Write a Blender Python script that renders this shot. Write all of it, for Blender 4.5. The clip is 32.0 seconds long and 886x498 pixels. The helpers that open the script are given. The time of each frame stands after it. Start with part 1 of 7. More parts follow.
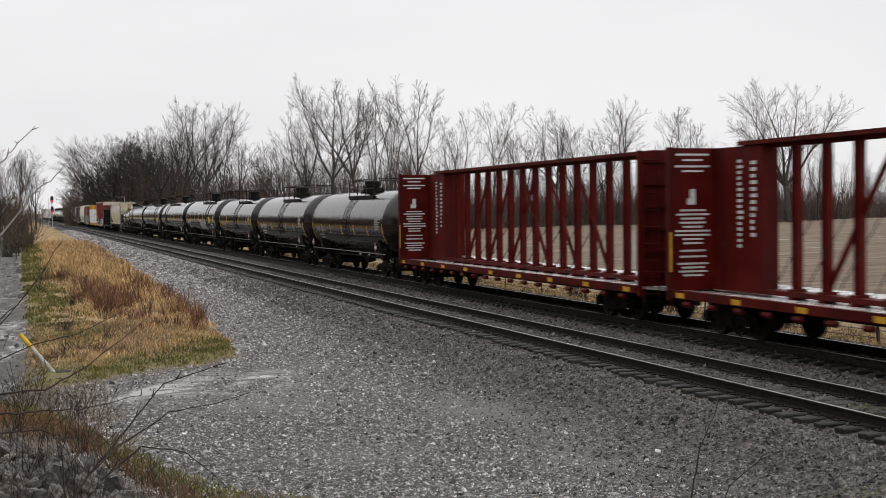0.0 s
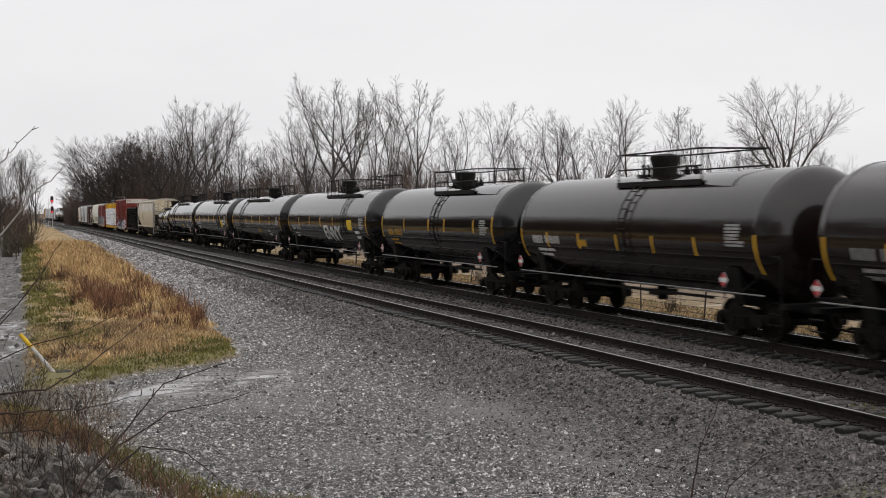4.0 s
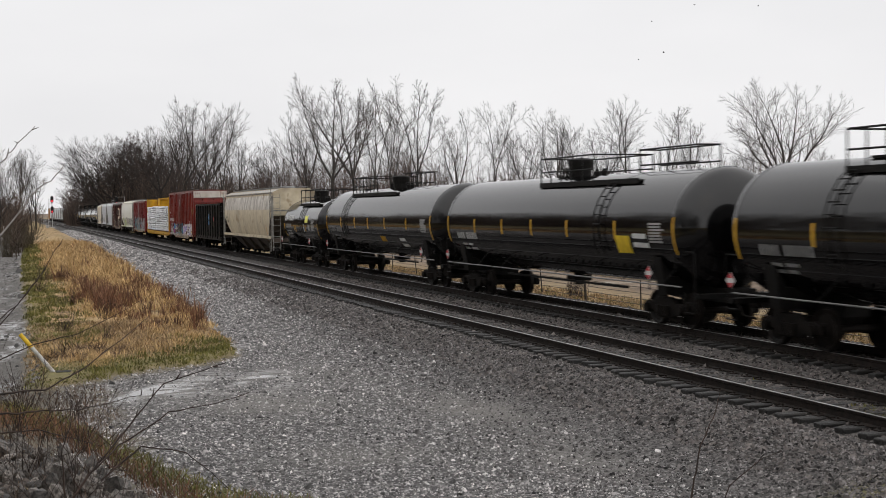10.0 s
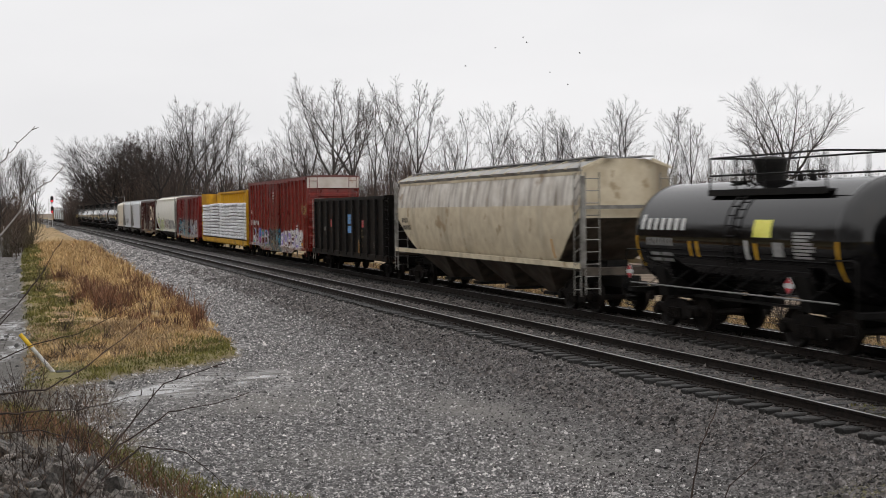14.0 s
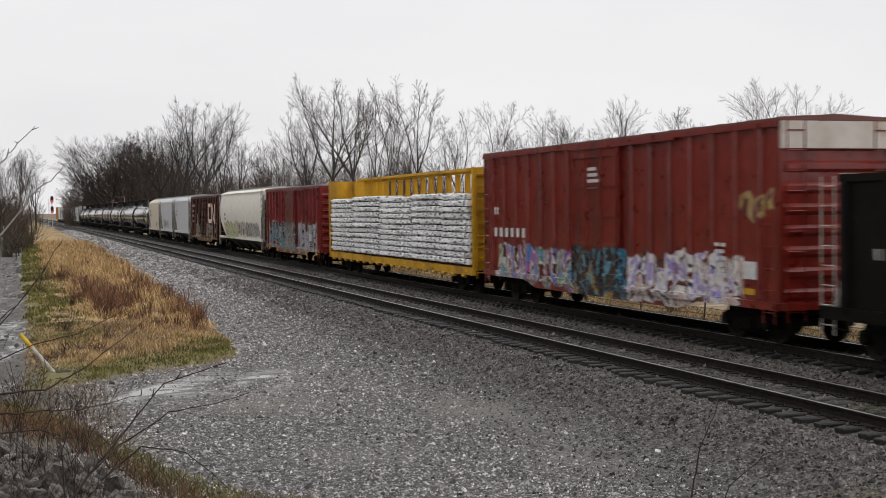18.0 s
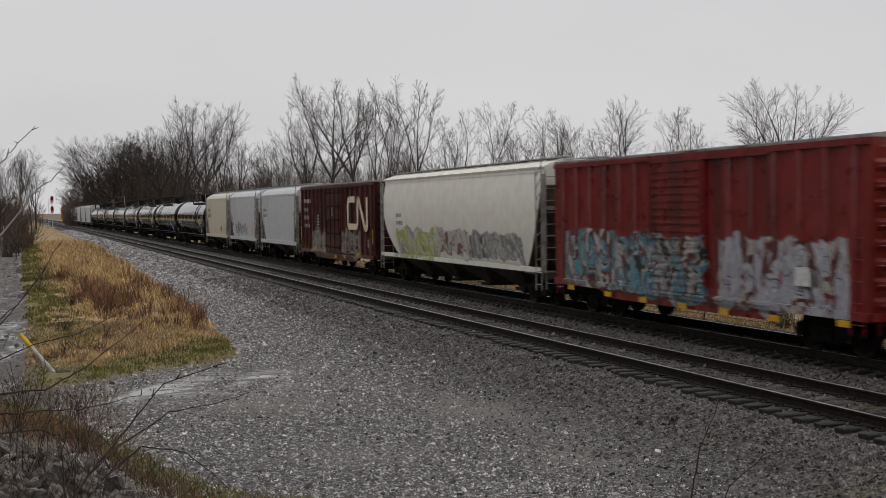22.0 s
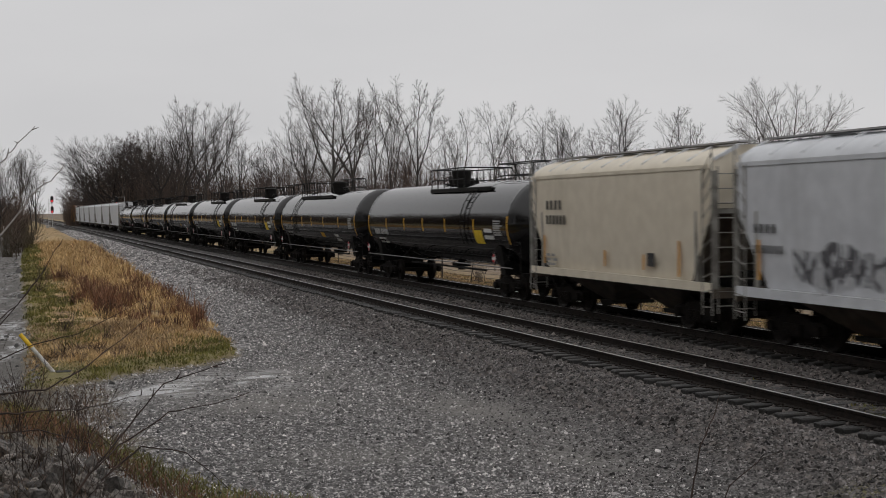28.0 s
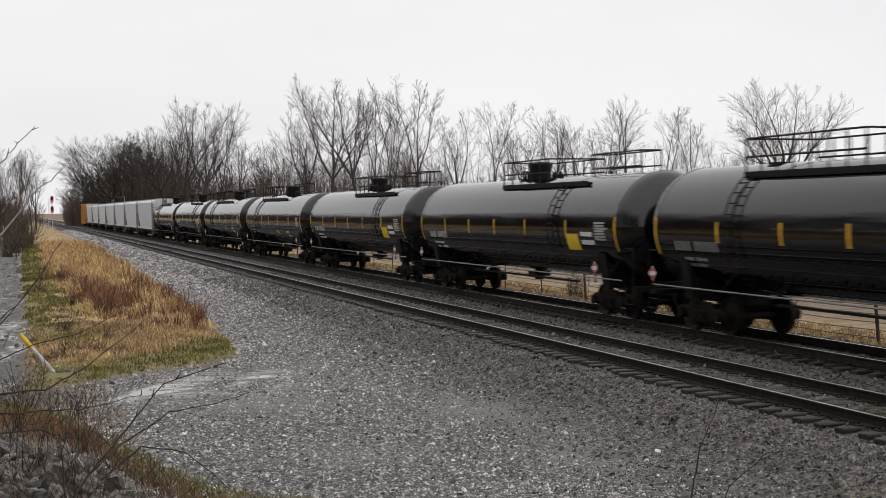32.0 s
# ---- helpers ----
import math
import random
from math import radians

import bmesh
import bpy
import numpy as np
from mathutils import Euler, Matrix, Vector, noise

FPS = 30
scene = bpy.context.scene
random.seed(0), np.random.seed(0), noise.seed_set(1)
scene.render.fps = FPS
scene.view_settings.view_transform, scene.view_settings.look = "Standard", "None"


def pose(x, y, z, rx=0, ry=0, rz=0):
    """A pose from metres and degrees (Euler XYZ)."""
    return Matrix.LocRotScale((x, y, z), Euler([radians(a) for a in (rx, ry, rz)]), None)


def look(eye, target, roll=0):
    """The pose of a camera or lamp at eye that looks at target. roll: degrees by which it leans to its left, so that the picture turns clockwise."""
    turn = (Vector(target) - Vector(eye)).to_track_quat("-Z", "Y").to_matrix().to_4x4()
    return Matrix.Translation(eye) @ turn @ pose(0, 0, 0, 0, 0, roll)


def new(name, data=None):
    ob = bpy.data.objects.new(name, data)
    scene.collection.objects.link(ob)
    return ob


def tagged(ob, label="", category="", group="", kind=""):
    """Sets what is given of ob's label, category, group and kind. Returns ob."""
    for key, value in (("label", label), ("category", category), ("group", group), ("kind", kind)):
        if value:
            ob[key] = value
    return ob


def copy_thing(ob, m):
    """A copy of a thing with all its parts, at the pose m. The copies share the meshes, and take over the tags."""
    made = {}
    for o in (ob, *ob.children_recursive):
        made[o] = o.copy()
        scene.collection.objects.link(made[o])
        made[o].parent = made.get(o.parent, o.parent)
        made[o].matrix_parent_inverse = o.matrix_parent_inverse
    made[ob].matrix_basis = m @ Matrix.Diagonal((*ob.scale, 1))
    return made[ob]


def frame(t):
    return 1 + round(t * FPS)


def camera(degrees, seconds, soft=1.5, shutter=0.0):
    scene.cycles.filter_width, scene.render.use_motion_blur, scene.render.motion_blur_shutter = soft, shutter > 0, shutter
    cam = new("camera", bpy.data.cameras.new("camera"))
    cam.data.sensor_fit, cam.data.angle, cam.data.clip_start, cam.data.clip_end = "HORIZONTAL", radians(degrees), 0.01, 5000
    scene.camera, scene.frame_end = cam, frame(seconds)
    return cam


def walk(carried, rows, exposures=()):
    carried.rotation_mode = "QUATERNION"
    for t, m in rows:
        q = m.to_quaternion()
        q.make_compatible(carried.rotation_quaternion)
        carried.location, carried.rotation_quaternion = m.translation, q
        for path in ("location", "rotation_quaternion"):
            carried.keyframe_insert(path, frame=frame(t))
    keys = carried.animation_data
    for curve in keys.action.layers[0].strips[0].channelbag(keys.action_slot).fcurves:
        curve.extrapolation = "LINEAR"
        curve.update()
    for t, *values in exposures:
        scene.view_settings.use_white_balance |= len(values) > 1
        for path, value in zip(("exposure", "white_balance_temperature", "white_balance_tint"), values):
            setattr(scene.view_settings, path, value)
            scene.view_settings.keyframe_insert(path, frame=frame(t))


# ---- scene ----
# ---- camera ----
# Rail heads of the near track lie at z = 0; x runs across the tracks, y along them, away from the camera.
EYE = Vector((0.0, 0.0, 3.181))
YAW, DIP = radians(18.487), radians(1.798)
AIM = EYE + Vector((math.sin(YAW) * math.cos(DIP), math.cos(YAW) * math.cos(DIP), -math.sin(DIP)))
cam = camera(37.70, 32.0, soft=0.5, shutter=0.5)
CAM_POSE = look(EYE, AIM, -0.668)
walk(cam, [(0.0, CAM_POSE), (32.0, CAM_POSE)], exposures=[(0.0, -0.08), (2.0, -0.2), (3.2, -0.1), (8.0, -0.12), (10.0, -0.08), (18.0, -0.10), (18.8, -0.36), (20.0, -0.42), (21.0, -0.4), (22.6, -0.57), (23.4, -0.57), (25.0, -0.42), (26.0, -0.43), (28.0, -0.58), (29.0, -0.45), (30.0, -0.3), (31.0, -0.1), (32.0, -0.04)])

GAUGE = 1.505
NEAR_X = 12.272 + GAUGE / 2      # centre line of the near track
FAR_X = NEAR_X + 4.373           # centre line of the train's track
LOT_Z = -0.55
SPEED = 11.77


def run(t):
    """How far the train has come since 20 s: a steady speed that rises by 0.33 m/s between 22 and 26 s."""
    late = max(0.0, t - 26.0)
    ramp = min(max(t - 22.0, 0.0), 4.0)
    return SPEED * (t - 20) + 0.33 * ramp * ramp / 8 + 0.33 * late



# ---- world and light ----
world = bpy.data.worlds.new("overcast")
scene.world = world
world.use_nodes = True
wn, wl = world.node_tree.nodes, world.node_tree.links
wn.clear()
w_out = wn.new("ShaderNodeOutputWorld")
w_bg = wn.new("ShaderNodeBackground")
w_sky = wn.new("ShaderNodeTexSky")
w_sky.sky_type = "NISHITA"
w_sky.sun_disc = False
w_sky.sun_elevation = radians(38)
w_sky.sun_rotation = radians(200)
w_sky.air_density, w_sky.dust_density = 1.0, 4.0
w_dim = wn.new("ShaderNodeVectorMath")
w_dim.operation = "SCALE"
w_dim.inputs["Scale"].default_value = 0.06
w_co = wn.new("ShaderNodeTexCoord")
w_map = wn.new("ShaderNodeMapping")
w_map.inputs["Scale"].default_value = (1.0, 1.0, 3.2)
w_noise = wn.new("ShaderNodeTexNoise")
w_noise.inputs["Scale"].default_value = 2.1
w_noise.inputs["Detail"].default_value = 5
w_ramp = wn.new("ShaderNodeValToRGB")
w_ramp.color_ramp.elements[0].position, w_ramp.color_ramp.elements[0].color = 0.3, (0.90, 0.895, 0.91, 1)
w_ramp.color_ramp.elements[1].position, w_ramp.color_ramp.elements[1].color = 0.7, (1.01, 1.0, 1.01, 1)
w_mix = wn.new("ShaderNodeMix")
w_mix.data_type = "RGBA"
w_mix.inputs["Factor"].default_value = 0.95
wl.new(w_co.outputs["Generated"], w_map.inputs["Vector"])
wl.new(w_map.outputs["Vector"], w_noise.inputs["Vector"])
wl.new(w_noise.outputs["Fac"], w_ramp.inputs["Fac"])
wl.new(w_sky.outputs["Color"], w_dim.inputs[0])
wl.new(w_dim.outputs["Vector"], w_mix.inputs["A"])
wl.new(w_ramp.outputs["Color"], w_mix.inputs["B"])
w_axis = wn.new("ShaderNodeSeparateXYZ")
w_rise = wn.new("ShaderNodeMapRange")
w_rise.interpolation_type = "SMOOTHSTEP"
w_rise.inputs["From Min"].default_value, w_rise.inputs["From Max"].default_value = 0.2, 1.0
w_rise.inputs["To Min"].default_value, w_rise.inputs["To Max"].default_value = 1.0, 1.4
w_lift = wn.new("ShaderNodeVectorMath")
w_lift.operation = "SCALE"
wl.new(w_co.outputs["Generated"], w_axis.inputs["Vector"])
wl.new(w_axis.outputs["Z"], w_rise.inputs["Value"])
wl.new(w_mix.outputs["Result"], w_lift.inputs[0])
wl.new(w_rise.outputs["Result"], w_lift.inputs["Scale"])
wl.new(w_lift.outputs["Vector"], w_bg.inputs["Color"])
w_bg.inputs["Strength"].default_value = 1.0
wl.new(w_bg.outputs["Background"], w_out.inputs["Surface"])

sun_data = bpy.data.lights.new("sun", "SUN")
sun_data.energy, sun_data.angle, sun_data.color = 0.5, radians(170), (1.0, 0.97, 0.93)
sun = new("sun", sun_data)
sun.matrix_basis = look((0, 0, 50), (-8, 30, 0))
# ---- materials ----
def mat(name, dark, light, scale=3.0, rough=0.6, rough2=None, metal=0.0, bump=0.0, bump_scale=40.0, stretch=(1, 1, 1),
        grime=None, grime_scale=0.6, grime_at=(0.5, 0.7), spread=(0.35, 0.65), per_object=0.0, per_island=0.0, coat=0.0, spec=0.5):
    """Two colours mixed by a fine and a coarse noise, a third one for grime, relief from a fine noise."""
    m = bpy.data.materials.new(name)
    m.use_nodes = True
    n, l = m.node_tree.nodes, m.node_tree.links
    b = n["Principled BSDF"]
    co = n.new("ShaderNodeTexCoord")
    mp = n.new("ShaderNodeMapping")
    mp.inputs["Scale"].default_value = stretch
    l.new(co.outputs["Object"], mp.inputs["Vector"])
    t1 = n.new("ShaderNodeTexNoise")
    t1.inputs["Scale"].default_value, t1.inputs["Detail"].default_value = scale, 6
    l.new(mp.outputs["Vector"], t1.inputs["Vector"])
    r1 = n.new("ShaderNodeMapRange")
    r1.inputs["From Min"].default_value, r1.inputs["From Max"].default_value = spread
    l.new(t1.outputs["Fac"], r1.inputs["Value"])
    mx = n.new("ShaderNodeMix")
    mx.data_type = "RGBA"
    mx.inputs["A"].default_value, mx.inputs["B"].default_value = (*dark, 1), (*light, 1)
    l.new(r1.outputs["Result"], mx.inputs["Factor"])
    colour = mx.outputs["Result"]
    if grime:
        t2 = n.new("ShaderNodeTexNoise")
        t2.inputs["Scale"].default_value, t2.inputs["Detail"].default_value = grime_scale, 8
        l.new(mp.outputs["Vector"], t2.inputs["Vector"])
        r2 = n.new("ShaderNodeMapRange")
        r2.inputs["From Min"].default_value, r2.inputs["From Max"].default_value = grime_at
        l.new(t2.outputs["Fac"], r2.inputs["Value"])
        m2 = n.new("ShaderNodeMix")
        m2.data_type = "RGBA"
        m2.inputs["B"].default_value = (*grime, 1)
        l.new(r2.outputs["Result"], m2.inputs["Factor"])
        l.new(colour, m2.inputs["A"])
        colour = m2.outputs["Result"]
    if per_object or per_island:
        src = n.new("ShaderNodeObjectInfo").outputs["Random"] if per_object else n.new("ShaderNodeNewGeometry").outputs["Random Per Island"]
        amount = per_object or per_island
        r3 = n.new("ShaderNodeMapRange")
        r3.inputs["To Min"].default_value, r3.inputs["To Max"].default_value = 1 - amount, 1 + amount
        l.new(src, r3.inputs["Value"])
        sc = n.new("ShaderNodeVectorMath")
        sc.operation = "SCALE"
        l.new(colour, sc.inputs[0])
        l.new(r3.outputs["Result"], sc.inputs["Scale"])
        colour = sc.outputs["Vector"]
    l.new(colour, b.inputs["Base Color"])
    rr = n.new("ShaderNodeMapRange")
    rr.inputs["To Min"].default_value, rr.inputs["To Max"].default_value = rough, rough2 if rough2 is not None else min(1, rough + 0.12)
    l.new(t1.outputs["Fac"], rr.inputs["Value"])
    l.new(rr.outputs["Result"], b.inputs["Roughness"])
    b.inputs["Metallic"].default_value = metal
    b.inputs["Specular IOR Level"].default_value = spec
    b.inputs["Coat Weight"].default_value = coat
    b.inputs["Coat Roughness"].default_value = 0.12
    if bump:
        t3 = n.new("ShaderNodeTexNoise")
        t3.inputs["Scale"].default_value, t3.inputs["Detail"].default_value = bump_scale, 4
        l.new(mp.outputs["Vector"], t3.inputs["Vector"])
        bp = n.new("ShaderNodeBump")
        bp.inputs["Strength"].default_value, bp.inputs["Distance"].default_value = bump, 0.02
        l.new(t3.outputs["Fac"], bp.inputs["Height"])
        l.new(bp.outputs["Normal"], b.inputs["Normal"])
        l.new(bp.outputs["Normal"], b.inputs["Coat Normal"])
    return m


def glow(name, colour, strength):
    m = bpy.data.materials.new(name)
    m.use_nodes = True
    b = m.node_tree.nodes["Principled BSDF"]
    b.inputs["Base Color"].default_value = (*colour, 1)
    b.inputs["Emission Color"].default_value = (*colour, 1)
    b.inputs["Emission Strength"].default_value = strength
    return m


RAIL_STEEL = mat("rail_steel", (0.009, 0.0075, 0.0065), (0.024, 0.018, 0.015), 8, 0.6, 0.75, 0.0, 0.3, 60, spec=0.15)
RAIL_HEAD = mat("rail_head", (0.36, 0.355, 0.35), (0.56, 0.55, 0.54), 3, 0.34, 0.5, 1.0, stretch=(6, 0.3, 1))
TIE_WOOD = mat("tie_wood", (0.006, 0.0055, 0.005), (0.022, 0.020, 0.018), 5, 0.5, 0.75, bump=0.5, bump_scale=25, stretch=(0.6, 5, 5), per_object=0.35)
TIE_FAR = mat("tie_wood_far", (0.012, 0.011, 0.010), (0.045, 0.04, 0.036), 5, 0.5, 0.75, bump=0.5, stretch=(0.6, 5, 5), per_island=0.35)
STONE = mat("lot_stone", (0.060, 0.0558, 0.0535), (0.43, 0.409, 0.399), 9, 0.5, 0.8, per_island=0.95, spec=0.25)
BALLAST = mat("ballast_stone", (0.040, 0.035, 0.033), (0.12, 0.107, 0.100), 9, 0.5, 0.8, per_island=0.95, spec=0.12)
RUBBLE = mat("rubble_stone", (0.020, 0.016, 0.013), (0.205, 0.183, 0.162), 3.5, 0.45, 0.75, bump=0.5, bump_scale=20, per_object=0.65)
TANK_BLACK = mat("tank_black", (0.0015, 0.0015, 0.0018), (0.003, 0.0029, 0.003), 2.0, 0.04, 0.09, 0.0, grime=(0.005, 0.0045, 0.004), grime_scale=0.5, stretch=(1, 1, 0.4), spec=0.55)
TANK_BROWN = mat("tank_brown_black", (0.005, 0.0032, 0.0028), (0.011, 0.0065, 0.0055), 1.5, 0.06, 0.13, 0.0, grime=(0.018, 0.009, 0.006), grime_scale=0.5, spec=0.55)
STEEL_BLACK = mat("black_steel", (0.004, 0.004, 0.004), (0.012, 0.011, 0.010), 6, 0.5, 0.7, bump=0.2, spec=0.15)
TRUCK_STEEL = mat("truck_steel", (0.003, 0.0026, 0.0023), (0.011, 0.0085, 0.007), 7, 0.6, 0.85, bump=0.3, spec=0.12)
WHEEL_STEEL = mat("wheel_steel", (0.005, 0.004, 0.0034), (0.015, 0.011, 0.009), 5, 0.55, 0.7, 0.2, spec=0.2)
YELLOW = mat("reflective_yellow", (0.52, 0.27, 0.01), (0.66, 0.37, 0.015), 6, 0.5)
WHITE_PAINT = mat("stencil_white", (0.50, 0.50, 0.49), (0.68, 0.68, 0.67), 9, 0.6)
RED_LENS = glow("red_signal_light", (1.0, 0.03, 0.04), 3.0)


def srgb(r, g, b):
    return tuple(((c / 255) / 12.92 if c <= 10 else ((c / 255 + 0.055) / 1.055) ** 2.4) for c in (r, g, b))


# ---- mesh helpers ----
def mesh_of(bm, name, material, smooth=False):
    me = bpy.data.meshes.new(name)
    bm.normal_update()
    bm.to_mesh(me)
    bm.free()
    for m in (material if isinstance(material, (list, tuple)) else [material]):
        me.materials.append(m)
    if smooth:
        me.shade_smooth()
    return me


def part(name, bm, material, parent, label="", at=None, smooth=False):
    """Links a bmesh, or a mesh made before, as one mesh object under parent."""
    me = bm if isinstance(bm, bpy.types.Mesh) else mesh_of(bm, name, material, smooth)
    ob = new(name, me)
    ob.parent = parent
    if at is not None:
        ob.matrix_basis = at
    if label:
        tagged(ob, label)
    return ob


def thing(name, label, category, group="", kind="", at=None):
    ob = new(name)
    ob.empty_display_size = 0.2
    if at is not None:
        ob.matrix_basis = at
    return tagged(ob, label, category, group, kind)


def raw_mesh(name, verts, faces, material, smooth=False, index=None):
    """A mesh from numpy arrays: verts (n, 3) and faces (m, k)."""
    me = bpy.data.meshes.new(name)
    verts, faces = np.asarray(verts, np.float32), np.asarray(faces, np.int32)
    k = faces.shape[1]
    me.vertices.add(len(verts))
    me.vertices.foreach_set("co", verts.ravel())
    me.loops.add(faces.size)
    me.loops.foreach_set("vertex_index", faces.ravel())
    me.polygons.add(len(faces))
    me.polygons.foreach_set("loop_start", np.arange(0, faces.size, k, dtype=np.int32))
    for m in (material if isinstance(material, (list, tuple)) else [material]):
        me.materials.append(m)
    if index is not None:
        me.polygons.foreach_set("material_index", np.asarray(index, np.int32))
    me.update(calc_edges=True)
    if smooth:
        me.shade_smooth()
    return me


def box(bm, x0, x1, y0, y1, z0, z1, mi=0):
    v = [bm.verts.new(c) for c in ((x0, y0, z0), (x1, y0, z0), (x1, y1, z0), (x0, y1, z0), (x0, y0, z1), (x1, y0, z1), (x1, y1, z1), (x0, y1, z1))]
    for f in ((3, 2, 1, 0), (4, 5, 6, 7), (0, 1, 5, 4), (1, 2, 6, 5), (2, 3, 7, 6), (3, 0, 4, 7)):
        bm.faces.new([v[i] for i in f]).material_index = mi
    return v


def boxes(*rows):
    bm = bmesh.new()
    for r in rows:
        box(bm, *r)
    return bm


def bevelled(bm, width, segments=1):
    bmesh.ops.bevel(bm, geom=bm.edges[:], offset=width, segments=segments, affect="EDGES", profile=0.7)
    return bm


def tube(bm, points, r, sides=6, closed_ends=True, taper=None):
    """A round bar along points."""
    pts = [Vector(p) for p in points]
    rings = []
    for i, p in enumerate(pts):
        d = (pts[min(i + 1, len(pts) - 1)] - pts[max(i - 1, 0)]).normalized()
        side = d.cross(Vector((0, 0, 1)))
        if side.length < 1e-3:
            side = Vector((1, 0, 0))
        side.normalize()
        up = side.cross(d)
        rad = r if taper is None else r + (taper - r) * i / (len(pts) - 1)
        rings.append([bm.verts.new(p + (side * math.cos(a) + up * math.sin(a)) * rad) for a in (2 * math.pi * k / sides for k in range(sides))])
    for a, b in zip(rings, rings[1:]):
        for k in range(sides):
            bm.faces.new((a[k], a[(k + 1) % sides], b[(k + 1) % sides], b[k]))
    if closed_ends:
        bm.faces.new(rings[0][::-1])
        bm.faces.new(rings[-1])
    return bm


def bar(points, r, sides=6):
    return tube(bmesh.new(), points, r, sides)


def prism(bm, outline, a, b, axis="x", mi=0):
    """Extrudes an outline: along x the outline is (y, z), along y it is (x, z), along z it is (x, y)."""
    put = {"x": lambda p, t: (t, p[0], p[1]), "y": lambda p, t: (p[0], t, p[1]), "z": lambda p, t: (p[0], p[1], t)}[axis]
    va = [bm.verts.new(put(p, a)) for p in outline]
    vb = [bm.verts.new(put(p, b)) for p in outline]
    n = len(outline)
    fs = [bm.faces.new(va[::-1]), bm.faces.new(vb)]
    for i in range(n):
        fs.append(bm.faces.new((va[i], va[(i + 1) % n], vb[(i + 1) % n], vb[i])))
    for f in fs:
        f.material_index = mi
    bmesh.ops.recalc_face_normals(bm, faces=fs)
    return bm
# ---- ground ----
rng = np.random.default_rng(7)


def steps(*runs):
    out = []
    for a, b, s in runs:
        out += list(np.arange(a, b - 1e-6, s))
    return np.array(out + [runs[-1][1]])


def wave(x, y, k=1.0, seed=0.0):
    """Smooth unevenness from a few sines."""
    return (np.sin(0.9 * k * x + 1.3 + seed) * np.cos(0.7 * k * y + seed) + 0.6 * np.sin(2.1 * k * x - 1.7 * k * y + 2 * seed) + 0.4 * np.sin(4.3 * k * y + 3.1 * k * x + seed)) / 2.0


def smooth01(a, b, v):
    t = np.clip((v - a) / (b - a), 0, 1)
    return t * t * (3 - 2 * t)


def grass_mask(x, y):
    """1 inside the strip of dead grass between the gravel and the lane."""
    right = np.interp(y, [20, 30, 33, 36, 46, 70, 139, 330], [2.0, 4.2, 5.4, 5.7, 6.3, 6.9, 8.3, 10.1]) + 0.25 * wave(x, y, 1.6)
    left = np.interp(y, [20, 30, 40, 90, 330], [0.2, 0.3, 0.5, 0.7, 4.0]) + 0.12 * wave(x, y, 2.0, 3)
    bottom = np.interp(x, [0, 1, 2.8, 5, 8], [27.5, 28.6, 30.4, 32.4, 35]) + 0.4 * wave(x, y, 1.5, 1)
    return smooth01(-0.25, 0.25, right - x) * smooth01(-0.2, 0.2, x - left) * smooth01(-0.5, 0.5, y - bottom)


def verge_y(x):
    """The green verge between the rubble bank and the lot."""
    return np.interp(x, [-1.0, 0.0, 0.4, 1.1, 1.6, 2.4, 3.2, 5.0], [26.0, 25.2, 24.4, 22.2, 19.4, 16.9, 15.4, 13.0])


def rubble_y(x):
    """The upper limit of the rubble on the bank."""
    return np.interp(x, [-1.0, -0.2, 1.0, 1.4, 1.9, 2.3, 3.0], [23.6, 22.6, 18.9, 17.5, 15.4, 14.0, 12.5])


def pools(x, y):
    """Where water stands: irregular patches drawn out across the slope."""
    return smooth01(-0.40, 0.0, wave(0.7 * x + 0.3 * y, 1.3 * y - 0.5 * x, 1.7, 4.0) + 0.8 * wave(x + 0.5 * y, y, 3.1, 1.0))


def puddle_mask(x, y):
    """Wet ground where the lot drains to the lane; the water lies in patches there."""
    main = np.exp(-((y - 27.9 - 0.35 * (x - 3.6) + 0.5 * wave(x, y, 0.9)) / 1.9) ** 2) * smooth01(0.5, 1.8, x) * smooth01(6.6, 5.4, x)
    side = np.exp(-((y - 35.6 + 0.3 * wave(x, y, 1.1)) / 1.0) ** 2) * smooth01(5.2, 5.6, x) * smooth01(6.6, 6.0, x)
    return np.clip(main + 0.8 * side, 0, 1) * pools(x, y)


def bare_mask(x, y):
    """Worn patches of fine grit on the lot."""
    g = lambda cx, cy, sx, sy: np.exp(-(((x - cx + 0.3 * wave(x, y, 1.3)) / sx) ** 2 + ((y - cy + 0.3 * wave(x, y, 1.1, 3)) / sy) ** 2))
    return np.clip(0.9 * g(4.6, 24.6, 1.3, 1.6) + 0.95 * g(8.2, 22.6, 1.0, 2.4) + 0.7 * g(8.0, 17.5, 0.8, 1.6) + 0.6 * g(5.0, 19.0, 1.2, 0.9) + 0.5 * g(6.8, 29.0, 0.8, 3.0), 0, 1)


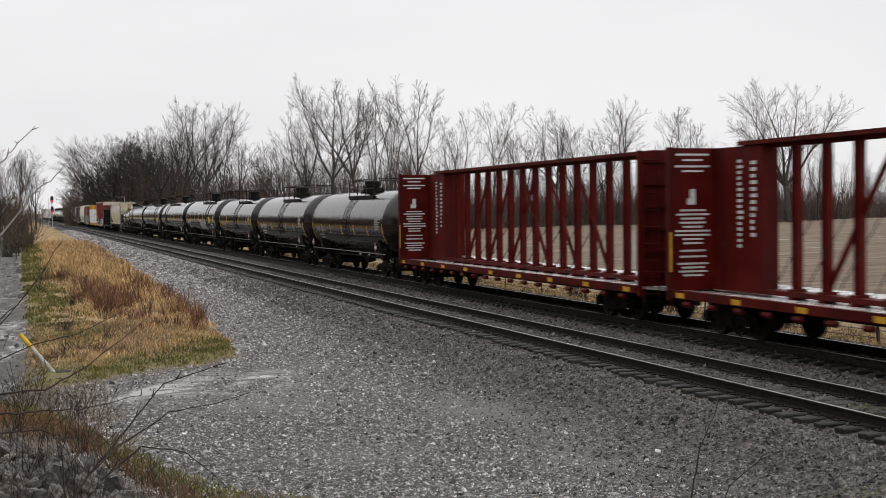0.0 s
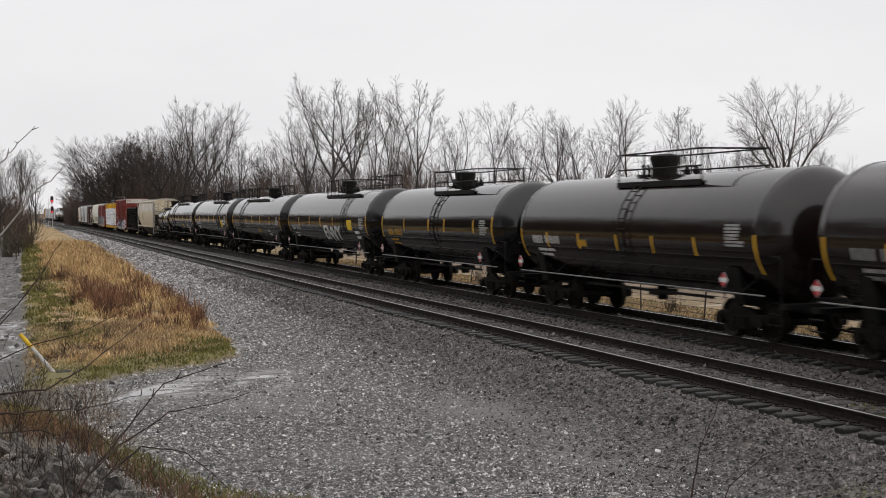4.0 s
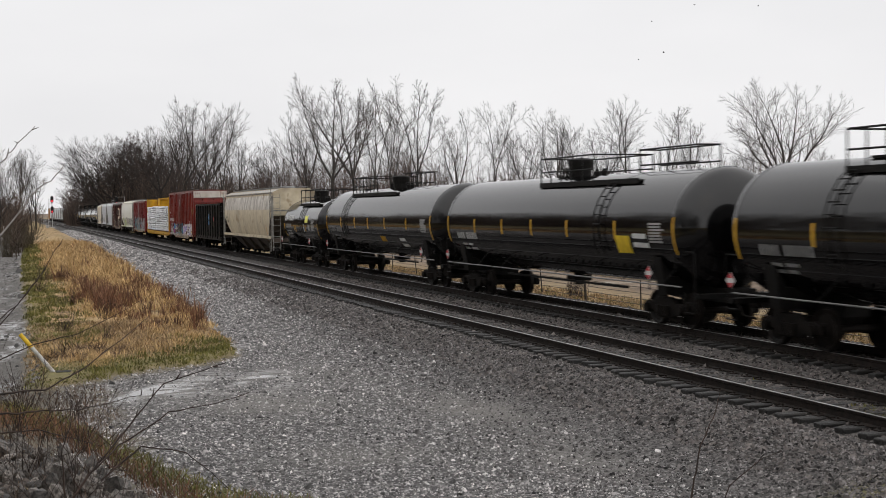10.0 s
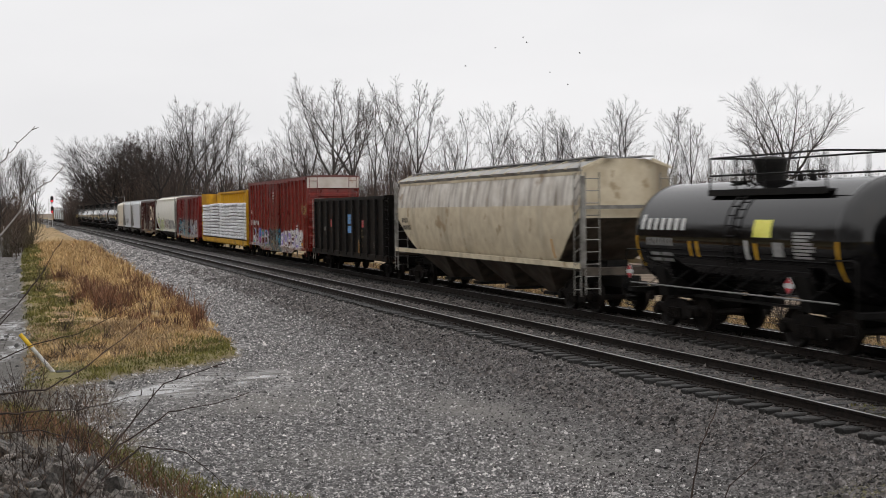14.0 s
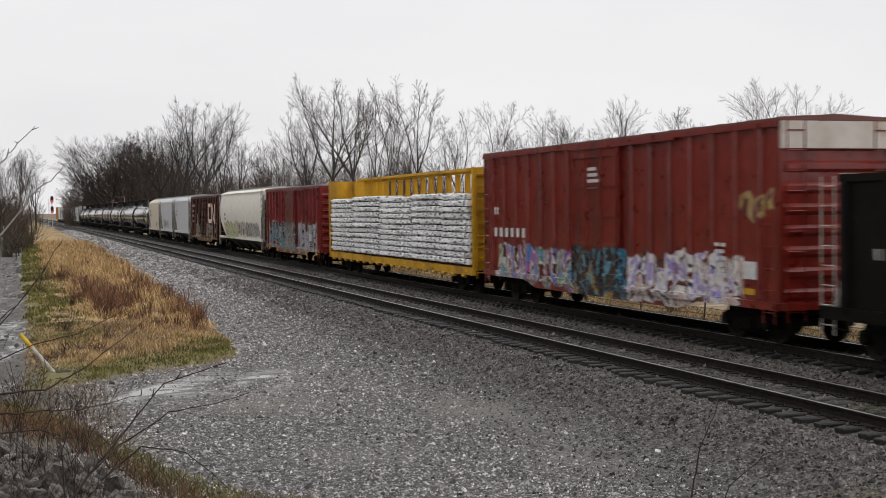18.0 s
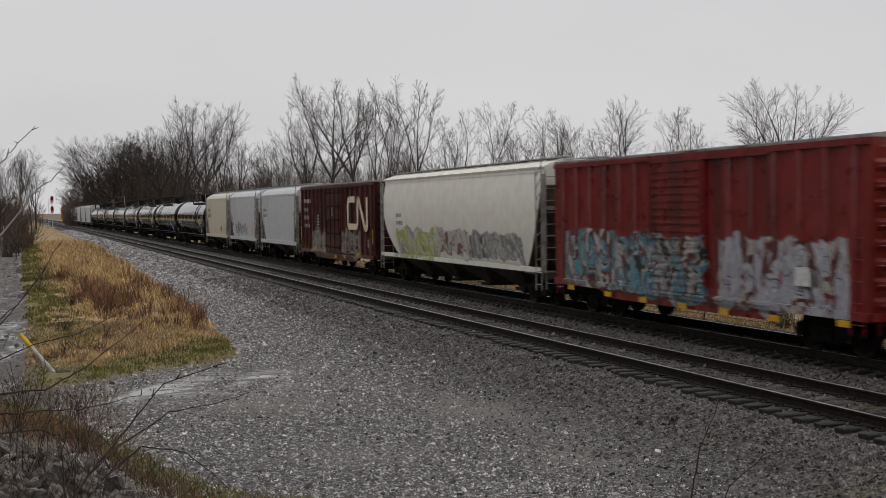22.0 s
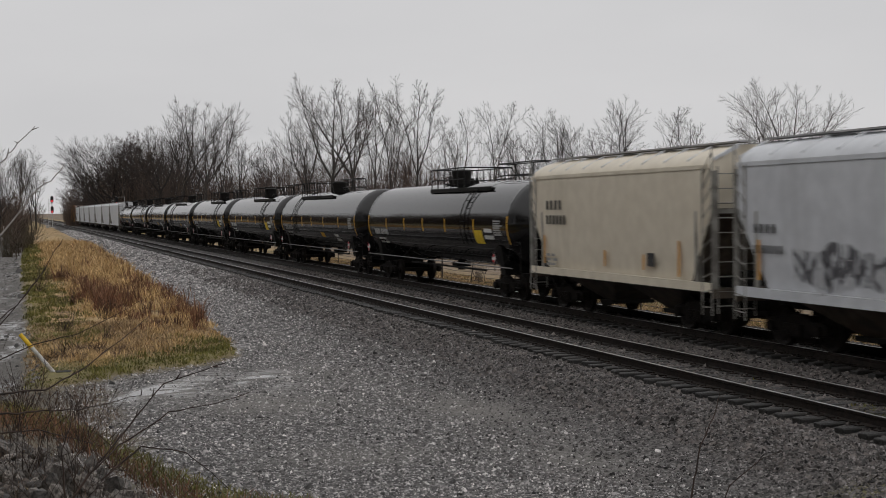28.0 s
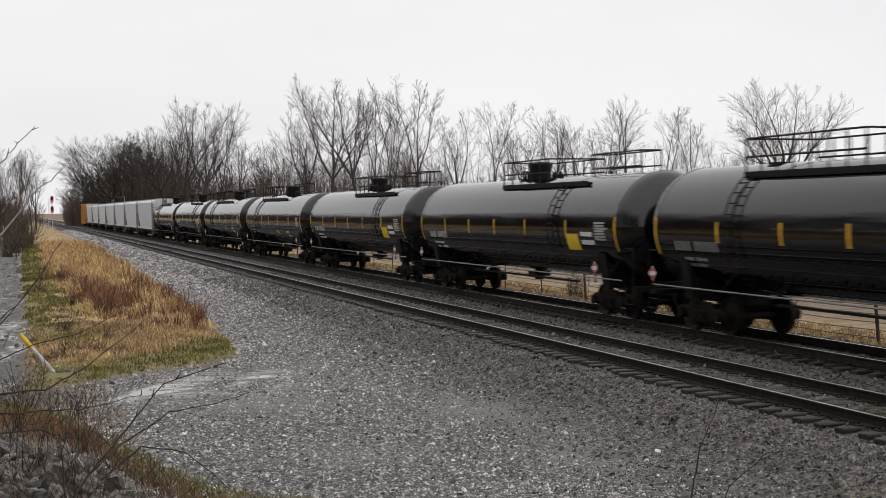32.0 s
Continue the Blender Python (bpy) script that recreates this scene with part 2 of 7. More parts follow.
def ground_z(x, y):
    x, y = np.asarray(x, float), np.asarray(y, float)
    z = np.full(np.broadcast(x, y).shape, LOT_Z) + 0.035 * wave(x, y, 0.35) + 0.012 * wave(x, y, 1.7, 2)
    bed = smooth01(9.3, 11.7, x) * (1 - smooth01(19.6, 21.4, x))
    z = z * (1 - bed) + (-0.275) * bed
    for c in (NEAR_X, FAR_X):
        z = z + 0.068 * (1 - smooth01(0.72, 1.15, np.abs(x - c)))
    z = z - 0.15 * smooth01(21.0, 24.0, x) + 1.0 * smooth01(26.0, 110.0, x)
    # unseen rise left of the lane, added to darken what the train reflects
    z = z + 2.5 * smooth01(-12.0, -24.0, x) * smooth01(130.0, 90.0, y)
    r = np.hypot(x, y)
    z = z + 2.1 * (1 - smooth01(1.0, 13.5, r))
    z = z + 0.12 * grass_mask(x, y)
    heap = np.exp(-(((x - 0.2) / 1.7) ** 2 + ((y - 18.0) / 3.2) ** 2))
    return z + 0.10 * heap


gx = steps((-3000, -200, 400), (-200, -40, 20), (-40, -20, 4), (-20, -4, 2), (-4, 9, 0.22), (9, 11.4, 0.3), (11.4, 19.2, 0.15), (19.2, 24, 0.6), (24, 60, 4), (60, 120, 10), (120, 400, 20), (400, 3000, 400))
gy = steps((-3000, -200, 400), (-200, -20, 20), (-20, 8, 2), (8, 48, 0.25), (48, 120, 1.0), (120, 400, 8), (400, 1000, 60), (1000, 4000, 500))
GX, GY = np.meshgrid(gx, gy)
GZ = ground_z(GX, GY)
nx, ny = len(gx), len(gy)
gi = np.arange(nx * ny).reshape(ny, nx)
g_faces = np.stack([gi[:-1, :-1], gi[:-1, 1:], gi[1:, 1:], gi[1:, :-1]], -1).reshape(-1, 4)


def ground_material():
    """Crushed stone, dead and green grass, mud and stubble, mixed by what grows or lies where."""
    m = bpy.data.materials.new("ground_mix")
    m.use_nodes = True
    n, l = m.node_tree.nodes, m.node_tree.links
    b = n["Principled BSDF"]
    co = n.new("ShaderNodeTexCoord")

    def noise_at(scale, detail=5, stretch=None):
        t = n.new("ShaderNodeTexNoise")
        t.inputs["Scale"].default_value, t.inputs["Detail"].default_value = scale, detail
        if stretch:
            mp = n.new("ShaderNodeMapping")
            mp.inputs["Scale"].default_value = stretch
            l.new(co.outputs["Object"], mp.inputs["Vector"])
            l.new(mp.outputs["Vector"], t.inputs["Vector"])
        else:
            l.new(co.outputs["Object"], t.inputs["Vector"])
        return t.outputs["Fac"]

    def ramp(fac, *stops):
        r = n.new("ShaderNodeValToRGB")
        e = r.color_ramp.elements
        while len(e) < len(stops):
            e.new(0.5)
        for el, (p, c) in zip(e, stops):
            el.position, el.color = p, (*c, 1)
        l.new(fac, r.inputs["Fac"])
        return r.outputs["Color"]

    def mix(fac, a, c):
        x = n.new("ShaderNodeMix")
        x.data_type = "RGBA"
        l.new(fac, x.inputs["Factor"])
        l.new(a, x.inputs["A"])
        l.new(c, x.inputs["B"])
        return x.outputs["Result"]

    vor = n.new("ShaderNodeTexVoronoi")
    vor.inputs["Scale"].default_value = 24
    l.new(co.outputs["Object"], vor.inputs["Vector"])
    cell = n.new("ShaderNodeSeparateColor")
    l.new(vor.outputs["Color"], cell.inputs["Color"])
    # kept dark: the shade in gaps between loose stones is in these colours
    stone = ramp(cell.outputs["Red"], (0.0, (0.022, 0.021, 0.020)), (0.5, (0.060, 0.057, 0.055)), (0.82, (0.13, 0.126, 0.122)), (1.0, (0.30, 0.292, 0.286)))
    grit = ramp(noise_at(30), (0.3, (0.09, 0.083, 0.075)), (0.7, (0.24, 0.226, 0.207)))
    dead = ramp(noise_at(1.3, 8), (0.32, (0.15, 0.09, 0.04)), (0.5, (0.34, 0.225, 0.10)), (0.68, (0.46, 0.33, 0.155)))
    green = ramp(noise_at(5, 6), (0.3, (0.09, 0.075, 0.024)), (0.7, (0.17, 0.16, 0.045)))
    mud = ramp(noise_at(14, 8), (0.35, (0.045, 0.040, 0.035)), (0.66, (0.16, 0.150, 0.137)))
    stub = ramp(noise_at(0.5, 10, (0.25, 1.6, 1)), (0.36, (0.095, 0.061, 0.036)), (0.5, (0.148, 0.102, 0.064)), (0.64, (0.20, 0.149, 0.098)), (0.74, (0.42, 0.40, 0.38)))
    at = n.new("ShaderNodeAttribute")
    at.attribute_name = "cover"
    sep = n.new("ShaderNodeSeparateColor")
    l.new(at.outputs["Color"], sep.inputs["Color"])
    at2 = n.new("ShaderNodeAttribute")
    at2.attribute_name = "cover_more"
    sep2 = n.new("ShaderNodeSeparateColor")
    l.new(at2.outputs["Color"], sep2.inputs["Color"])
    bed = ramp(cell.outputs["Red"], (0.0, (0.014, 0.013, 0.012)), (0.6, (0.052, 0.046, 0.043)), (1.0, (0.15, 0.135, 0.126)))
    c = mix(sep.outputs["Red"], stone, grit)
    c = mix(at2.outputs["Alpha"], c, bed)
    c = mix(sep.outputs["Green"], c, dead)
    c = mix(sep.outputs["Blue"], c, green)
    c = mix(sep2.outputs["Red"], c, mud)
    c = mix(sep2.outputs["Green"], c, stub)
    l.new(c, b.inputs["Base Color"])
    pool = n.new("ShaderNodeMapRange")
    pool.inputs["From Min"].default_value, pool.inputs["From Max"].default_value = 0.43, 0.50
    l.new(noise_at(1.5, 7, (0.6, 2.4, 1)), pool.inputs["Value"])
    wet = n.new("ShaderNodeMath")
    wet.operation = "MULTIPLY"
    l.new(pool.outputs["Result"], wet.inputs[0])
    l.new(sep2.outputs["Blue"], wet.inputs[1])
    rr = n.new("ShaderNodeMapRange")
    rr.inputs["To Min"].default_value, rr.inputs["To Max"].default_value = 0.85, 0.04
    l.new(wet.outputs["Value"], rr.inputs["Value"])
    l.new(rr.outputs["Result"], b.inputs["Roughness"])
    bp = n.new("ShaderNodeBump")
    bp.inputs["Strength"].default_value, bp.inputs["Distance"].default_value = 0.6, 0.03
    dry = n.new("ShaderNodeMapRange")
    dry.inputs["To Min"].default_value, dry.inputs["To Max"].default_value = 0.6, 0.0
    l.new(wet.outputs["Value"], dry.inputs["Value"])
    l.new(dry.outputs["Result"], bp.inputs["Strength"])
    l.new(vor.outputs["Distance"], bp.inputs["Height"])
    l.new(bp.outputs["Normal"], b.inputs["Normal"])
    return m


ground = new("ground", raw_mesh("ground", np.stack([GX, GY, GZ], -1).reshape(-1, 3), g_faces, ground_material(), True))
tagged(ground, "crushed stone lot, dead grass and stubble field", "ground", kind="structure")
gr = grass_mask(GX, GY)
far_side = smooth01(20.6, 21.2, GX)
field = smooth01(23.5, 25.5, GX + 0.5 * wave(GX, GY, 0.5))
left_side = smooth01(0.4, -0.4, GX - np.interp(GY, [20, 40, 90, 330], [0.2, 0.5, 0.7, 4.0]))
lane = left_side * smooth01(-1.9, -1.5, GX)
green_in = gr * 0.85 * np.clip(0.95 * smooth01(4.5, 1.0, GY - np.interp(GX, [0, 1, 2.8, 5, 8], [27.5, 28.6, 30.4, 32.4, 35])) + 0.35 * smooth01(0.1, 0.6, wave(GX, GY, 0.9, 5)) + 0.6 * smooth01(1.1, 0.3, GX - np.interp(GY, [30, 90, 330], [0.3, 0.7, 4.0])), 0, 1)
verge_near = smooth01(0.0, 1.0, 1.0 - np.abs((GY - verge_y(GX)) / 1.5) + 0.3 * wave(GX, GY, 2.0)) * (GY < 26) * (GY > 12)
bare = bare_mask(GX, GY)
puddle = puddle_mask(GX, GY)
brown_bank = (1 - verge_near) * smooth01(2.2, 1.2, GX + 0.4 * wave(GX, GY, 1.2, 6)) * smooth01(28.6, 27.4, GY) * (GY > 9)
lane = lane * smooth01(27.0, 28.5, GY)
beyond = np.clip(left_side * (1 - lane) + smooth01(330, 350, GY) * (GX < 9), 0, 1)
cover = np.stack([np.clip(bare * 0.85 + 0.8 * puddle, 0, 1), np.clip(gr + far_side + beyond * 0.7 + brown_bank * 0.4 * (1 - smooth01(0.5, -0.3, GY - rubble_y(GX))), 0, 1), np.clip(green_in + verge_near * 0.9 + far_side * np.clip(0.3 + 0.5 * wave(GX, GY, 0.6), 0, 1) + beyond * 0.5 + brown_bank * np.clip(0.35 + 0.5 * wave(GX, GY, 1.0, 8), 0, 1), 0, 1), np.ones_like(gr)], -1)
# ground under the rubble, coloured dark to stand for shade between the rocks
rubble_gap_shade = smooth01(0.5, -0.3, GY - rubble_y(GX)) * (GX < 3.2) * (GX > -1.5) * (GY > 9)
more = np.stack([np.clip(lane + 0.75 * brown_bank * (1 - rubble_gap_shade), 0, 1), field, np.clip(puddle + lane * smooth01(0.0, 0.25, wave(GX * 1.5, GY * 0.35, 1.3, 2.5) + 0.5 * wave(GX * 2.0, GY * 0.6, 2.9, 7.0)), 0, 1), np.clip(smooth01(9.2, 10.8, GX + 0.4 * wave(GX, GY, 0.8, 2) + 0.6 * smooth01(28, 20, GY)) * smooth01(21.3, 20.4, GX) + 0.95 * rubble_gap_shade, 0, 1)], -1)
for nm, arr in (("cover", cover), ("cover_more", more)):
    ca = ground.data.color_attributes.new(nm, "FLOAT_COLOR", "POINT")
    ca.data.foreach_set("color", arr.astype(np.float32).ravel())

# ---- tracks ----
RAIL_PROFILE = [(-0.07, -0.185), (0.07, -0.185), (0.07, -0.172), (0.012, -0.15), (0.010, -0.05), (0.036, -0.036), (0.037, -0.008), (0.030, 0.0), (-0.030, 0.0), (-0.037, -0.008), (-0.036, -0.036), (-0.010, -0.05), (-0.012, -0.15), (-0.07, -0.172)]


def rail(x, label):
    bm = prism(bmesh.new(), RAIL_PROFILE, -60, 700, "y")
    bmesh.ops.recalc_face_normals(bm, faces=bm.faces[:])
    bm.normal_update()
    for f in bm.faces:
        if f.normal.z > 0.9 and f.calc_center_median().z > -0.004:
            f.material_index = 1
    ob = new("rail", mesh_of(bm, "rail", [RAIL_STEEL, RAIL_HEAD]))
    ob.location = (x, 0, 0)
    return tagged(ob, label)


track_near = thing("railway_track", "railway track with dark timber ties, the nearer of two", "track", kind="structure")
track_far = thing("railway_track", "railway track with dark timber ties that carries the train", "track", kind="structure")
for x, tr in ((NEAR_X, track_near), (FAR_X, track_far)):
    for s in (-1, 1):
        r_ob = rail(x + s * GAUGE / 2, "steel rail with a polished head on timber ties")
        r_ob.parent = tr

# ---- bare trees ----
BARK = mat("grey_bark", (0.022, 0.018, 0.016), (0.065, 0.056, 0.050), 4, 0.85, bump=0.4, bump_scale=12, stretch=(3, 3, 0.5), per_object=0.3)
TWIG = mat("bare_twigs", (0.022, 0.017, 0.0145), (0.060, 0.046, 0.040), 0.6, 0.9, per_object=0.25)
BRUSH = mat("bare_brush", (0.046, 0.033, 0.026), (0.118, 0.084, 0.065), 0.15, 0.9, per_island=0.4)


BRUSH_BROWN = mat("brown_brush", (0.042, 0.029, 0.024), (0.12, 0.085, 0.070), 0.15, 0.9, per_island=0.4)


def tubes(segs, sides):
    """Tapered tubes for an array of segments (n, 8): start, end, two radii."""
    s = np.asarray(segs, float)
    p0, p1, r0, r1 = s[:, 0:3], s[:, 3:6], s[:, 6:7], s[:, 7:8]
    d = p1 - p0
    d /= np.linalg.norm(d, axis=1, keepdims=True) + 1e-9
    ref = np.where(np.abs(d[:, 2:3]) > 0.9, np.array([[1.0, 0, 0]]), np.array([[0, 0, 1.0]]))
    u = np.cross(d, ref)
    u /= np.linalg.norm(u, axis=1, keepdims=True) + 1e-9
    w = np.cross(d, u)
    rings = []
    for p, r in ((p0, r0), (p1, r1)):
        rings.append(np.stack([p + r * (u * math.cos(a) + w * math.sin(a)) for a in (2 * math.pi * k / sides for k in range(sides))], 1))
    v = np.concatenate(rings, 1).reshape(-1, 3)
    base = np.arange(len(s))[:, None] * 2 * sides
    f = np.concatenate([np.stack([base[:, 0] + k, base[:, 0] + (k + 1) % sides, base[:, 0] + sides + (k + 1) % sides, base[:, 0] + sides + k], 1) for k in range(sides)], 0)
    return v, f


def tree_segments(seed, height, fork=0.35, leaders=3, lean=0.0, spread=0.5, density=1.0, trunk_r=0.32, rise=0.05):
    """Segments of a bare broadleaf tree: (trunk and limbs), (branches and fine twigs)."""
    r = random.Random(seed)
    big, fine = [], []
    tip_r = (0.06, 0.034, 0.016, 0.010, 0.0075)
    wander = (0.04, 0.08, 0.11, 0.13, 0.15)
    lift = (0.02, rise, 0.05, 0.05, 0.04)

    def bend(d, amount):
        return (Vector(d) + Vector((r.gauss(0, amount), r.gauss(0, amount), r.gauss(0, amount * 0.5)))).normalized()

    def grow(p, d, length, rad, level):
        n = (6, 9, 5, 3, 1)[level]
        out = big if level <= 1 else fine
        kids = (0, 9, 5, 3.4, 0)[level] * (density if level < 3 else 1.0)
        turn = r.uniform(0, 6.28)
        for k in range(n):
            d = bend(d, wander[level])
            d = (d + Vector((0, 0, lift[level]))).normalized()
            q = p + d * length / n
            fa, fb = k / n, (k + 1) / n
            end = rad * 0.72 if level == 0 else tip_r[level]
            ra, rb = (rad + (end - rad) * f ** (1.0 if level == 0 else 0.75) for f in (fa, fb))
            out.append((*p, *q, ra, rb))
            p = q
            first = (0, 0.16, 0.18, 0.2, 1)[level]
            if level and fb > first:
                for _ in range(int(kids / (n * (1 - first)) + r.random())):
                    turn += 2.4 + r.uniform(-0.5, 0.5)
                    ref = Vector((0, 0, 1)) if abs(d.z) < 0.9 else Vector((1, 0, 0))
                    u = d.cross(ref).normalized()
                    side = u * math.cos(turn) + u.cross(d) * math.sin(turn)
                    opening = r.uniform(0.45, 1.05)
                    cd = (d + side * opening).normalized()
                    cl = length * (r.uniform(0.40, 0.62) if level == 1 else r.uniform(0.34, 0.54)) * (1.1 - 0.55 * fb)
                    grow(p, cd, cl, max(rb * r.uniform(0.45, 0.7), tip_r[level + 1] * 1.3), level + 1)
        if 1 <= level <= 3:
            for _ in range(2 if level < 3 else 1):
                grow(p, bend(d, 0.45), length * r.uniform(0.22, 0.34), tip_r[level] * 1.1, level + 1)
        return p, d

    d0 = Vector((lean, r.gauss(0, 0.05), 1)).normalized()
    top, d = grow(Vector((0, 0, -0.4)), d0, height * fork + 0.4, trunk_r, 0)
    a0 = r.uniform(0, 6.28)
    for i in range(leaders):
        a = a0 + 2 * math.pi * i / leaders + r.uniform(-0.5, 0.5)
        out_d = (d + Vector((math.cos(a), math.sin(a), 0)) * spread * r.uniform(0.35, 1.25)).normalized()
        grow(top, out_d, height * (1 - fork) * r.uniform(0.70, 1.0), trunk_r * r.uniform(0.45, 0.68), 1)
    k = height / max(s[5] for s in big + fine)
    big, fine = ([tuple(c * k for c in s[:6]) + s[6:] for s in part_] for part_ in (big, fine))
    return big, fine


def bare_tree(label, seed, height, **kw):
    t = thing("bare_tree", label, "tree", "bare trees at the field's edge")
    big, fine = tree_segments(seed, height, **kw)
    v, f = tubes(big, 6)
    part("trunk", raw_mesh("trunk", v, f, BARK, True), None, t, "grey-brown trunk and main limbs")
    v, f = tubes(fine, 3)
    part("crown", raw_mesh("crown", v, f, TWIG), None, t, "leafless branches and fine twigs")
    return t


SORTS = [
    bare_tree("tall leafless tree with forked trunk and upswept limbs", 3, 20, fork=0.36, leaders=4, spread=0.66, trunk_r=0.34, density=1.0),
    bare_tree("tall leafless tree with forked trunk and upswept limbs", 14, 20, fork=0.40, leaders=4, spread=0.66, lean=0.12, trunk_r=0.32, density=1.0),
    bare_tree("slender leafless tree with a narrow crown", 25, 20, fork=0.42, leaders=3, spread=0.34, trunk_r=0.18, density=0.9),
    bare_tree("slender leafless tree with a narrow crown", 36, 20, fork=0.36, leaders=3, spread=0.38, lean=-0.08, trunk_r=0.18, density=0.9),
    bare_tree("broad leafless tree with a wide rounded crown", 47, 20, fork=0.16, leaders=6, spread=0.95, trunk_r=0.42, rise=0.03, density=1.0),
    bare_tree("leaning leafless tree at the wood's edge", 58, 20, fork=0.40, leaders=2, spread=0.35, lean=0.28, trunk_r=0.22, density=1.0),
    bare_tree("large leafless tree with a domed crown of spreading limbs", 84, 20, fork=0.28, leaders=6, spread=0.78, trunk_r=0.45, rise=0.05, density=1.15),
    bare_tree("leafless tree with many upright limbs", 69, 20, fork=0.36, leaders=4, spread=0.6, trunk_r=0.26, density=1.0),
]
used_sort = set()


def plant(sort, x, y, height, turn, wide=1.0):
    k = height / 20.0
    m = Matrix.LocRotScale((x, y, float(ground_z(x, y)) - 0.05), Euler((0, 0, radians(turn))), (k * wide, k * wide, k))
    if sort not in used_sort:
        used_sort.add(sort)
        SORTS[sort].matrix_basis = m
        return SORTS[sort]
    src = SORTS[sort]
    made = copy_thing(src, pose(0, 0, 0))
    made.matrix_basis = m
    return made


def bearing(deg, dist):
    """A place at that bearing right of the tracks' line, that far from the camera."""
    return dist * math.sin(radians(deg)), dist * math.cos(radians(deg))


# bearing, distance, height, sort: along the wood's edge from the tracks to the far corner of the field
TREES = [
    (3.7, 322, 14.5, 4), (4.0, 312, 20.5, 4), (4.4, 306, 22, 4), (5.0, 298, 22.5, 4), (5.7, 290, 22.5, 7), (6.4, 285, 21, 4), (4.8, 330, 24, 4), (5.5, 325, 24, 7),
    (3.9, 318, 17.5, 4), (4.1, 305, 20.5, 4), (5.2, 310, 22.5, 4), (6.0, 300, 22.5, 4), (7.0, 285, 20, 4), (7.8, 275, 19, 4),
    (6.2, 262, 23, 0), (6.9, 255, 25, 1), (7.5, 262, 17, 7), (8.2, 250, 26, 0), (8.9, 246, 25, 3), (9.6, 258, 21, 7),
    (10.4, 262, 18, 7), (11.2, 240, 17, 0), (12.2, 205, 16, 5), (12.7, 200, 22.0, 7), (13.7, 196, 25.5, 0), (15.0, 194, 23.5, 1),
    (15.6, 205, 22, 2), (16.2, 190, 23, 3), (17.2, 186, 22.5, 2), (16.7, 215, 18, 7), (11.6, 225, 18, 3),
    (18.6, 235, 13, 7), (19.3, 210, 20.0, 7), (20.5, 206, 21.5, 5), (21.4, 220, 17, 2), (22.2, 212, 18, 0), (23.5, 215, 19.5, 7), (24.6, 220, 19, 4), (25.6, 216, 18.5, 3),
    (26.8, 208, 21.5, 2), (27.8, 212, 19, 5), (29.3, 218, 18.5, 2), (31.6, 232, 15.5, 7), (33.5, 214, 23.0, 6), (34.6, 232, 15, 7), (28.6, 240, 14, 7), (30.6, 245, 13, 7), (36.6, 300, 12, 7), (38.5, 310, 12, 7),
    (0.0, 170, 12, 3), (0.6, 190, 13, 2), (-0.4, 150, 11, 7), (0.9, 220, 13, 3), (0.4, 240, 15, 2), (1.1, 280, 15, 7)]
rnd = random.Random(5)
for b, d, hgt, sort in TREES:
    x, y = bearing(b, d)
    plant(sort, x, y, hgt * rnd.uniform(0.97, 1.03), rnd.uniform(0, 360), 1.05 if sort == 6 else (1.05 if sort in (2, 3, 4) else 0.95))


def thicket(name, label, count, place, heights, twigs, seed, material, spread=0.3, tall=None, fine=0.030):
    """Saplings and brush as one mass."""
    r = np.random.default_rng(seed)
    base = place(r, count)
    hh = r.uniform(*heights, count) * (tall(base[:, 0], base[:, 1]) if tall else 1.0)
    segs = []
    for (x, y), h in zip(base, hh):
        z = float(ground_z(x, y)) - 0.1
        lx, ly = r.normal(0, 0.12, 2)
        tip = np.array([x + lx * h, y + ly * h, z + h])
        foot = np.array([x, y, z])
        mid = foot * 0.5 + tip * 0.5 + np.append(r.normal(0, 0.03 * h, 2), 0)
        rad = 0.008 * h
        segs.append((*foot, *mid, rad, rad * 0.6))
        segs.append((*mid, *tip, rad * 0.6, 0.012))
        for _ in range(twigs):
            f = r.uniform(0.12, 0.97)
            p = foot + (mid - foot) * min(1, 2 * f) if f < 0.5 else mid + (tip - mid) * (2 * f - 1)
            a = r.uniform(0, 6.28)
            ln = h * r.uniform(0.12, spread)
            q = p + np.array([math.cos(a) * ln * 0.6, math.sin(a) * ln * 0.6, ln * r.uniform(0.3, 0.95)])
            segs.append((*p, *q, fine, fine * 0.5))
    v, f = tubes(np.array(segs), 3)
    ob = new(name, raw_mesh(name, v, f, material))
    return tagged(ob, label, "brush", kind="stuff")


def blades(name, label, x, y, height, width, seed, material, lean=0.55):
    """Bent blades of two triangles and a quad's worth of width, each from the ground up."""
    r = np.random.default_rng(seed)
    n = len(x)
    a = r.uniform(0, 6.28, n)
    u = np.stack([np.cos(a), np.sin(a), np.zeros(n)], 1) * (width * r.uniform(0.6, 1.4, n))[:, None]
    d = np.stack([r.normal(0, lean, n), r.normal(0, lean, n), np.ones(n)], 1)
    d /= np.linalg.norm(d, axis=1, keepdims=True)
    hh = (height * r.uniform(0.45, 1.15, n))[:, None]
    p = np.stack([x, y, ground_z(x, y) - 0.02], 1)
    droop = np.stack([r.normal(0, 0.25, n), r.normal(0, 0.25, n), -r.uniform(0, 0.25, n)], 1)
    mid = p + d * hh * 0.6
    tip = p + (d + droop) * hh
    v = np.stack([p - u, p + u, mid - u * 0.8, mid + u * 0.8, tip], 1).reshape(-1, 3)
    b = np.arange(n)[:, None] * 5
    f = np.concatenate([b + np.array([[0, 1, 3]]), b + np.array([[0, 3, 2]]), b + np.array([[2, 3, 4]])], 0)
    ob = new(name, raw_mesh(name, v, f, material))
    return tagged(ob, label, "grass", kind="stuff")


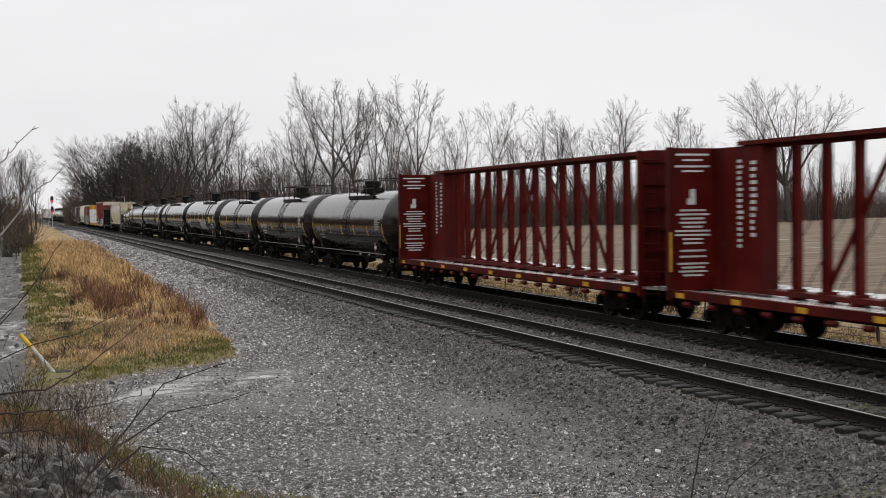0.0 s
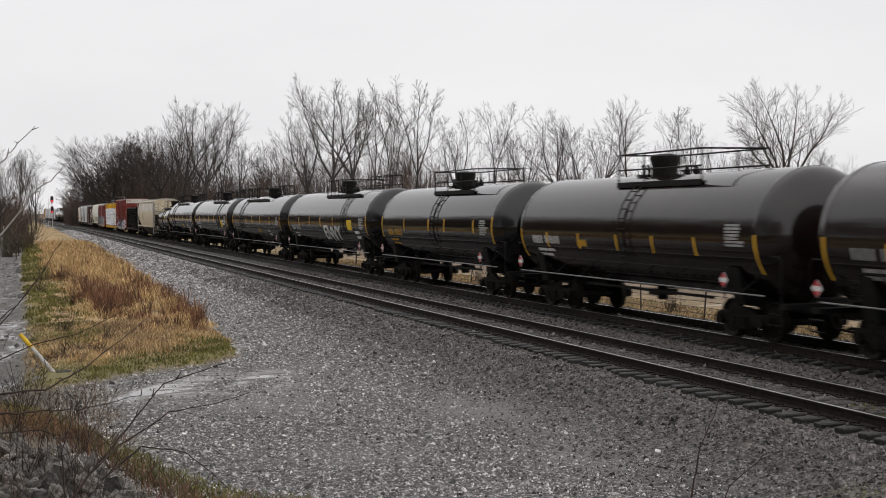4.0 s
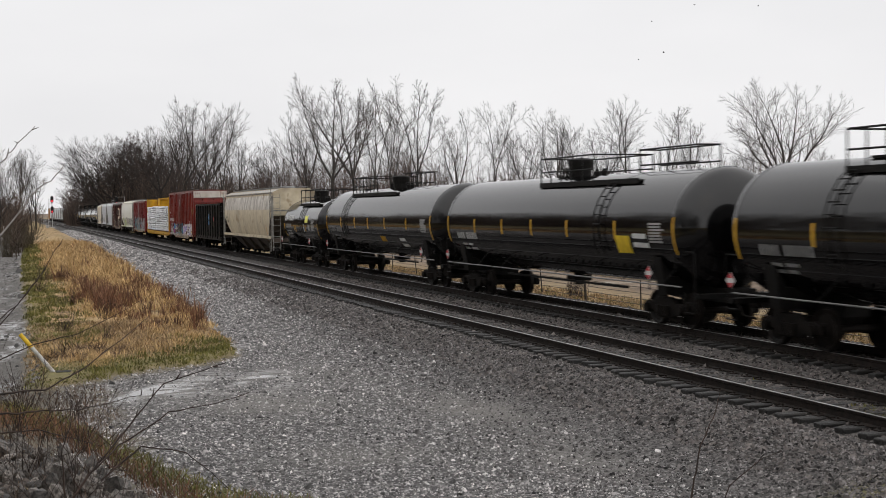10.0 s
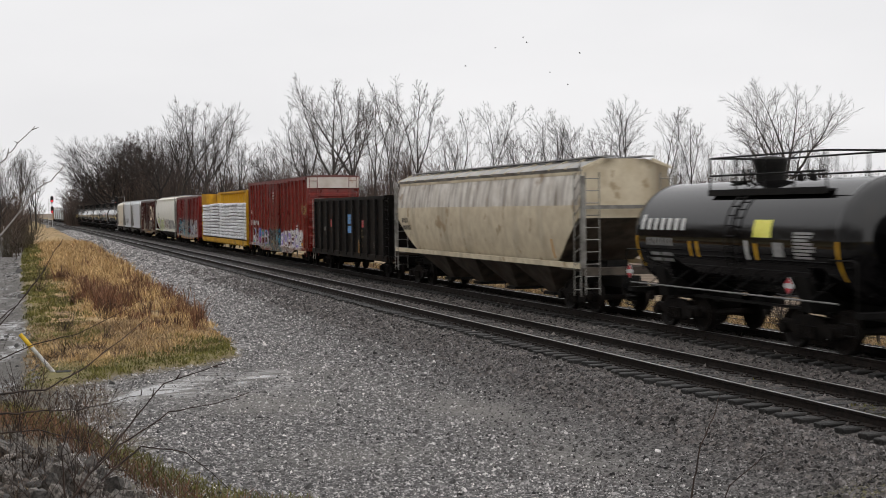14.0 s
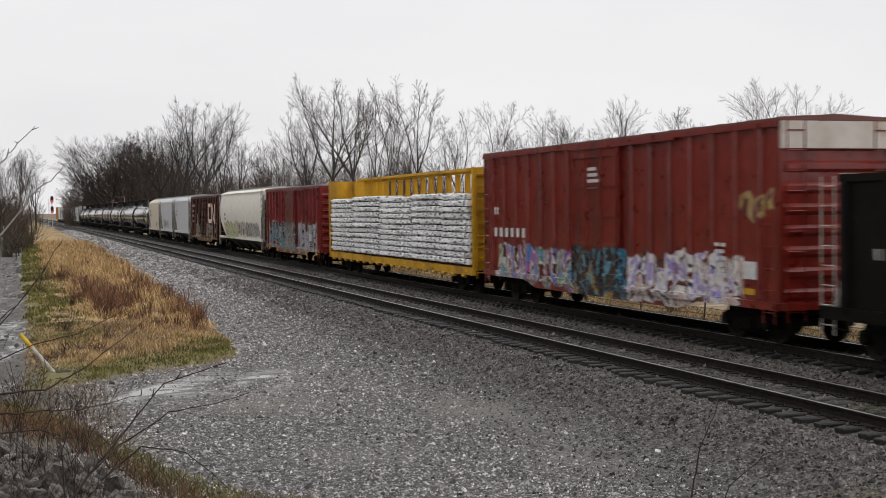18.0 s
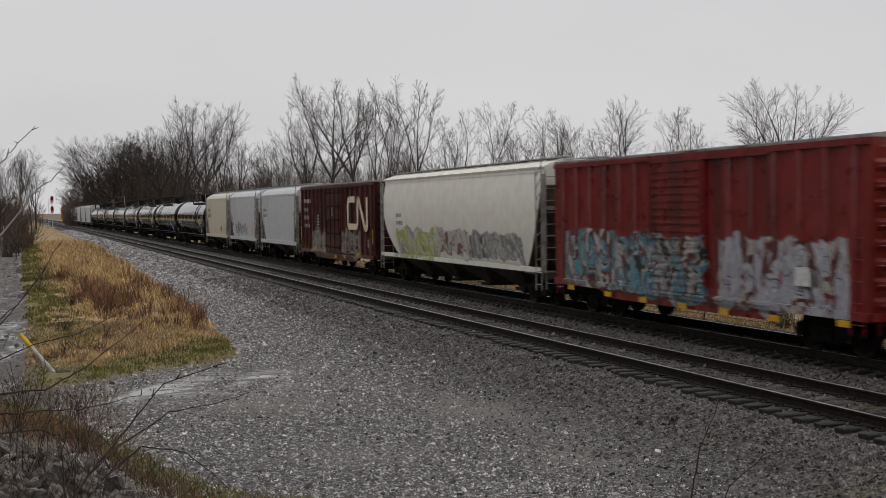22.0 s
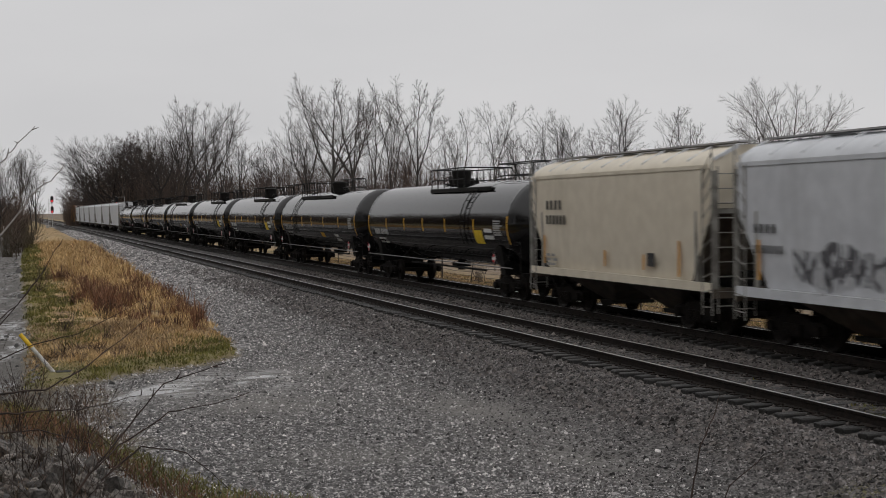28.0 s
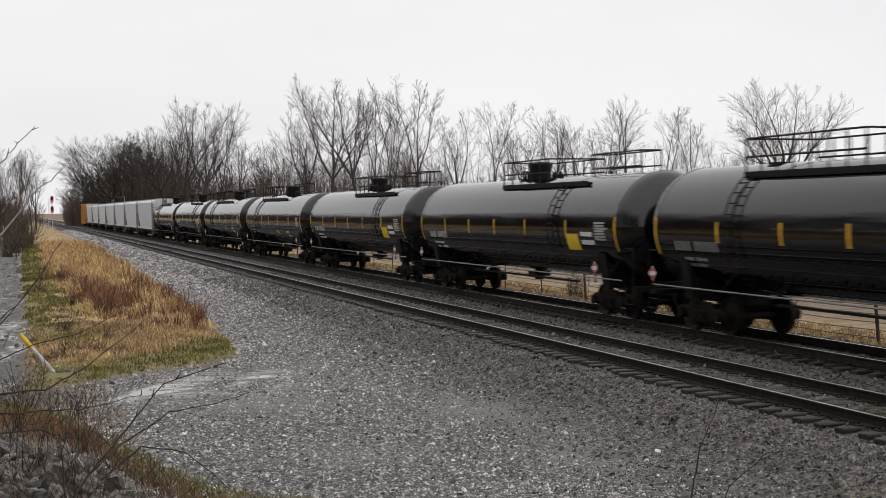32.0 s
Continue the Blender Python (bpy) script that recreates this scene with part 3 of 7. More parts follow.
EDGE_B = [2.3, 2.9, 4.2, 6.6, 8.3, 10.3, 12.0, 13.5, 16.5, 19.0, 21.0, 24.0, 27.0, 30.0, 33.0, 36.0, 40.0]
EDGE_D = [360, 330, 300, 262, 250, 240, 205, 198, 188, 208, 206, 214, 208, 220, 218, 260, 300]


def wood_place(b0, b1, deep):
    def place(r, n):
        b = r.uniform(b0, b1, n)
        d = np.interp(b, EDGE_B, EDGE_D) + r.uniform(-4, deep, n)
        return np.stack([d * np.sin(np.radians(b)), d * np.cos(np.radians(b))], 1)
    return place


thicket("wood_brush", "dark mass of bare saplings under the trees near the tracks", 620, wood_place(2.2, 10.8, 60), (9, 17.5), 32, 1, BRUSH, fine=0.026, spread=0.32, tall=lambda x, y: np.interp(np.degrees(np.arctan2(x, y)), [2.0, 2.6, 3.4, 4.6, 6.0, 8.0, 11.0], [0.4, 0.62, 0.88, 1.0, 0.97, 0.78, 0.62]))
thicket("wood_brush", "bare saplings and brush along the wood's edge", 560, wood_place(10.5, 18.2, 60), (5, 12.5), 30, 2, BRUSH_BROWN, fine=0.018)
thicket("wood_brush", "low brown brush at the far side of the field", 760, wood_place(18.0, 41.0, 50), (4, 9.5), 34, 3, BRUSH_BROWN, fine=0.018)
thicket("wood_brush", "slender bare poles behind the wood's edge", 240, wood_place(10.5, 36.0, 70), (9, 14.5), 32, 6, BRUSH, spread=0.20, fine=0.014)
thicket("wood_brush", "bare brush beside the lane", 300, lambda r, n: np.stack([r.uniform(-14, 0.2, n) + 0.012 * (q := r.uniform(110, 330, n)), q], 1), (2, 6.5), 24, 4, BRUSH)
# Two woods out of view, added so that the tank sides mirror something dark.
thicket("wood_brush", "unseen tall bare wood added on the bank beside the lane to darken reflections", 560, lambda r, n: np.stack([r.uniform(-36, -10, n), r.uniform(-30, 150, n)], 1), (11, 21), 24, 7, BRUSH, spread=0.3, fine=0.06)
thicket("wood_brush", "unseen tall bare wood added beyond the lane to darken reflections", 900, lambda r, n: np.stack([r.uniform(-50, -9, n), 120 + 480 * r.uniform(0, 1, n) ** 1.5], 1), (11, 19), 18, 8, BRUSH, spread=0.3, fine=0.07)
thicket("wood_brush", "far brush where the tracks run out of sight", 260, lambda r, n: np.stack([r.uniform(-25, 8.5, n), r.uniform(345, 430, n)], 1), (3, 7.5), 16, 9, BRUSH, spread=0.4, fine=0.04)


def undergrowth(label, count, place, heights, width, seed, material):
    """Dense thin stems under the trees, as one mass."""
    r = np.random.default_rng(seed)
    base = place(r, count)
    ob = blades("wood_brush", label, base[:, 0], base[:, 1], r.uniform(*heights, count), width, seed + 1, material, 0.2)
    return tagged(ob, category="brush")


undergrowth("dense brown undergrowth along the wood's edge", 26000, wood_place(9.5, 41.0, 45), (2.5, 8.5), 0.034, 61, BRUSH_BROWN)
undergrowth("dense dark undergrowth near the tracks", 13000, wood_place(2.3, 10.5, 50), (4.0, 11.0), 0.04, 63, BRUSH)
# ---- the train ----
MOVERS = []
SIDE = -1  # the side of a car that faces the camera


def shared(key, make, store={}):
    if key not in store:
        store[key] = make()
    return store[key]


def side_frame_mesh():
    o = [(-1.16, 0.36), (-1.16, 0.58), (-0.95, 0.66), (-0.62, 0.62), (-0.34, 0.78), (0.34, 0.78), (0.62, 0.62), (0.95, 0.66), (1.16, 0.58), (1.16, 0.36), (0.72, 0.42), (0.42, 0.24), (-0.42, 0.24), (-0.72, 0.42)]
    bm = prism(bmesh.new(), o, -0.07, 0.07)
    bevelled(bm, 0.02)
    for y in (-0.89, 0.89):
        tube(bm, [(-0.17, y, 0.457), (0.1, y, 0.457)], 0.13, 12)
    for y in (-0.2, 0.0, 0.2):
        tube(bm, [(-0.10, y, 0.30), (-0.10, y, 0.56)], 0.085, 8)
    return mesh_of(bm, "side_frame", TRUCK_STEEL)


def wheelset_mesh():
    bm = bmesh.new()
    for s in (-1, 1):
        prof = [(0.0, 0.05), (0.14, 0.05), (0.16, 0.0), (0.36, -0.015), (0.39, 0.02), (0.457, 0.05), (0.462, -0.07), (0.49, -0.075), (0.49, -0.10), (0.38, -0.10), (0.36, -0.06), (0.16, -0.07), (0.0, -0.07)]
        rings = []
        for r, t in prof:
            x = s * (0.76 + t)
            rings.append([bm.verts.new((x, r * math.cos(a), r * math.sin(a))) for a in (2 * math.pi * k / 20 for k in range(20))] if r > 0 else [bm.verts.new((x, 0, 0))])
        for a, b in zip(rings, rings[1:]):
            for k in range(20):
                k2 = (k + 1) % 20
                vs = [a[k % len(a)], a[k2 % len(a)], b[k2 % len(b)], b[k % len(b)]]
                vs = list(dict.fromkeys(vs))
                if len(vs) > 2:
                    bm.faces.new(vs)
    tube(bm, [(-1.05, 0, 0), (1.05, 0, 0)], 0.085, 10)
    bmesh.ops.recalc_face_normals(bm, faces=bm.faces[:])
    return mesh_of(bm, "wheelset", WHEEL_STEEL)


WHEELS = []


def add_truck(car, y):
    bm = boxes((-0.95, 0.95, -0.17, 0.17, 0.42, 0.70), (-0.45, 0.45, -0.3, 0.3, 0.70, 0.80))
    bevelled(bm, 0.02)
    box(bm, -0.7, 0.7, -0.62, -0.54, 0.34, 0.44)
    box(bm, -0.7, 0.7, 0.54, 0.62, 0.34, 0.44)
    t = part("truck", shared("truck", lambda: mesh_of(bm, "truck", TRUCK_STEEL)), None, car, "rusty cast-steel bogie", pose(0, y, 0))
    for s in (-1, 1):
        part("side_frame", shared("side_frame", side_frame_mesh), None, t, "", pose(s * 1.0, 0, 0, 0, 0, 0 if s < 0 else 180))
    for dy in (-0.89, 0.89):
        WHEELS.append(part("wheelset", shared("wheelset", wheelset_mesh), None, t, "", pose(0, dy, 0.457)))
    return t


def coupler_mesh():
    bm = boxes((-0.09, 0.09, 0.0, 0.62, 0.72, 0.92), (-0.2, 0.16, 0.55, 0.86, 0.66, 0.98))
    bevelled(bm, 0.03)
    tube(bm, [(0.3, 0.1, 0.8), (0.28, 0.4, 0.45), (0.15, 0.8, 0.4)], 0.03)
    return mesh_of(bm, "coupler", TRUCK_STEEL)


def running_gear(car, length, inset=2.3):
    """Two bogies and two couplers; length is that of the car's body."""
    for s in (-1, 1):
        add_truck(car, s * (length / 2 - inset))
        part("coupler", shared("coupler", coupler_mesh), None, car, "", pose(0, s * (length / 2 - 0.15), 0, 0, 0, 0 if s > 0 else 180))


def ladder(points_a, points_b, rungs, r=0.02):
    """Two stiles with rungs between them; the stiles may bend."""
    bm = bmesh.new()
    tube(bm, points_a, r, 5)
    tube(bm, points_b, r, 5)

    def along(pts, f):
        pts = [Vector(p) for p in pts]
        g = f * (len(pts) - 1)
        i = min(int(g), len(pts) - 2)
        return pts[i].lerp(pts[i + 1], g - i)
    for k in range(rungs):
        f = (k + 0.5) / rungs
        tube(bm, [along(points_a, f), along(points_b, f)], r * 0.85, 5)
    return bm


def decal(rects, surf, segs=1):
    """Thin paint patches (y0, y1, z0, z1[, material]) that follow the side surf(z) of a car."""
    bm = bmesh.new()
    for y0, y1, z0, z1, *mi in rects:
        prev = None
        for k in range(segs + 1):
            z = z0 + (z1 - z0) * k / segs
            row = [bm.verts.new((surf(z), y, z)) for y in (y0, y1)]
            if prev:
                f = bm.faces.new((prev[0], prev[1], row[1], row[0]))
                f.material_index = mi[0] if mi else 0
            prev = row
    bmesh.ops.recalc_face_normals(bm, faces=bm.faces[:])
    for f in bm.faces:
        if f.normal.x > 0:
            f.normal_flip()
    return bm


def word_rows(y_left, z_top, rows, row_h, width, seed, gap=0.45, words=2):
    """Rows of plain bars in place of stencilled words; y falls to the reader's right."""
    rnd = random.Random(seed)
    out = []
    for r in range(rows):
        y, z = y_left, z_top - r * row_h
        left = width * rnd.uniform(0.65, 1.0)
        for w in range(words):
            wd = left / words * rnd.uniform(0.7, 0.95)
            out.append((y, y - wd, z - row_h * (1 - gap), z))
            y -= left / words
    return out


def letters(y_left, z0, z1, n, pitch):
    """A row of separate plain bars, as wide as letters."""
    return [(y_left - i * pitch, y_left - i * pitch - pitch * 0.5, z0, z1) for i in range(n)]


def lathe_y(profile, segs, zc):
    """A body of revolution about an axis along y: profile of (y, r)."""
    bm = bmesh.new()
    rings = []
    for y, r in profile:
        if r <= 0:
            rings.append([bm.verts.new((0, y, zc))])
        else:
            rings.append([bm.verts.new((r * math.sin(a), y, zc + r * math.cos(a))) for a in (2 * math.pi * k / segs for k in range(segs))])
    for a, b in zip(rings, rings[1:]):
        for k in range(segs):
            k2 = (k + 1) % segs
            vs = list(dict.fromkeys([a[k % len(a)], a[k2 % len(a)], b[k2 % len(b)], b[k % len(b)]]))
            if len(vs) > 2:
                bm.faces.new(vs)
    bmesh.ops.recalc_face_normals(bm, faces=bm.faces[:])
    return bm


def railing(y0, y1, x0, x1, z0, z1, bays):
    bm = bmesh.new()
    for x in (x0, x1):
        for k in range(bays + 1):
            y = y0 + (y1 - y0) * k / bays
            tube(bm, [(x, y, z0), (x, y, z1)], 0.024, 5)
        for z in (z1, z0 + (z1 - z0) * 0.5):
            tube(bm, [(x, y0, z), (x, y1, z)], 0.024, 5)
    for y in (y0, y1):
        tube(bm, [(x0, y, z1), (x1, y, z1)], 0.024, 5)
    return bm


HANDRAIL = mat("worn_handrail", (0.08, 0.078, 0.075), (0.22, 0.215, 0.21), 6, 0.4, 0.6)
PLACARD_RED = mat("placard_red", (0.42, 0.03, 0.04), (0.55, 0.06, 0.07), 9, 0.5)


def tank_car(label, length, radius, zc, paint, style, stripes, marks, panels=(), stripe_z=(2.28, 2.78)):
    """A tank car: shell, two heads, saddles, sills, platform with railings and manway, ladders, side rails, markings."""
    car = thing("tank_car", label, "tank car", "cars of the freight train")
    h = length / 2 - 0.12
    deep = radius * 0.5
    seam = h - deep
    surf = lambda z: -math.sqrt(max(0.01, radius ** 2 - (z - zc) ** 2)) - 0.006
    part("shell", lathe_y([(-seam, radius), (seam, radius)], 64, zc), paint, car, smooth=True)
    for s in (-1, 1):
        prof = [(s * (seam + deep * math.sin(a)), radius * math.cos(a)) for a in (0.0, 0.06, 0.16, 0.3, 0.45, 0.6, 0.76, 0.92, 1.08, 1.24, 1.38, 1.48)] + [(s * h, 0.0)]
        part("head", lathe_y(prof, 64, zc), paint, car, smooth=True)
        band = lathe_y([(s * (seam - 0.10), radius + 0.002), (s * (seam - 0.09), radius + 0.009), (s * (seam + 0.02), radius + 0.009), (s * (seam + 0.03), radius - 0.02)], 64, zc)
        part("jacket_band", band, paint, car, smooth=True)
        y = s * (h - 2.0)
        saddle = prism(bmesh.new(), [(-1.25, 0.86), (1.25, 0.86), (1.42, zc - 0.75), (1.1, zc - radius + 0.30), (-1.1, zc - radius + 0.30), (-1.42, zc - 0.75)], y - 0.22, y + 0.22, "y")
        part("saddle", saddle, STEEL_BLACK, car)
        sill = boxes((-0.33, 0.33, s * (h - 3.2), s * (length / 2 - 0.12), 0.72, 1.08), (-1.3, 1.3, s * (length / 2 - 0.42), s * (length / 2 - 0.14), 0.86, 0.98))
        bmesh.ops.recalc_face_normals(sill, faces=sill.faces[:])
        part("stub_sill", sill, STEEL_BLACK, car)
        ye = s * (length / 2 - 0.2)
        for x in (-1.38, 1.38):
            bm = bar([(x, ye, 0.5), (x, ye, 1.95), (x, ye - s * 0.08, 2.02), (x, ye - s * 0.95, 2.02), (x, ye - s * 1.0, 1.5)], 0.02, 5)
            tube(bm, [(x, ye, 0.5), (x, ye - s * 0.5, 0.5), (x, ye - s * 0.5, 1.0)], 0.02, 5)
            tube(bm, [(x, ye, 0.75), (x, ye - s * 0.5, 0.75)], 0.018, 5)
            part("end_handrail", bm, STEEL_BLACK, car)
    for x in (-1, 1):
        n = 8
        bm = bar([(x * 1.49, -length / 2 + 0.7, 1.14), (x * 1.49, length / 2 - 0.7, 1.14)], 0.022, 6)
        part("side_handrail", bm, HANDRAIL, car, "long grey steel handrail along the tank")
        for k in range(n):
            y = -h + 1.6 + (2 * h - 3.2) * k / (n - 1)
            a = 1.0
            part("strut", bar([(x * 1.49, y, 1.14), (x * radius * math.sin(a) * 0.86, y - 0.45, zc - radius * math.cos(a) * 1.02)], 0.016, 5), STEEL_BLACK, car)
    # valves, platform and ladders
    top = zc + radius
    base = top - 0.30
    long_deck = style == "long"
    y_a, y_b = {"long": (5.4, -2.35), "split": (1.05, -5.9), "small": (1.3, -3.6), "square": (1.05, -3.6)}[style]
    deck = bmesh.new()
    for x0, x1 in ((-1.0, -0.42), (0.42, 1.0)):
        box(deck, x0, x1, y_b, y_a, base, base + 0.05)
    box(deck, -0.42, 0.42, y_a - 0.5, y_a, base + 0.26, base + 0.31)
    for x in (-1.02, 1.02):
        box(deck, x - 0.02, x + 0.02, y_b, y_a, base - 0.06, base + 0.09)
    part("platform", deck, STEEL_BLACK, car, "black steel walkway on the tank's crown")
    y_r, bays = {"long": (0.9, 7), "split": (-2.9, 5), "small": (-3.5, 4), "square": (-3.6, 3)}[style]
    part("railing", railing(y_a, y_r, -0.98, 0.98, base, base + 0.86, bays), STEEL_BLACK, car)
    if style in ("long", "split"):
        part("railing", railing(*((0.4, -2.5) if long_deck else (-3.8, -7.2)), 0.1, 0.75, base + 0.05, base + 0.95, 2), STEEL_BLACK, car)
    my = 0.3 if long_deck else 0.15
    for yy in (my + 0.75, my + 0.45):
        part("pipe_nozzle", bar([(-0.25, yy, top - 0.06), (-0.25, yy, top + 0.2), (-0.25, yy + 0.1, top + 0.26)], 0.05, 8), STEEL_BLACK, car)
    grip = [(-0.55, y_b + 0.1, base + 0.14), (-0.55, y_a - 0.1, base + 0.14)]
    part("grab_bar", bar(grip, 0.02, 5), STEEL_BLACK, car)
    hood = lathe_y([(0, 0.0), (0, 0.36), (0.22, 0.37), (0.46, 0.42), (0.54, 0.42), (0.58, 0.34), (0.62, 0.0)], 20, 0)
    part("manway", hood, STEEL_BLACK, car, "black valve housing", Matrix.Translation((0, my, top - 0.03)) @ pose(0, 0, 0, 90, 0, 0))
    for yy in (my - 1.25, my - 1.75):
        part("vent_valve", lathe_y([(0, 0), (0, 0.11), (0.12, 0.11), (0.14, 0.07), (0.20, 0.07), (0.22, 0.0)], 10, 0), STEEL_BLACK, car, "", Matrix.Translation((0.0, yy, top - 0.02)) @ pose(0, 0, 0, 90, 0, 0))
    for x in (-1, 1):
        arc = [(x * (radius + 0.09) * math.sin(a), 0, zc + (radius + 0.09) * math.cos(a)) for a in (0.62, 0.85, 1.1, 1.35, 1.6, 1.85, 2.05)]
        ly = {"long": 5.1, "split": -4.45, "small": -0.35, "square": -0.4}[style]
        part("ladder", ladder([(p[0], ly - 0.21, p[2]) for p in arc], [(p[0], ly + 0.21, p[2]) for p in arc], 9), STEEL_BLACK, car)
    # outlet below the tank
    bm = bar([(0, 0.3, zc - radius + 0.05), (0, 0.3, zc - radius - 0.35)], 0.16, 12)
    box(bm, -0.3, 0.3, 0.0, 0.6, zc - radius - 0.22, zc - radius - 0.06)
    part("outlet_valve", bm, STEEL_BLACK, car)
    for y in stripes:
        part("reflector", decal([(y - 0.055, y + 0.055, *stripe_z)], surf, 4), YELLOW, car, "yellow reflective stripe")
    for s in (-1, 1):
        yb = s * (seam - 0.05)
        part("reflector", decal([(yb - 0.05, yb + 0.05, stripe_z[0] - 0.35, stripe_z[1] + 0.1)], lambda z: surf(z) - 0.012, 6), YELLOW, car, "yellow reflective stripe")
    for rects, m, lab in marks:
        part("marking", decal(rects, surf, 2), m, car, lab)
    for (y0, y1, z0, z1), m, lab in panels:
        part("placard", decal([(y0, y1, z0, z1)], surf, 4), m, car, lab)
    part("brake_rod", boxes((-0.9, -0.8, -h * 0.5, h * 0.45, 0.86, 0.92)), STEEL_BLACK, car)
    for yp in (-h + 2.35, h - 0.45):
        part("strut", bar([(-1.44, yp, 0.98), (-1.44, yp, 1.62)], 0.02, 5), STEEL_BLACK, car)
        d = 0.19
        plate = part("hazard_placard", prism(bmesh.new(), [(yp - d, 1.42), (yp, 1.42 - d), (yp + d, 1.42), (yp, 1.42 + d)], -1.475, -1.462), WHITE_PAINT, car, "white diamond hazard placard with red corners")
        for sg in (-1, 1):
            part("red_corner", prism(bmesh.new(), [(yp - d * 0.66, 1.42 + sg * d * 0.3), (yp + d * 0.66, 1.42 + sg * d * 0.3), (yp, 1.42 + sg * d * 0.95)], -1.481, -1.478), PLACARD_RED, plate)
    running_gear(car, length, 2.35)
    return car


def at_20(car, near_end, far_end):
    MOVERS.append((car, FAR_X, (near_end + far_end) / 2))
    return car


GREYTEXT = mat("faded_stencil", (0.20, 0.20, 0.20), (0.34, 0.34, 0.33), 8, 0.6)
OCHRE_TEXT = mat("ochre_stencil", (0.42, 0.22, 0.01), (0.55, 0.31, 0.015), 8, 0.6)
BRIGHT_YELLOW = mat("bright_yellow_panel", (0.62, 0.42, 0.015), (0.78, 0.56, 0.03), 6, 0.55)
PALE_YELLOW = mat("pale_yellow_panel", (0.75, 0.72, 0.12), (0.85, 0.8, 0.2), 6, 0.55)


def tank_marks(seed, half, colour=None):
    colour = colour or GREYTEXT
    return [(letters(half - 1.75, 2.06, 2.30, 4, 0.2) + letters(half - 2.7, 2.06, 2.30, 6, 0.19) + word_rows(half - 2.0, 1.90, 2, 0.15, 1.5, seed), colour, "stencilled car number and data"),
            (word_rows(-half + 2.15, 2.74, 7, 0.078, 1.0, seed + 1, gap=0.28, words=1), GREYTEXT, "stencilled data block")]


LONG_STRIPES = [5.9, 3.2, 0.6, -2.2]
white_bars = lambda y, z: [(word_rows(y, z, 2, 0.24, 1.0, 5, words=1), WHITE_PAINT, "white stencilled lines")]

# dark tank cars in front of the pressure tank car
tank_a = at_20(tank_car("brown-black tank car with yellow stripes and streaked shell", 15.8, 1.57, 2.48, TANK_BROWN, "square", [4.9, 3.04, 0.64, -1.8, -4.3], tank_marks(1, 7.8), stripe_z=(1.95, 2.4)), -180.43, -164.63)
tank_b = at_20(tank_car("brown-black tank car with yellow stripes and one yellow panel", 15.8, 1.57, 2.48, TANK_BROWN, "square", [4.9, 2.6, 0.1, -2.0, -4.2], tank_marks(2, 7.8, WHITE_PAINT), [((2.7, 2.1, 2.02, 2.22), OCHRE_TEXT, "small ochre panel")], stripe_z=(1.95, 2.4)), -163.95, -148.15)
tank_c = at_20(tank_car("glossy black tank car with ochre lettering and yellow stripes", 15.8, 1.57, 2.5, TANK_BLACK, "square", [3.6, 0.26, -1.7, -5.0], tank_marks(3, 7.8, OCHRE_TEXT), stripe_z=(2.27, 2.75)), -147.3, -131.5)

tank_long = tank_car("glossy black tank car with a sprayed white word on its side", 19.5, 1.56, 2.6, TANK_BLACK, "split", LONG_STRIPES, tank_marks(4, 9.6, WHITE_PAINT) + white_bars(-6.5, 2.12), [((-5.2, -6.1, 2.15, 2.66), BRIGHT_YELLOW, "bright yellow panel")])
envy = tank_long
tank_long_walk = tank_car("glossy black tank car with a long crown walkway", 19.5, 1.56, 2.6, TANK_BLACK, "long", [5.78, 3.1, 0.7, -2.15, -5.45], tank_marks(7, 9.6) + white_bars(-4.0, 1.92), [((-1.0, -1.8, 1.72, 1.95), OCHRE_TEXT, "small ochre panel")])
tank_plain = tank_car("glossy black tank car with yellow stripes and a yellow panel", 19.5, 1.56, 2.6, TANK_BLACK, "split", LONG_STRIPES + [-5.45], tank_marks(9, 9.6, WHITE_PAINT) + white_bars(-6.5, 2.45), [((-5.45, -6.3, 1.9, 2.38), BRIGHT_YELLOW, "bright yellow panel with a folded corner")])


REPEATS = []


def repeat(car, near_end, far_end):
    REPEATS.append(at_20(copy_thing(car, pose(0, 0, 0)), near_end, far_end))
    return REPEATS[-1]


at_20(tank_long, -130.5, -111.0)
at_20(tank_long_walk, -110.1, -90.6)
at_20(tank_plain, -89.55, -70.05)
repeat(tank_long_walk, -69.7, -50.2)
repeat(tank_plain, 135.1, 154.6)
repeat(tank_long_walk, 155.35, 174.85)
TAIL = [(tank_plain, 194.85), (tank_plain, 215.2), (tank_long_walk, 235.6), (tank_long_walk, 256.1), (tank_plain, 276.5), (tank_long_walk, 296.6)]
for src, far_end in TAIL:
    repeat(src, far_end - 19.5, far_end)

# the sprayed word on the first long tank car
word_data = bpy.data.curves.new("sprayed_word", "FONT")
word_data.body = "ENVY"
word_data.size, word_data.extrude, word_data.offset = 1.15, 0.004, 0.03
word_data.shear = 0.12
word_ob = bpy.data.objects.new("sprayed_word", word_data)
scene.collection.objects.link(word_ob)
bpy.context.view_layer.update()
word_mesh = bpy.data.meshes.new_from_object(word_ob.evaluated_get(bpy.context.evaluated_depsgraph_get()))
bpy.data.objects.remove(word_ob)
bm = bmesh.new()
bm.from_mesh(word_mesh)
bmesh.ops.triangulate(bm, faces=bm.faces[:])
bmesh.ops.subdivide_edges(bm, edges=bm.edges[:], cuts=3, use_grid_fill=True)
bm.to_mesh(word_mesh)
bm.free()
w_x = [v.co.x for v in word_mesh.vertices]
w_y = [v.co.y for v in word_mesh.vertices]
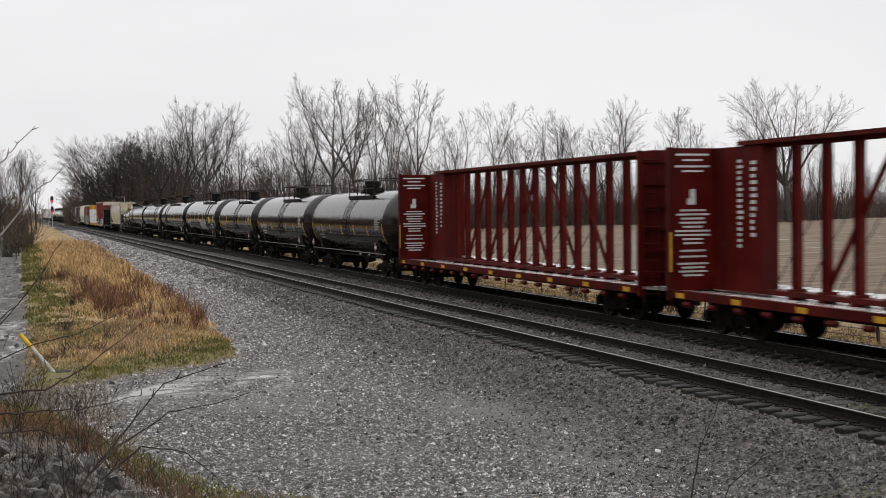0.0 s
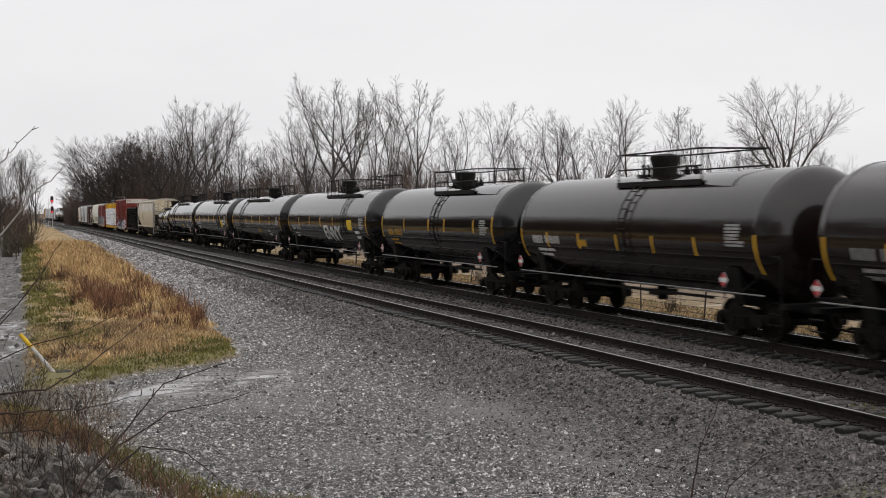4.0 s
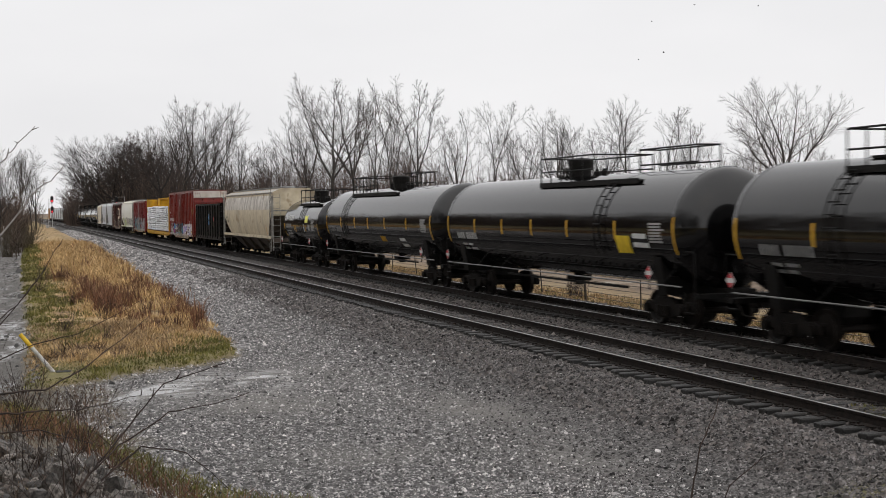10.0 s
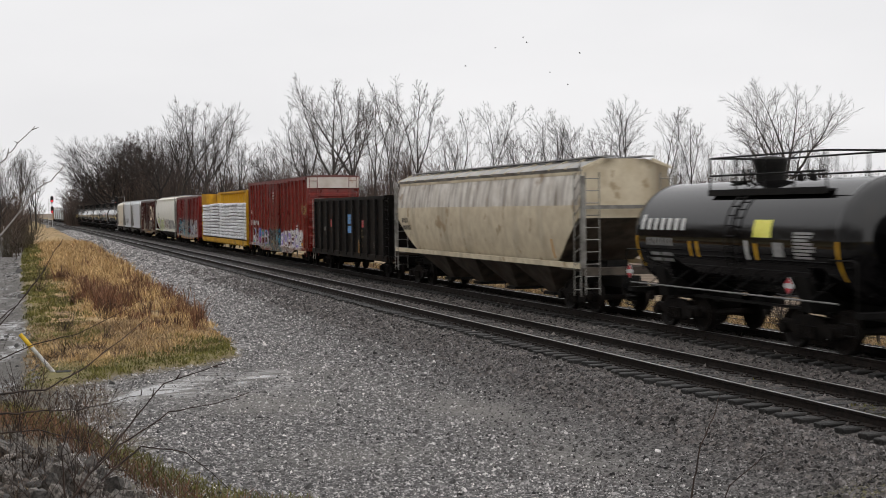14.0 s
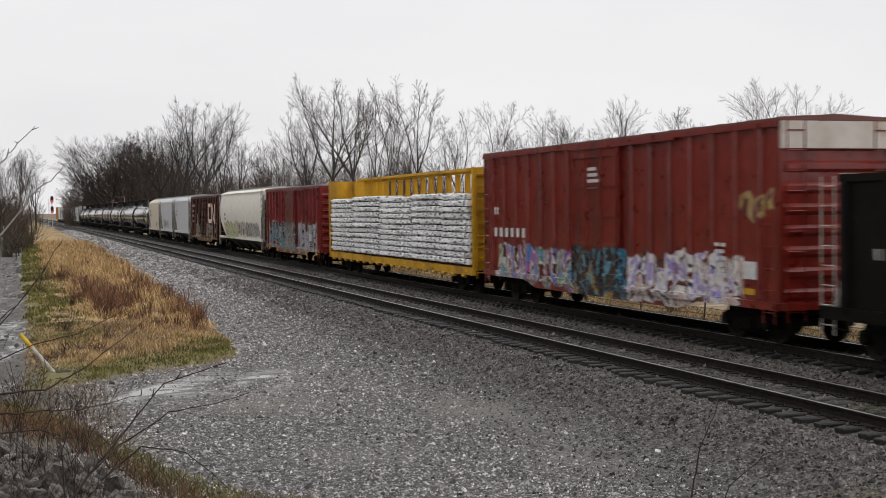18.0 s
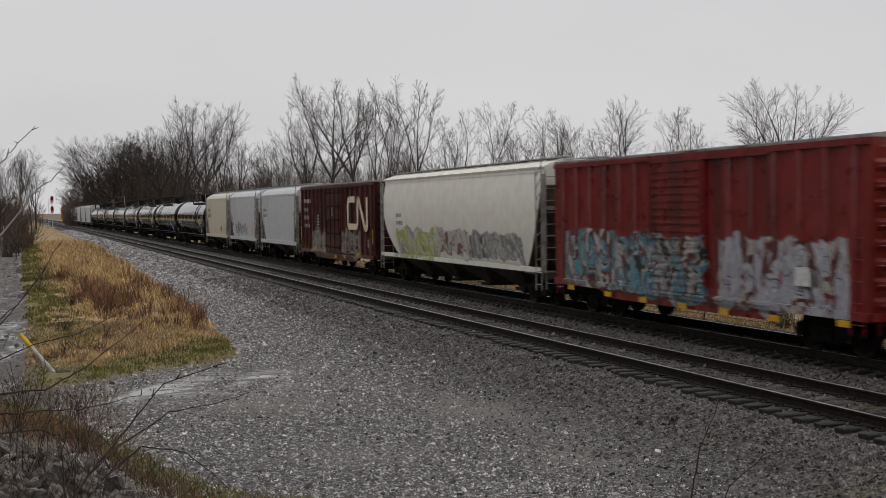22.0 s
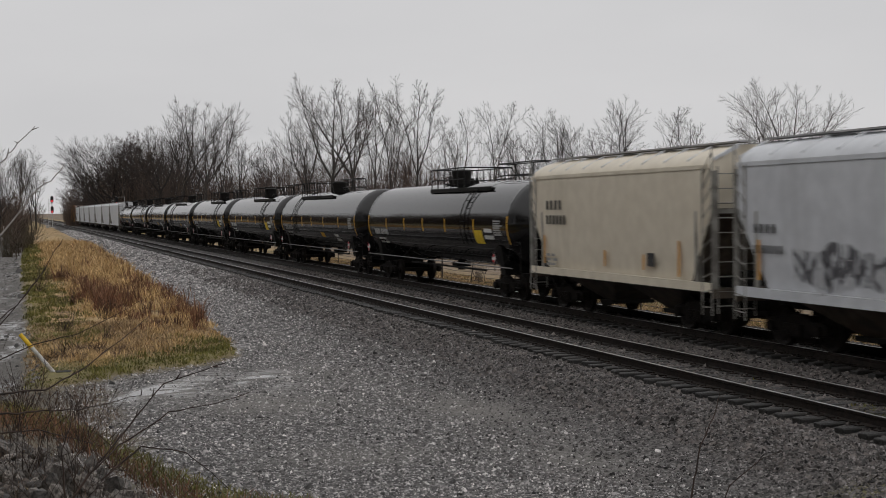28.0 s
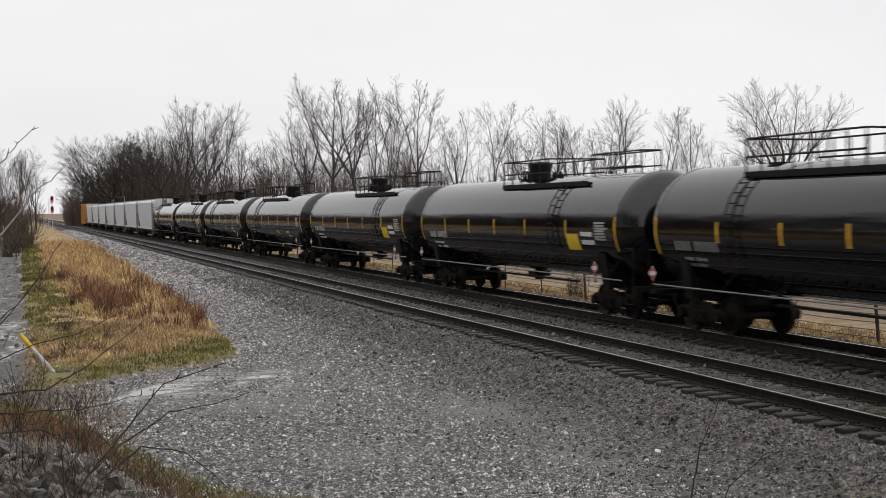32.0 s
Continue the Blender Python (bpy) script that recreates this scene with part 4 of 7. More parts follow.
for v in word_mesh.vertices:
    f = (v.co.x - min(w_x)) / (max(w_x) - min(w_x))
    y, z = 0.05 - 3.75 * f, 1.58 + 0.74 * (v.co.y - min(w_y)) / (max(w_y) - min(w_y)) + 0.04 * math.sin(9 * f)
    v.co = (-math.sqrt(max(0.01, 1.56 ** 2 - (z - 2.6) ** 2)) - 0.012 - v.co.z, y, z)
word_mesh.materials.append(WHITE_PAINT)
part("sprayed_word", word_mesh, None, envy, "white sprayed graffiti word")

# the short pressure tank car

small_tank = at_20(tank_car("short black tank car with white maker's lettering", 10.6, 1.38, 2.38, TANK_BLACK, "small", [1.65, 1.3, -1.35], [(letters(3.9, 2.56, 2.86, 6, 0.36) + [(4.25, 4.08, 2.56, 2.95)], WHITE_PAINT, "white maker's mark"), (letters(3.9, 2.16, 2.36, 8, 0.18) + word_rows(3.8, 1.98, 2, 0.15, 1.5, 11), GREYTEXT, "stencilled car number"), (word_rows(-2.85, 2.58, 8, 0.075, 1.05, 12, gap=0.3, words=1), GREYTEXT, "stencilled data block"), ([(-0.9, -1.02, 1.92, 2.36)], WHITE_PAINT, "white stripe"), ([(-2.05, -2.45, 2.02, 2.34)], GREYTEXT, "white square")], [((-1.25, -1.98, 2.44, 2.84), PALE_YELLOW, "pale yellow panel")], stripe_z=(1.92, 2.3)), -48.95, -38.35)


# ---- covered hoppers ----
def hopper_car(label, length, side_w, z_sill, z_eave, z_top, paint, cut_top, cut_bottom, bays, curved, marks=(), reflectors=(), open_end=2.0, dark=None, roof_paint=None, square_end=False, upper=None):
    """A covered hopper: body lofted from levels, roof, walkway, end posts and ladders, sills, chutes."""
    car = thing("covered_hopper", label, "hopper car", "cars of the freight train")
    h = length / 2
    w = side_w / 2
    bm = bmesh.new()
    rings = []
    n = 14
    for k in range(n + 1):
        f = k / n
        z = z_sill + (z_eave - z_sill) * f
        bulge = math.sin(math.pi * (0.15 + 0.85 * f) * 0.98) if curved else 1.0
        hw = w * ((1.0 - 0.16 * ((f - 0.55) / 0.55) ** 2) if curved else (0.97 + 0.03 * f))
        if square_end:
            pull = cut_bottom + (cut_top - cut_bottom) * min(1.0, f / 0.5) ** 0.9
        elif curved:
            pull = cut_top + (cut_bottom - cut_top) * (1 - f) ** 2.6
        else:
            pull = cut_bottom + (cut_top - cut_bottom) * min(1.0, f / 0.6)
            hw = w * (1.0 - 0.07 * (1 - f) ** 2)
        y = h - pull
        rings.append([bm.verts.new(c) for c in ((-hw, -y, z), (hw, -y, z), (hw, y, z), (-hw, y, z))])
    rise = z_top - z_eave
    for f, sh in ((0.35, 0.93), (0.7, 0.72), (0.95, 0.42)):
        y = h - cut_top - 0.02
        rings.append([bm.verts.new(c) for c in ((-w * sh, -y, z_eave + rise * f), (w * sh, -y, z_eave + rise * f), (w * sh, y, z_eave + rise * f), (-w * sh, y, z_eave + rise * f))])
    for a, b in zip(rings, rings[1:]):
        for i in range(4):
            bm.faces.new((a[i], a[(i + 1) % 4], b[(i + 1) % 4], b[i]))
    bm.faces.new(rings[0][::-1])
    bm.faces.new(rings[-1])
    bmesh.ops.recalc_face_normals(bm, faces=bm.faces[:])
    bm.normal_update()
    for f in bm.faces:
        mid = f.calc_center_median()
        if mid.z > z_eave + 0.02 and abs(f.normal.y) < 0.7:
            f.material_index = 1
        elif upper and z_eave > mid.z > 3.15 and abs(f.normal.x) > 0.7:
            f.material_index = 3
        # end faces that lean downwards get the colour with shade painted in
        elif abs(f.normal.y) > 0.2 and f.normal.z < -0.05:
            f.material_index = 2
    body = mesh_of(bm, "body", [paint, roof_paint or paint, SLOPE_SHADE, upper or paint], True)
    body.set_sharp_from_angle(angle=radians(32))
    part("body", body, None, car)
    # eave rib, roof walkway on brackets
    for x in (-1, 1):
        part("eave_rail", boxes((x * w * (0.89 if curved else 1.0) - 0.03, x * w * (0.89 if curved else 1.0) + 0.03, -h + cut_top, h - cut_top, z_eave - 0.05, z_eave + 0.05)), paint, car)
        part("side_sill", boxes((x * (w - 0.02) - 0.05, x * (w - 0.02) + 0.05, -h + 0.15, h - 0.15, z_sill - (0.14 if curved else 0.20), z_sill + 0.02)), paint, car)
        part("walkway", boxes((x * 0.62 - 0.2, x * 0.62 + 0.2, -h + 0.1, h - 0.1, z_top + 0.02, z_top + 0.06)), GALV, car, "galvanised running board on the roof")
        nb = int(length / 1.25)
        for k in range(nb + 1):
            y = -h + 0.2 + (length - 0.4) * k / nb
            part("bracket", shared(("bracket", x, round(w, 2), round(rise, 2)), lambda: mesh_of(prism(bmesh.new(), [(0.0, 0.0), (0.0, -0.12), (x * (w * 0.93 - 0.78), -rise * 0.75), (x * (w * 0.93 - 0.78), -rise * 0.62)], -0.03, 0.03, "y"), "bracket", paint)), None, car, "", pose(x * 0.8, y, z_top))
    for y in np.linspace(-h + 2.4, h - 2.4, 2 * bays):
        part("roof_hatch", shared("roof_hatch", lambda: mesh_of(bevelled(boxes((-0.38, 0.38, -0.55, 0.55, -0.02, 0.10)), 0.03), "roof_hatch", GALV)), None, car, "", pose(0, y, z_top))
    # ends: corner posts, ladders, platform, slope braces
    for s in (-1, 1):
        ye = s * (h - 0.1)
        for x in (-1, 1):
            xp = x * (w - 0.05)
            part("corner_post", boxes((xp - 0.05, xp + 0.05, ye - 0.05, ye + 0.05, z_sill - 0.2, z_eave - 0.1)), END_GRIME, car)
            if not curved:
                part("corner_post", boxes((xp - 0.04, xp + 0.04, ye - s * 0.85 - 0.04, ye - s * 0.85 + 0.04, z_sill - 0.2, z_sill + (z_eave - z_sill) * 0.62)), END_GRIME, car)
            part("ladder", ladder([(x * (w + 0.03), ye, 0.55), (x * (w + 0.03), ye, z_top)], [(x * (w + 0.03), ye - s * 0.46, 0.55), (x * (w + 0.03), ye - s * 0.46, z_eave)], 10, 0.018), END_GRIME, car)
            part("end_ladder", ladder([(x * (w - 0.1), ye + s * 0.05, 0.6), (x * (w - 0.1), ye + s * 0.05, z_eave)], [(x * (w - 0.55), ye + s * 0.05, 0.6), (x * (w - 0.55), ye + s * 0.05, z_eave)], 10, 0.018), END_GRIME, car)
        part("end_platform", boxes((-w, w, ye - s * open_end * 0.5 - 0.5, ye - s * open_end * 0.5 + 0.5, z_sill - 0.2, z_sill - 0.14), (-w, w, ye - 0.06, ye + 0.06, z_sill - 0.34, z_sill - 0.12)), SLOPE_SHADE, car)
        part("end_beam", boxes((-w, w, ye - 0.04, ye + 0.04, z_sill + (z_eave - z_sill) * 0.60, z_sill + (z_eave - z_sill) * 0.64)), END_GRIME, car)
        part("centre_sill", boxes((-0.3, 0.3, min(s * 0.4, s * h), max(s * 0.4, s * h), 0.78, 1.12)), STEEL_BLACK, car)
        bm = boxes((-0.35, 0.35, ye - s * 1.1 - 0.3, ye - s * 1.1 + 0.3, 1.12, 1.55))
        tube(bm, [(-0.6, ye - s * 0.6, 1.3), (-0.6, ye - s * 1.4, 1.3)], 0.16, 10)
        part("brake_gear", bm, STEEL_BLACK, car)
    # discharge chutes
    span = (length - 2 * cut_bottom - 1.0) / bays
    for k in range(bays):
        yc = -h + cut_bottom + 0.5 + span * (k + 0.5)
        bm = bmesh.new()
        a = [bm.verts.new(c) for c in ((-w * 0.9, yc - span * 0.48, z_sill - 0.1), (w * 0.9, yc - span * 0.48, z_sill - 0.1), (w * 0.9, yc + span * 0.48, z_sill - 0.1), (-w * 0.9, yc + span * 0.48, z_sill - 0.1))]
        b = [bm.verts.new(c) for c in ((-0.55, yc - 0.35, 0.42), (0.55, yc - 0.35, 0.42), (0.55, yc + 0.35, 0.42), (-0.55, yc + 0.35, 0.42))]
        for i in range(4):
            bm.faces.new((a[i], b[i], b[(i + 1) % 4], a[(i + 1) % 4]))
        bm.faces.new(b)
        bm.faces.new(a)
        bmesh.ops.recalc_face_normals(bm, faces=bm.faces[:])
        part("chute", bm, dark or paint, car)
        part("gate", boxes((-0.7, 0.7, yc - 0.42, yc + 0.42, 0.32, 0.42)), STEEL_BLACK, car)
    surf = (lambda z: -w * (1.0 - 0.16 * (((z - z_sill) / (z_eave - z_sill) - 0.55) / 0.55) ** 2) - 0.012) if curved else (lambda z: -w - 0.012)
    for rects, m, lab in marks:
        part("marking", decal(rects, surf, 2), m, car, lab)
    for y, z0, z1 in reflectors:
        part("reflector", decal([(y - 0.06, y + 0.06, z0, z1)], surf, 4), ORANGE, car, "orange reflective stripe")
    running_gear(car, length, 1.75)
    return car


ORANGE = mat("reflective_orange", (0.50, 0.24, 0.05), (0.60, 0.32, 0.08), 6, 0.55)
GALV = mat("galvanised_steel", (0.22, 0.22, 0.22), (0.42, 0.42, 0.42), 5, 0.45, 0.65, 0.5)
BLACK_TEXT = mat("black_stencil", (0.02, 0.02, 0.02), (0.05, 0.05, 0.05), 8, 0.6)


def streaked(name, dark, light, streak, amount=(0.48, 0.72), streak_scale=1.1, rust=None, rough=0.5, zones=(), relief=0.0, spec=0.25):
    """Car paint with streaks that run down the sides, blotches of dirt, and sprayed zones
    (y0, y1, z0, z1, cell size, colours) of graffiti with dark outlines."""
    m = mat(name, dark, light, 2.5, rough, rough + 0.2, bump=relief, bump_scale=2.2, spec=spec, coat=0.3 if relief > 0.35 else 0.0)
    n, l = m.node_tree.nodes, m.node_tree.links
    b = n["Principled BSDF"]
    base = b.inputs["Base Color"].links[0].from_socket
    co = next(x for x in n if x.type == "TEX_COORD")

    def tex(scale, stretch, detail=6):
        mp = n.new("ShaderNodeMapping")
        mp.inputs["Scale"].default_value = stretch
        l.new(co.outputs["Object"], mp.inputs["Vector"])
        t = n.new("ShaderNodeTexNoise")
        t.inputs["Scale"].default_value, t.inputs["Detail"].default_value = scale, detail
        l.new(mp.outputs["Vector"], t.inputs["Vector"])
        return t

    def rng_map(sock, a, c, lo=0.0, hi=1.0):
        r = n.new("ShaderNodeMapRange")
        r.inputs["From Min"].default_value, r.inputs["From Max"].default_value = a, c
        r.inputs["To Min"].default_value, r.inputs["To Max"].default_value = lo, hi
        l.new(sock, r.inputs["Value"])
        return r.outputs["Result"]

    def mixc(fac, a, colour):
        x = n.new("ShaderNodeMix")
        x.data_type = "RGBA"
        l.new(fac, x.inputs["Factor"])
        l.new(a, x.inputs["A"])
        if isinstance(colour, tuple):
            x.inputs["B"].default_value = (*colour, 1)
        else:
            l.new(colour, x.inputs["B"])
        return x.outputs["Result"]

    def times(a, c):
        x = n.new("ShaderNodeMath")
        x.operation = "MULTIPLY"
        l.new(a, x.inputs[0])
        l.new(c, x.inputs[1])
        return x.outputs["Value"]

    c = mixc(rng_map(tex(streak_scale, (1, 1, 0.07)).outputs["Fac"], *amount), base, streak)
    if rust:
        c = mixc(rng_map(tex(1.7, (1, 1, 1), 10).outputs["Fac"], 0.60, 0.70), c, rust)
    if zones:
        sep = n.new("ShaderNodeSeparateXYZ")
        wob = tex(1.3, (1, 1, 1), 2)
        add = n.new("ShaderNodeVectorMath")
        add.operation = "MULTIPLY_ADD"
        add.inputs[1].default_value = (0.0, 0.55, 0.85)
        l.new(wob.outputs["Color"], add.inputs[0])
        l.new(co.outputs["Object"], add.inputs[2])
        l.new(add.outputs["Vector"], sep.inputs["Vector"])
        for y0, y1, z0, z1, size, colours in zones:
            y0, y1 = min(y0, y1) + 0.27, max(y0, y1) + 0.27
            z0, z1 = z0 + 0.42, z1 + 0.42
            mask = times(times(rng_map(sep.outputs["Y"], y0, y0 + 0.05), rng_map(sep.outputs["Y"], y1, y1 - 0.05)), times(rng_map(sep.outputs["Z"], z0, z0 + 0.05), rng_map(sep.outputs["Z"], z1, z1 - 0.05)))
            mp = n.new("ShaderNodeMapping")
            mp.inputs["Scale"].default_value = (0.0, 0.95 / size, 0.42 / size)
            mp.inputs["Location"].default_value = (0.0, y0 * 1.7, 0.0)
            l.new(add.outputs["Vector"], mp.inputs["Vector"])

            def swirl(scale, twist, detail=0.6):
                t = n.new("ShaderNodeTexNoise")
                t.inputs["Scale"].default_value, t.inputs["Detail"].default_value, t.inputs["Distortion"].default_value = scale, detail, twist
                l.new(mp.outputs["Vector"], t.inputs["Vector"])
                return t.outputs["Fac"]
            shapes = swirl(0.95, 0.9)
            rp = n.new("ShaderNodeValToRGB")
            rp.color_ramp.interpolation = "CONSTANT"
            e = rp.color_ramp.elements
            while len(e) < len(colours):
                e.new(0.5)
            for i, (el, colour) in enumerate(zip(e, colours)):
                el.position, el.color = 0.30 + 0.40 * i / len(colours), (*colour, 1)
            l.new(shapes, rp.inputs["Fac"])
            lines = n.new("ShaderNodeMath")
            lines.operation = "PINGPONG"
            lines.inputs[1].default_value = 0.055
            l.new(swirl(0.62, 1.4), lines.inputs[0])
            sprayed = mixc(rng_map(lines.outputs["Value"], 0.007, 0.003), rp.outputs["Color"], (0.02, 0.02, 0.025))
            shine = n.new("ShaderNodeMath")
            shine.operation = "PINGPONG"
            shine.inputs[1].default_value = 0.09
            l.new(swirl(0.8, 2.0), shine.inputs[0])
            sprayed = mixc(rng_map(shine.outputs["Value"], 0.004, 0.002), sprayed, (0.62, 0.61, 0.60))
            wear = rng_map(tex(5.0, (1, 1, 0.6), 8).outputs["Fac"], 0.30, 0.42)
            c = mixc(times(mask, wear), c, sprayed)
    l.new(c, b.inputs["Base Color"])
    return m


END_GRIME = mat("grimy_end_steel", (0.15, 0.14, 0.125), (0.32, 0.31, 0.285), 3, 0.5)
# Grimy brown with the shade under the car ends put into the colour.
SLOPE_SHADE = mat("shaded_slope_sheet", (0.035, 0.027, 0.020), (0.11, 0.088, 0.066), 2.2, 0.7, grime=(0.05, 0.03, 0.02), grime_scale=1.2)
HOPPER_TAN = streaked("dirty_tan_paint", (0.52, 0.44, 0.31), (0.64, 0.565, 0.42), (0.30, 0.25, 0.18), (0.52, 0.74), 0.8, rust=(0.34, 0.25, 0.15))
HOPPER_TAN_TOP = streaked("weathered_tan_paint", (0.56, 0.52, 0.46), (0.70, 0.67, 0.62), (0.20, 0.165, 0.135), (0.44, 0.74), 3.2, rust=(0.34, 0.27, 0.20))
HOPPER_CREAM = streaked("cream_paint", (0.69, 0.675, 0.605), (0.77, 0.755, 0.685), (0.56, 0.535, 0.465), (0.60, 0.95), 0.7, rough=0.38, zones=[
    (1.6, 7.2, 1.1, 2.35, 0.72, ((0.54, 0.53, 0.46), (0.40, 0.46, 0.12), (0.42, 0.48, 0.14), (0.56, 0.54, 0.47), (0.30, 0.30, 0.38))),
    (-2.2, 1.6, 1.4, 2.45, 0.5, ((0.50, 0.48, 0.43), (0.17, 0.06, 0.045), (0.52, 0.50, 0.45), (0.46, 0.44, 0.40), (0.05, 0.045, 0.045))),
    (-7.3, -2.2, 1.35, 2.3, 0.6, ((0.40, 0.39, 0.37), (0.22, 0.22, 0.22), (0.45, 0.44, 0.41), (0.30, 0.30, 0.30), (0.10, 0.10, 0.11)))])
HOPPER_GREY = streaked("light_grey_paint", (0.50, 0.515, 0.54), (0.58, 0.595, 0.62), (0.30, 0.31, 0.32), (0.58, 0.9), 0.8, rough=0.36, spec=0.5)
HOPPER_GREY_TAGGED = streaked("light_grey_paint_tagged", (0.50, 0.515, 0.54), (0.58, 0.595, 0.62), (0.30, 0.31, 0.32), (0.58, 0.9), 0.8, rough=0.36, spec=0.5, zones=[
    (-1.2, 3.4, 1.45, 2.3, 0.42, ((0.40, 0.41, 0.43), (0.08, 0.08, 0.09), (0.42, 0.43, 0.45), (0.44, 0.45, 0.47)))])
HOPPER_BEIGE = streaked("beige_paint", (0.59, 0.53, 0.425), (0.66, 0.60, 0.49), (0.40, 0.36, 0.27), (0.58, 0.9), 0.8, rough=0.38, spec=0.5)
DARK_ROOF = mat("sooty_roof", (0.12, 0.115, 0.105), (0.30, 0.285, 0.26), 2, 0.25, 0.45)
CHUTE_DARK = mat("rusty_chute", (0.022, 0.017, 0.014), (0.065, 0.05, 0.038), 3, 0.7)

hopper_tan = at_20(hopper_car("long tan covered hopper with dark weather streaks", 19.4, 3.1, 1.5, 4.18, 4.62, HOPPER_TAN, 0.35, 2.4, 4, True, [(letters(8.6, 2.6, 2.8, 4, 0.22) + letters(8.6, 2.3, 2.5, 6, 0.2), BLACK_TEXT, "faint stencilled number")], [(-7.2, 1.6, 2.2)], dark=SLOPE_SHADE, roof_paint=DARK_ROOF, square_end=True, upper=HOPPER_TAN_TOP), -36.2, -16.6)
hopper_cream = at_20(hopper_car("cream covered hopper with curved sides and graffiti", 18.7, 3.1, 1.25, 4.32, 4.72, HOPPER_CREAM, 0.3, 1.9, 4, True, [(letters(6.9, 2.82, 2.98, 4, 0.2) + letters(6.9, 2.5, 2.66, 5, 0.2), BLACK_TEXT, "black stencilled number")], dark=CHUTE_DARK), 61.0, 79.7)
hopper_grey = at_20(hopper_car("short light-grey covered hopper with two bays", 11.4, 3.1, 1.3, 4.10, 4.66, HOPPER_GREY, 0.2, 1.3, 2, False, [(letters(4.6, 3.1, 3.28, 4, 0.24) + letters(4.6, 2.75, 2.93, 6, 0.2), BLACK_TEXT, "stencilled number"), ([(-3.1, -3.5, 1.6, 1.95)], WHITE_PAINT, "white data panel")], dark=SLOPE_SHADE), 97.55, 108.95)
hopper_tagged = at_20(hopper_car("short light-grey covered hopper with black graffiti", 11.4, 3.1, 1.3, 4.10, 4.66, HOPPER_GREY_TAGGED, 0.2, 1.3, 2, False, [(letters(4.8, 2.55, 2.75, 4, 0.24) + letters(4.8, 2.1, 2.28, 6, 0.2), BLACK_TEXT, "stencilled number"), ([(-2.9, -3.3, 1.55, 1.95)], WHITE_PAINT, "white data panel")], [(4.6, 1.5, 2.4), (-2.0, 1.5, 2.0), (-4.0, 1.5, 2.5)], dark=SLOPE_SHADE), 110.35, 121.75)
hopper_beige = at_20(hopper_car("short beige covered hopper with two bays", 11.5, 3.1, 1.3, 4.10, 4.66, HOPPER_BEIGE, 0.2, 1.3, 2, False, [(letters(4.4, 3.1, 3.38, 4, 0.32) + letters(4.4, 2.65, 2.93, 6, 0.26), BLACK_TEXT, "black stencilled number"), (word_rows(4.4, 1.75, 3, 0.14, 1.1, 31), GREYTEXT, "stencilled data"), ([(-2.3, -2.7, 1.6, 1.95)], BLACK_TEXT, "black data panel")], [(4.55, 1.45, 2.3), (0.25, 1.5, 1.95), (-2.1, 1.5, 1.9), (-4.0, 1.4, 2.3)], dark=CHUTE_DARK), 122.55, 134.05)
far_grey = hopper_car("light-grey covered hopper far down the train", 18.0, 3.1, 1.3, 4.2, 4.66, HOPPER_GREY, 0.25, 2.2, 3, False, dark=SLOPE_SHADE)
at_20(far_grey, 297.6, 315.6)
for far_end in (334.8, 354.0, 373.2, 392.4, 411.6, 430.8):
    repeat(far_grey, far_end - 18.0, far_end)


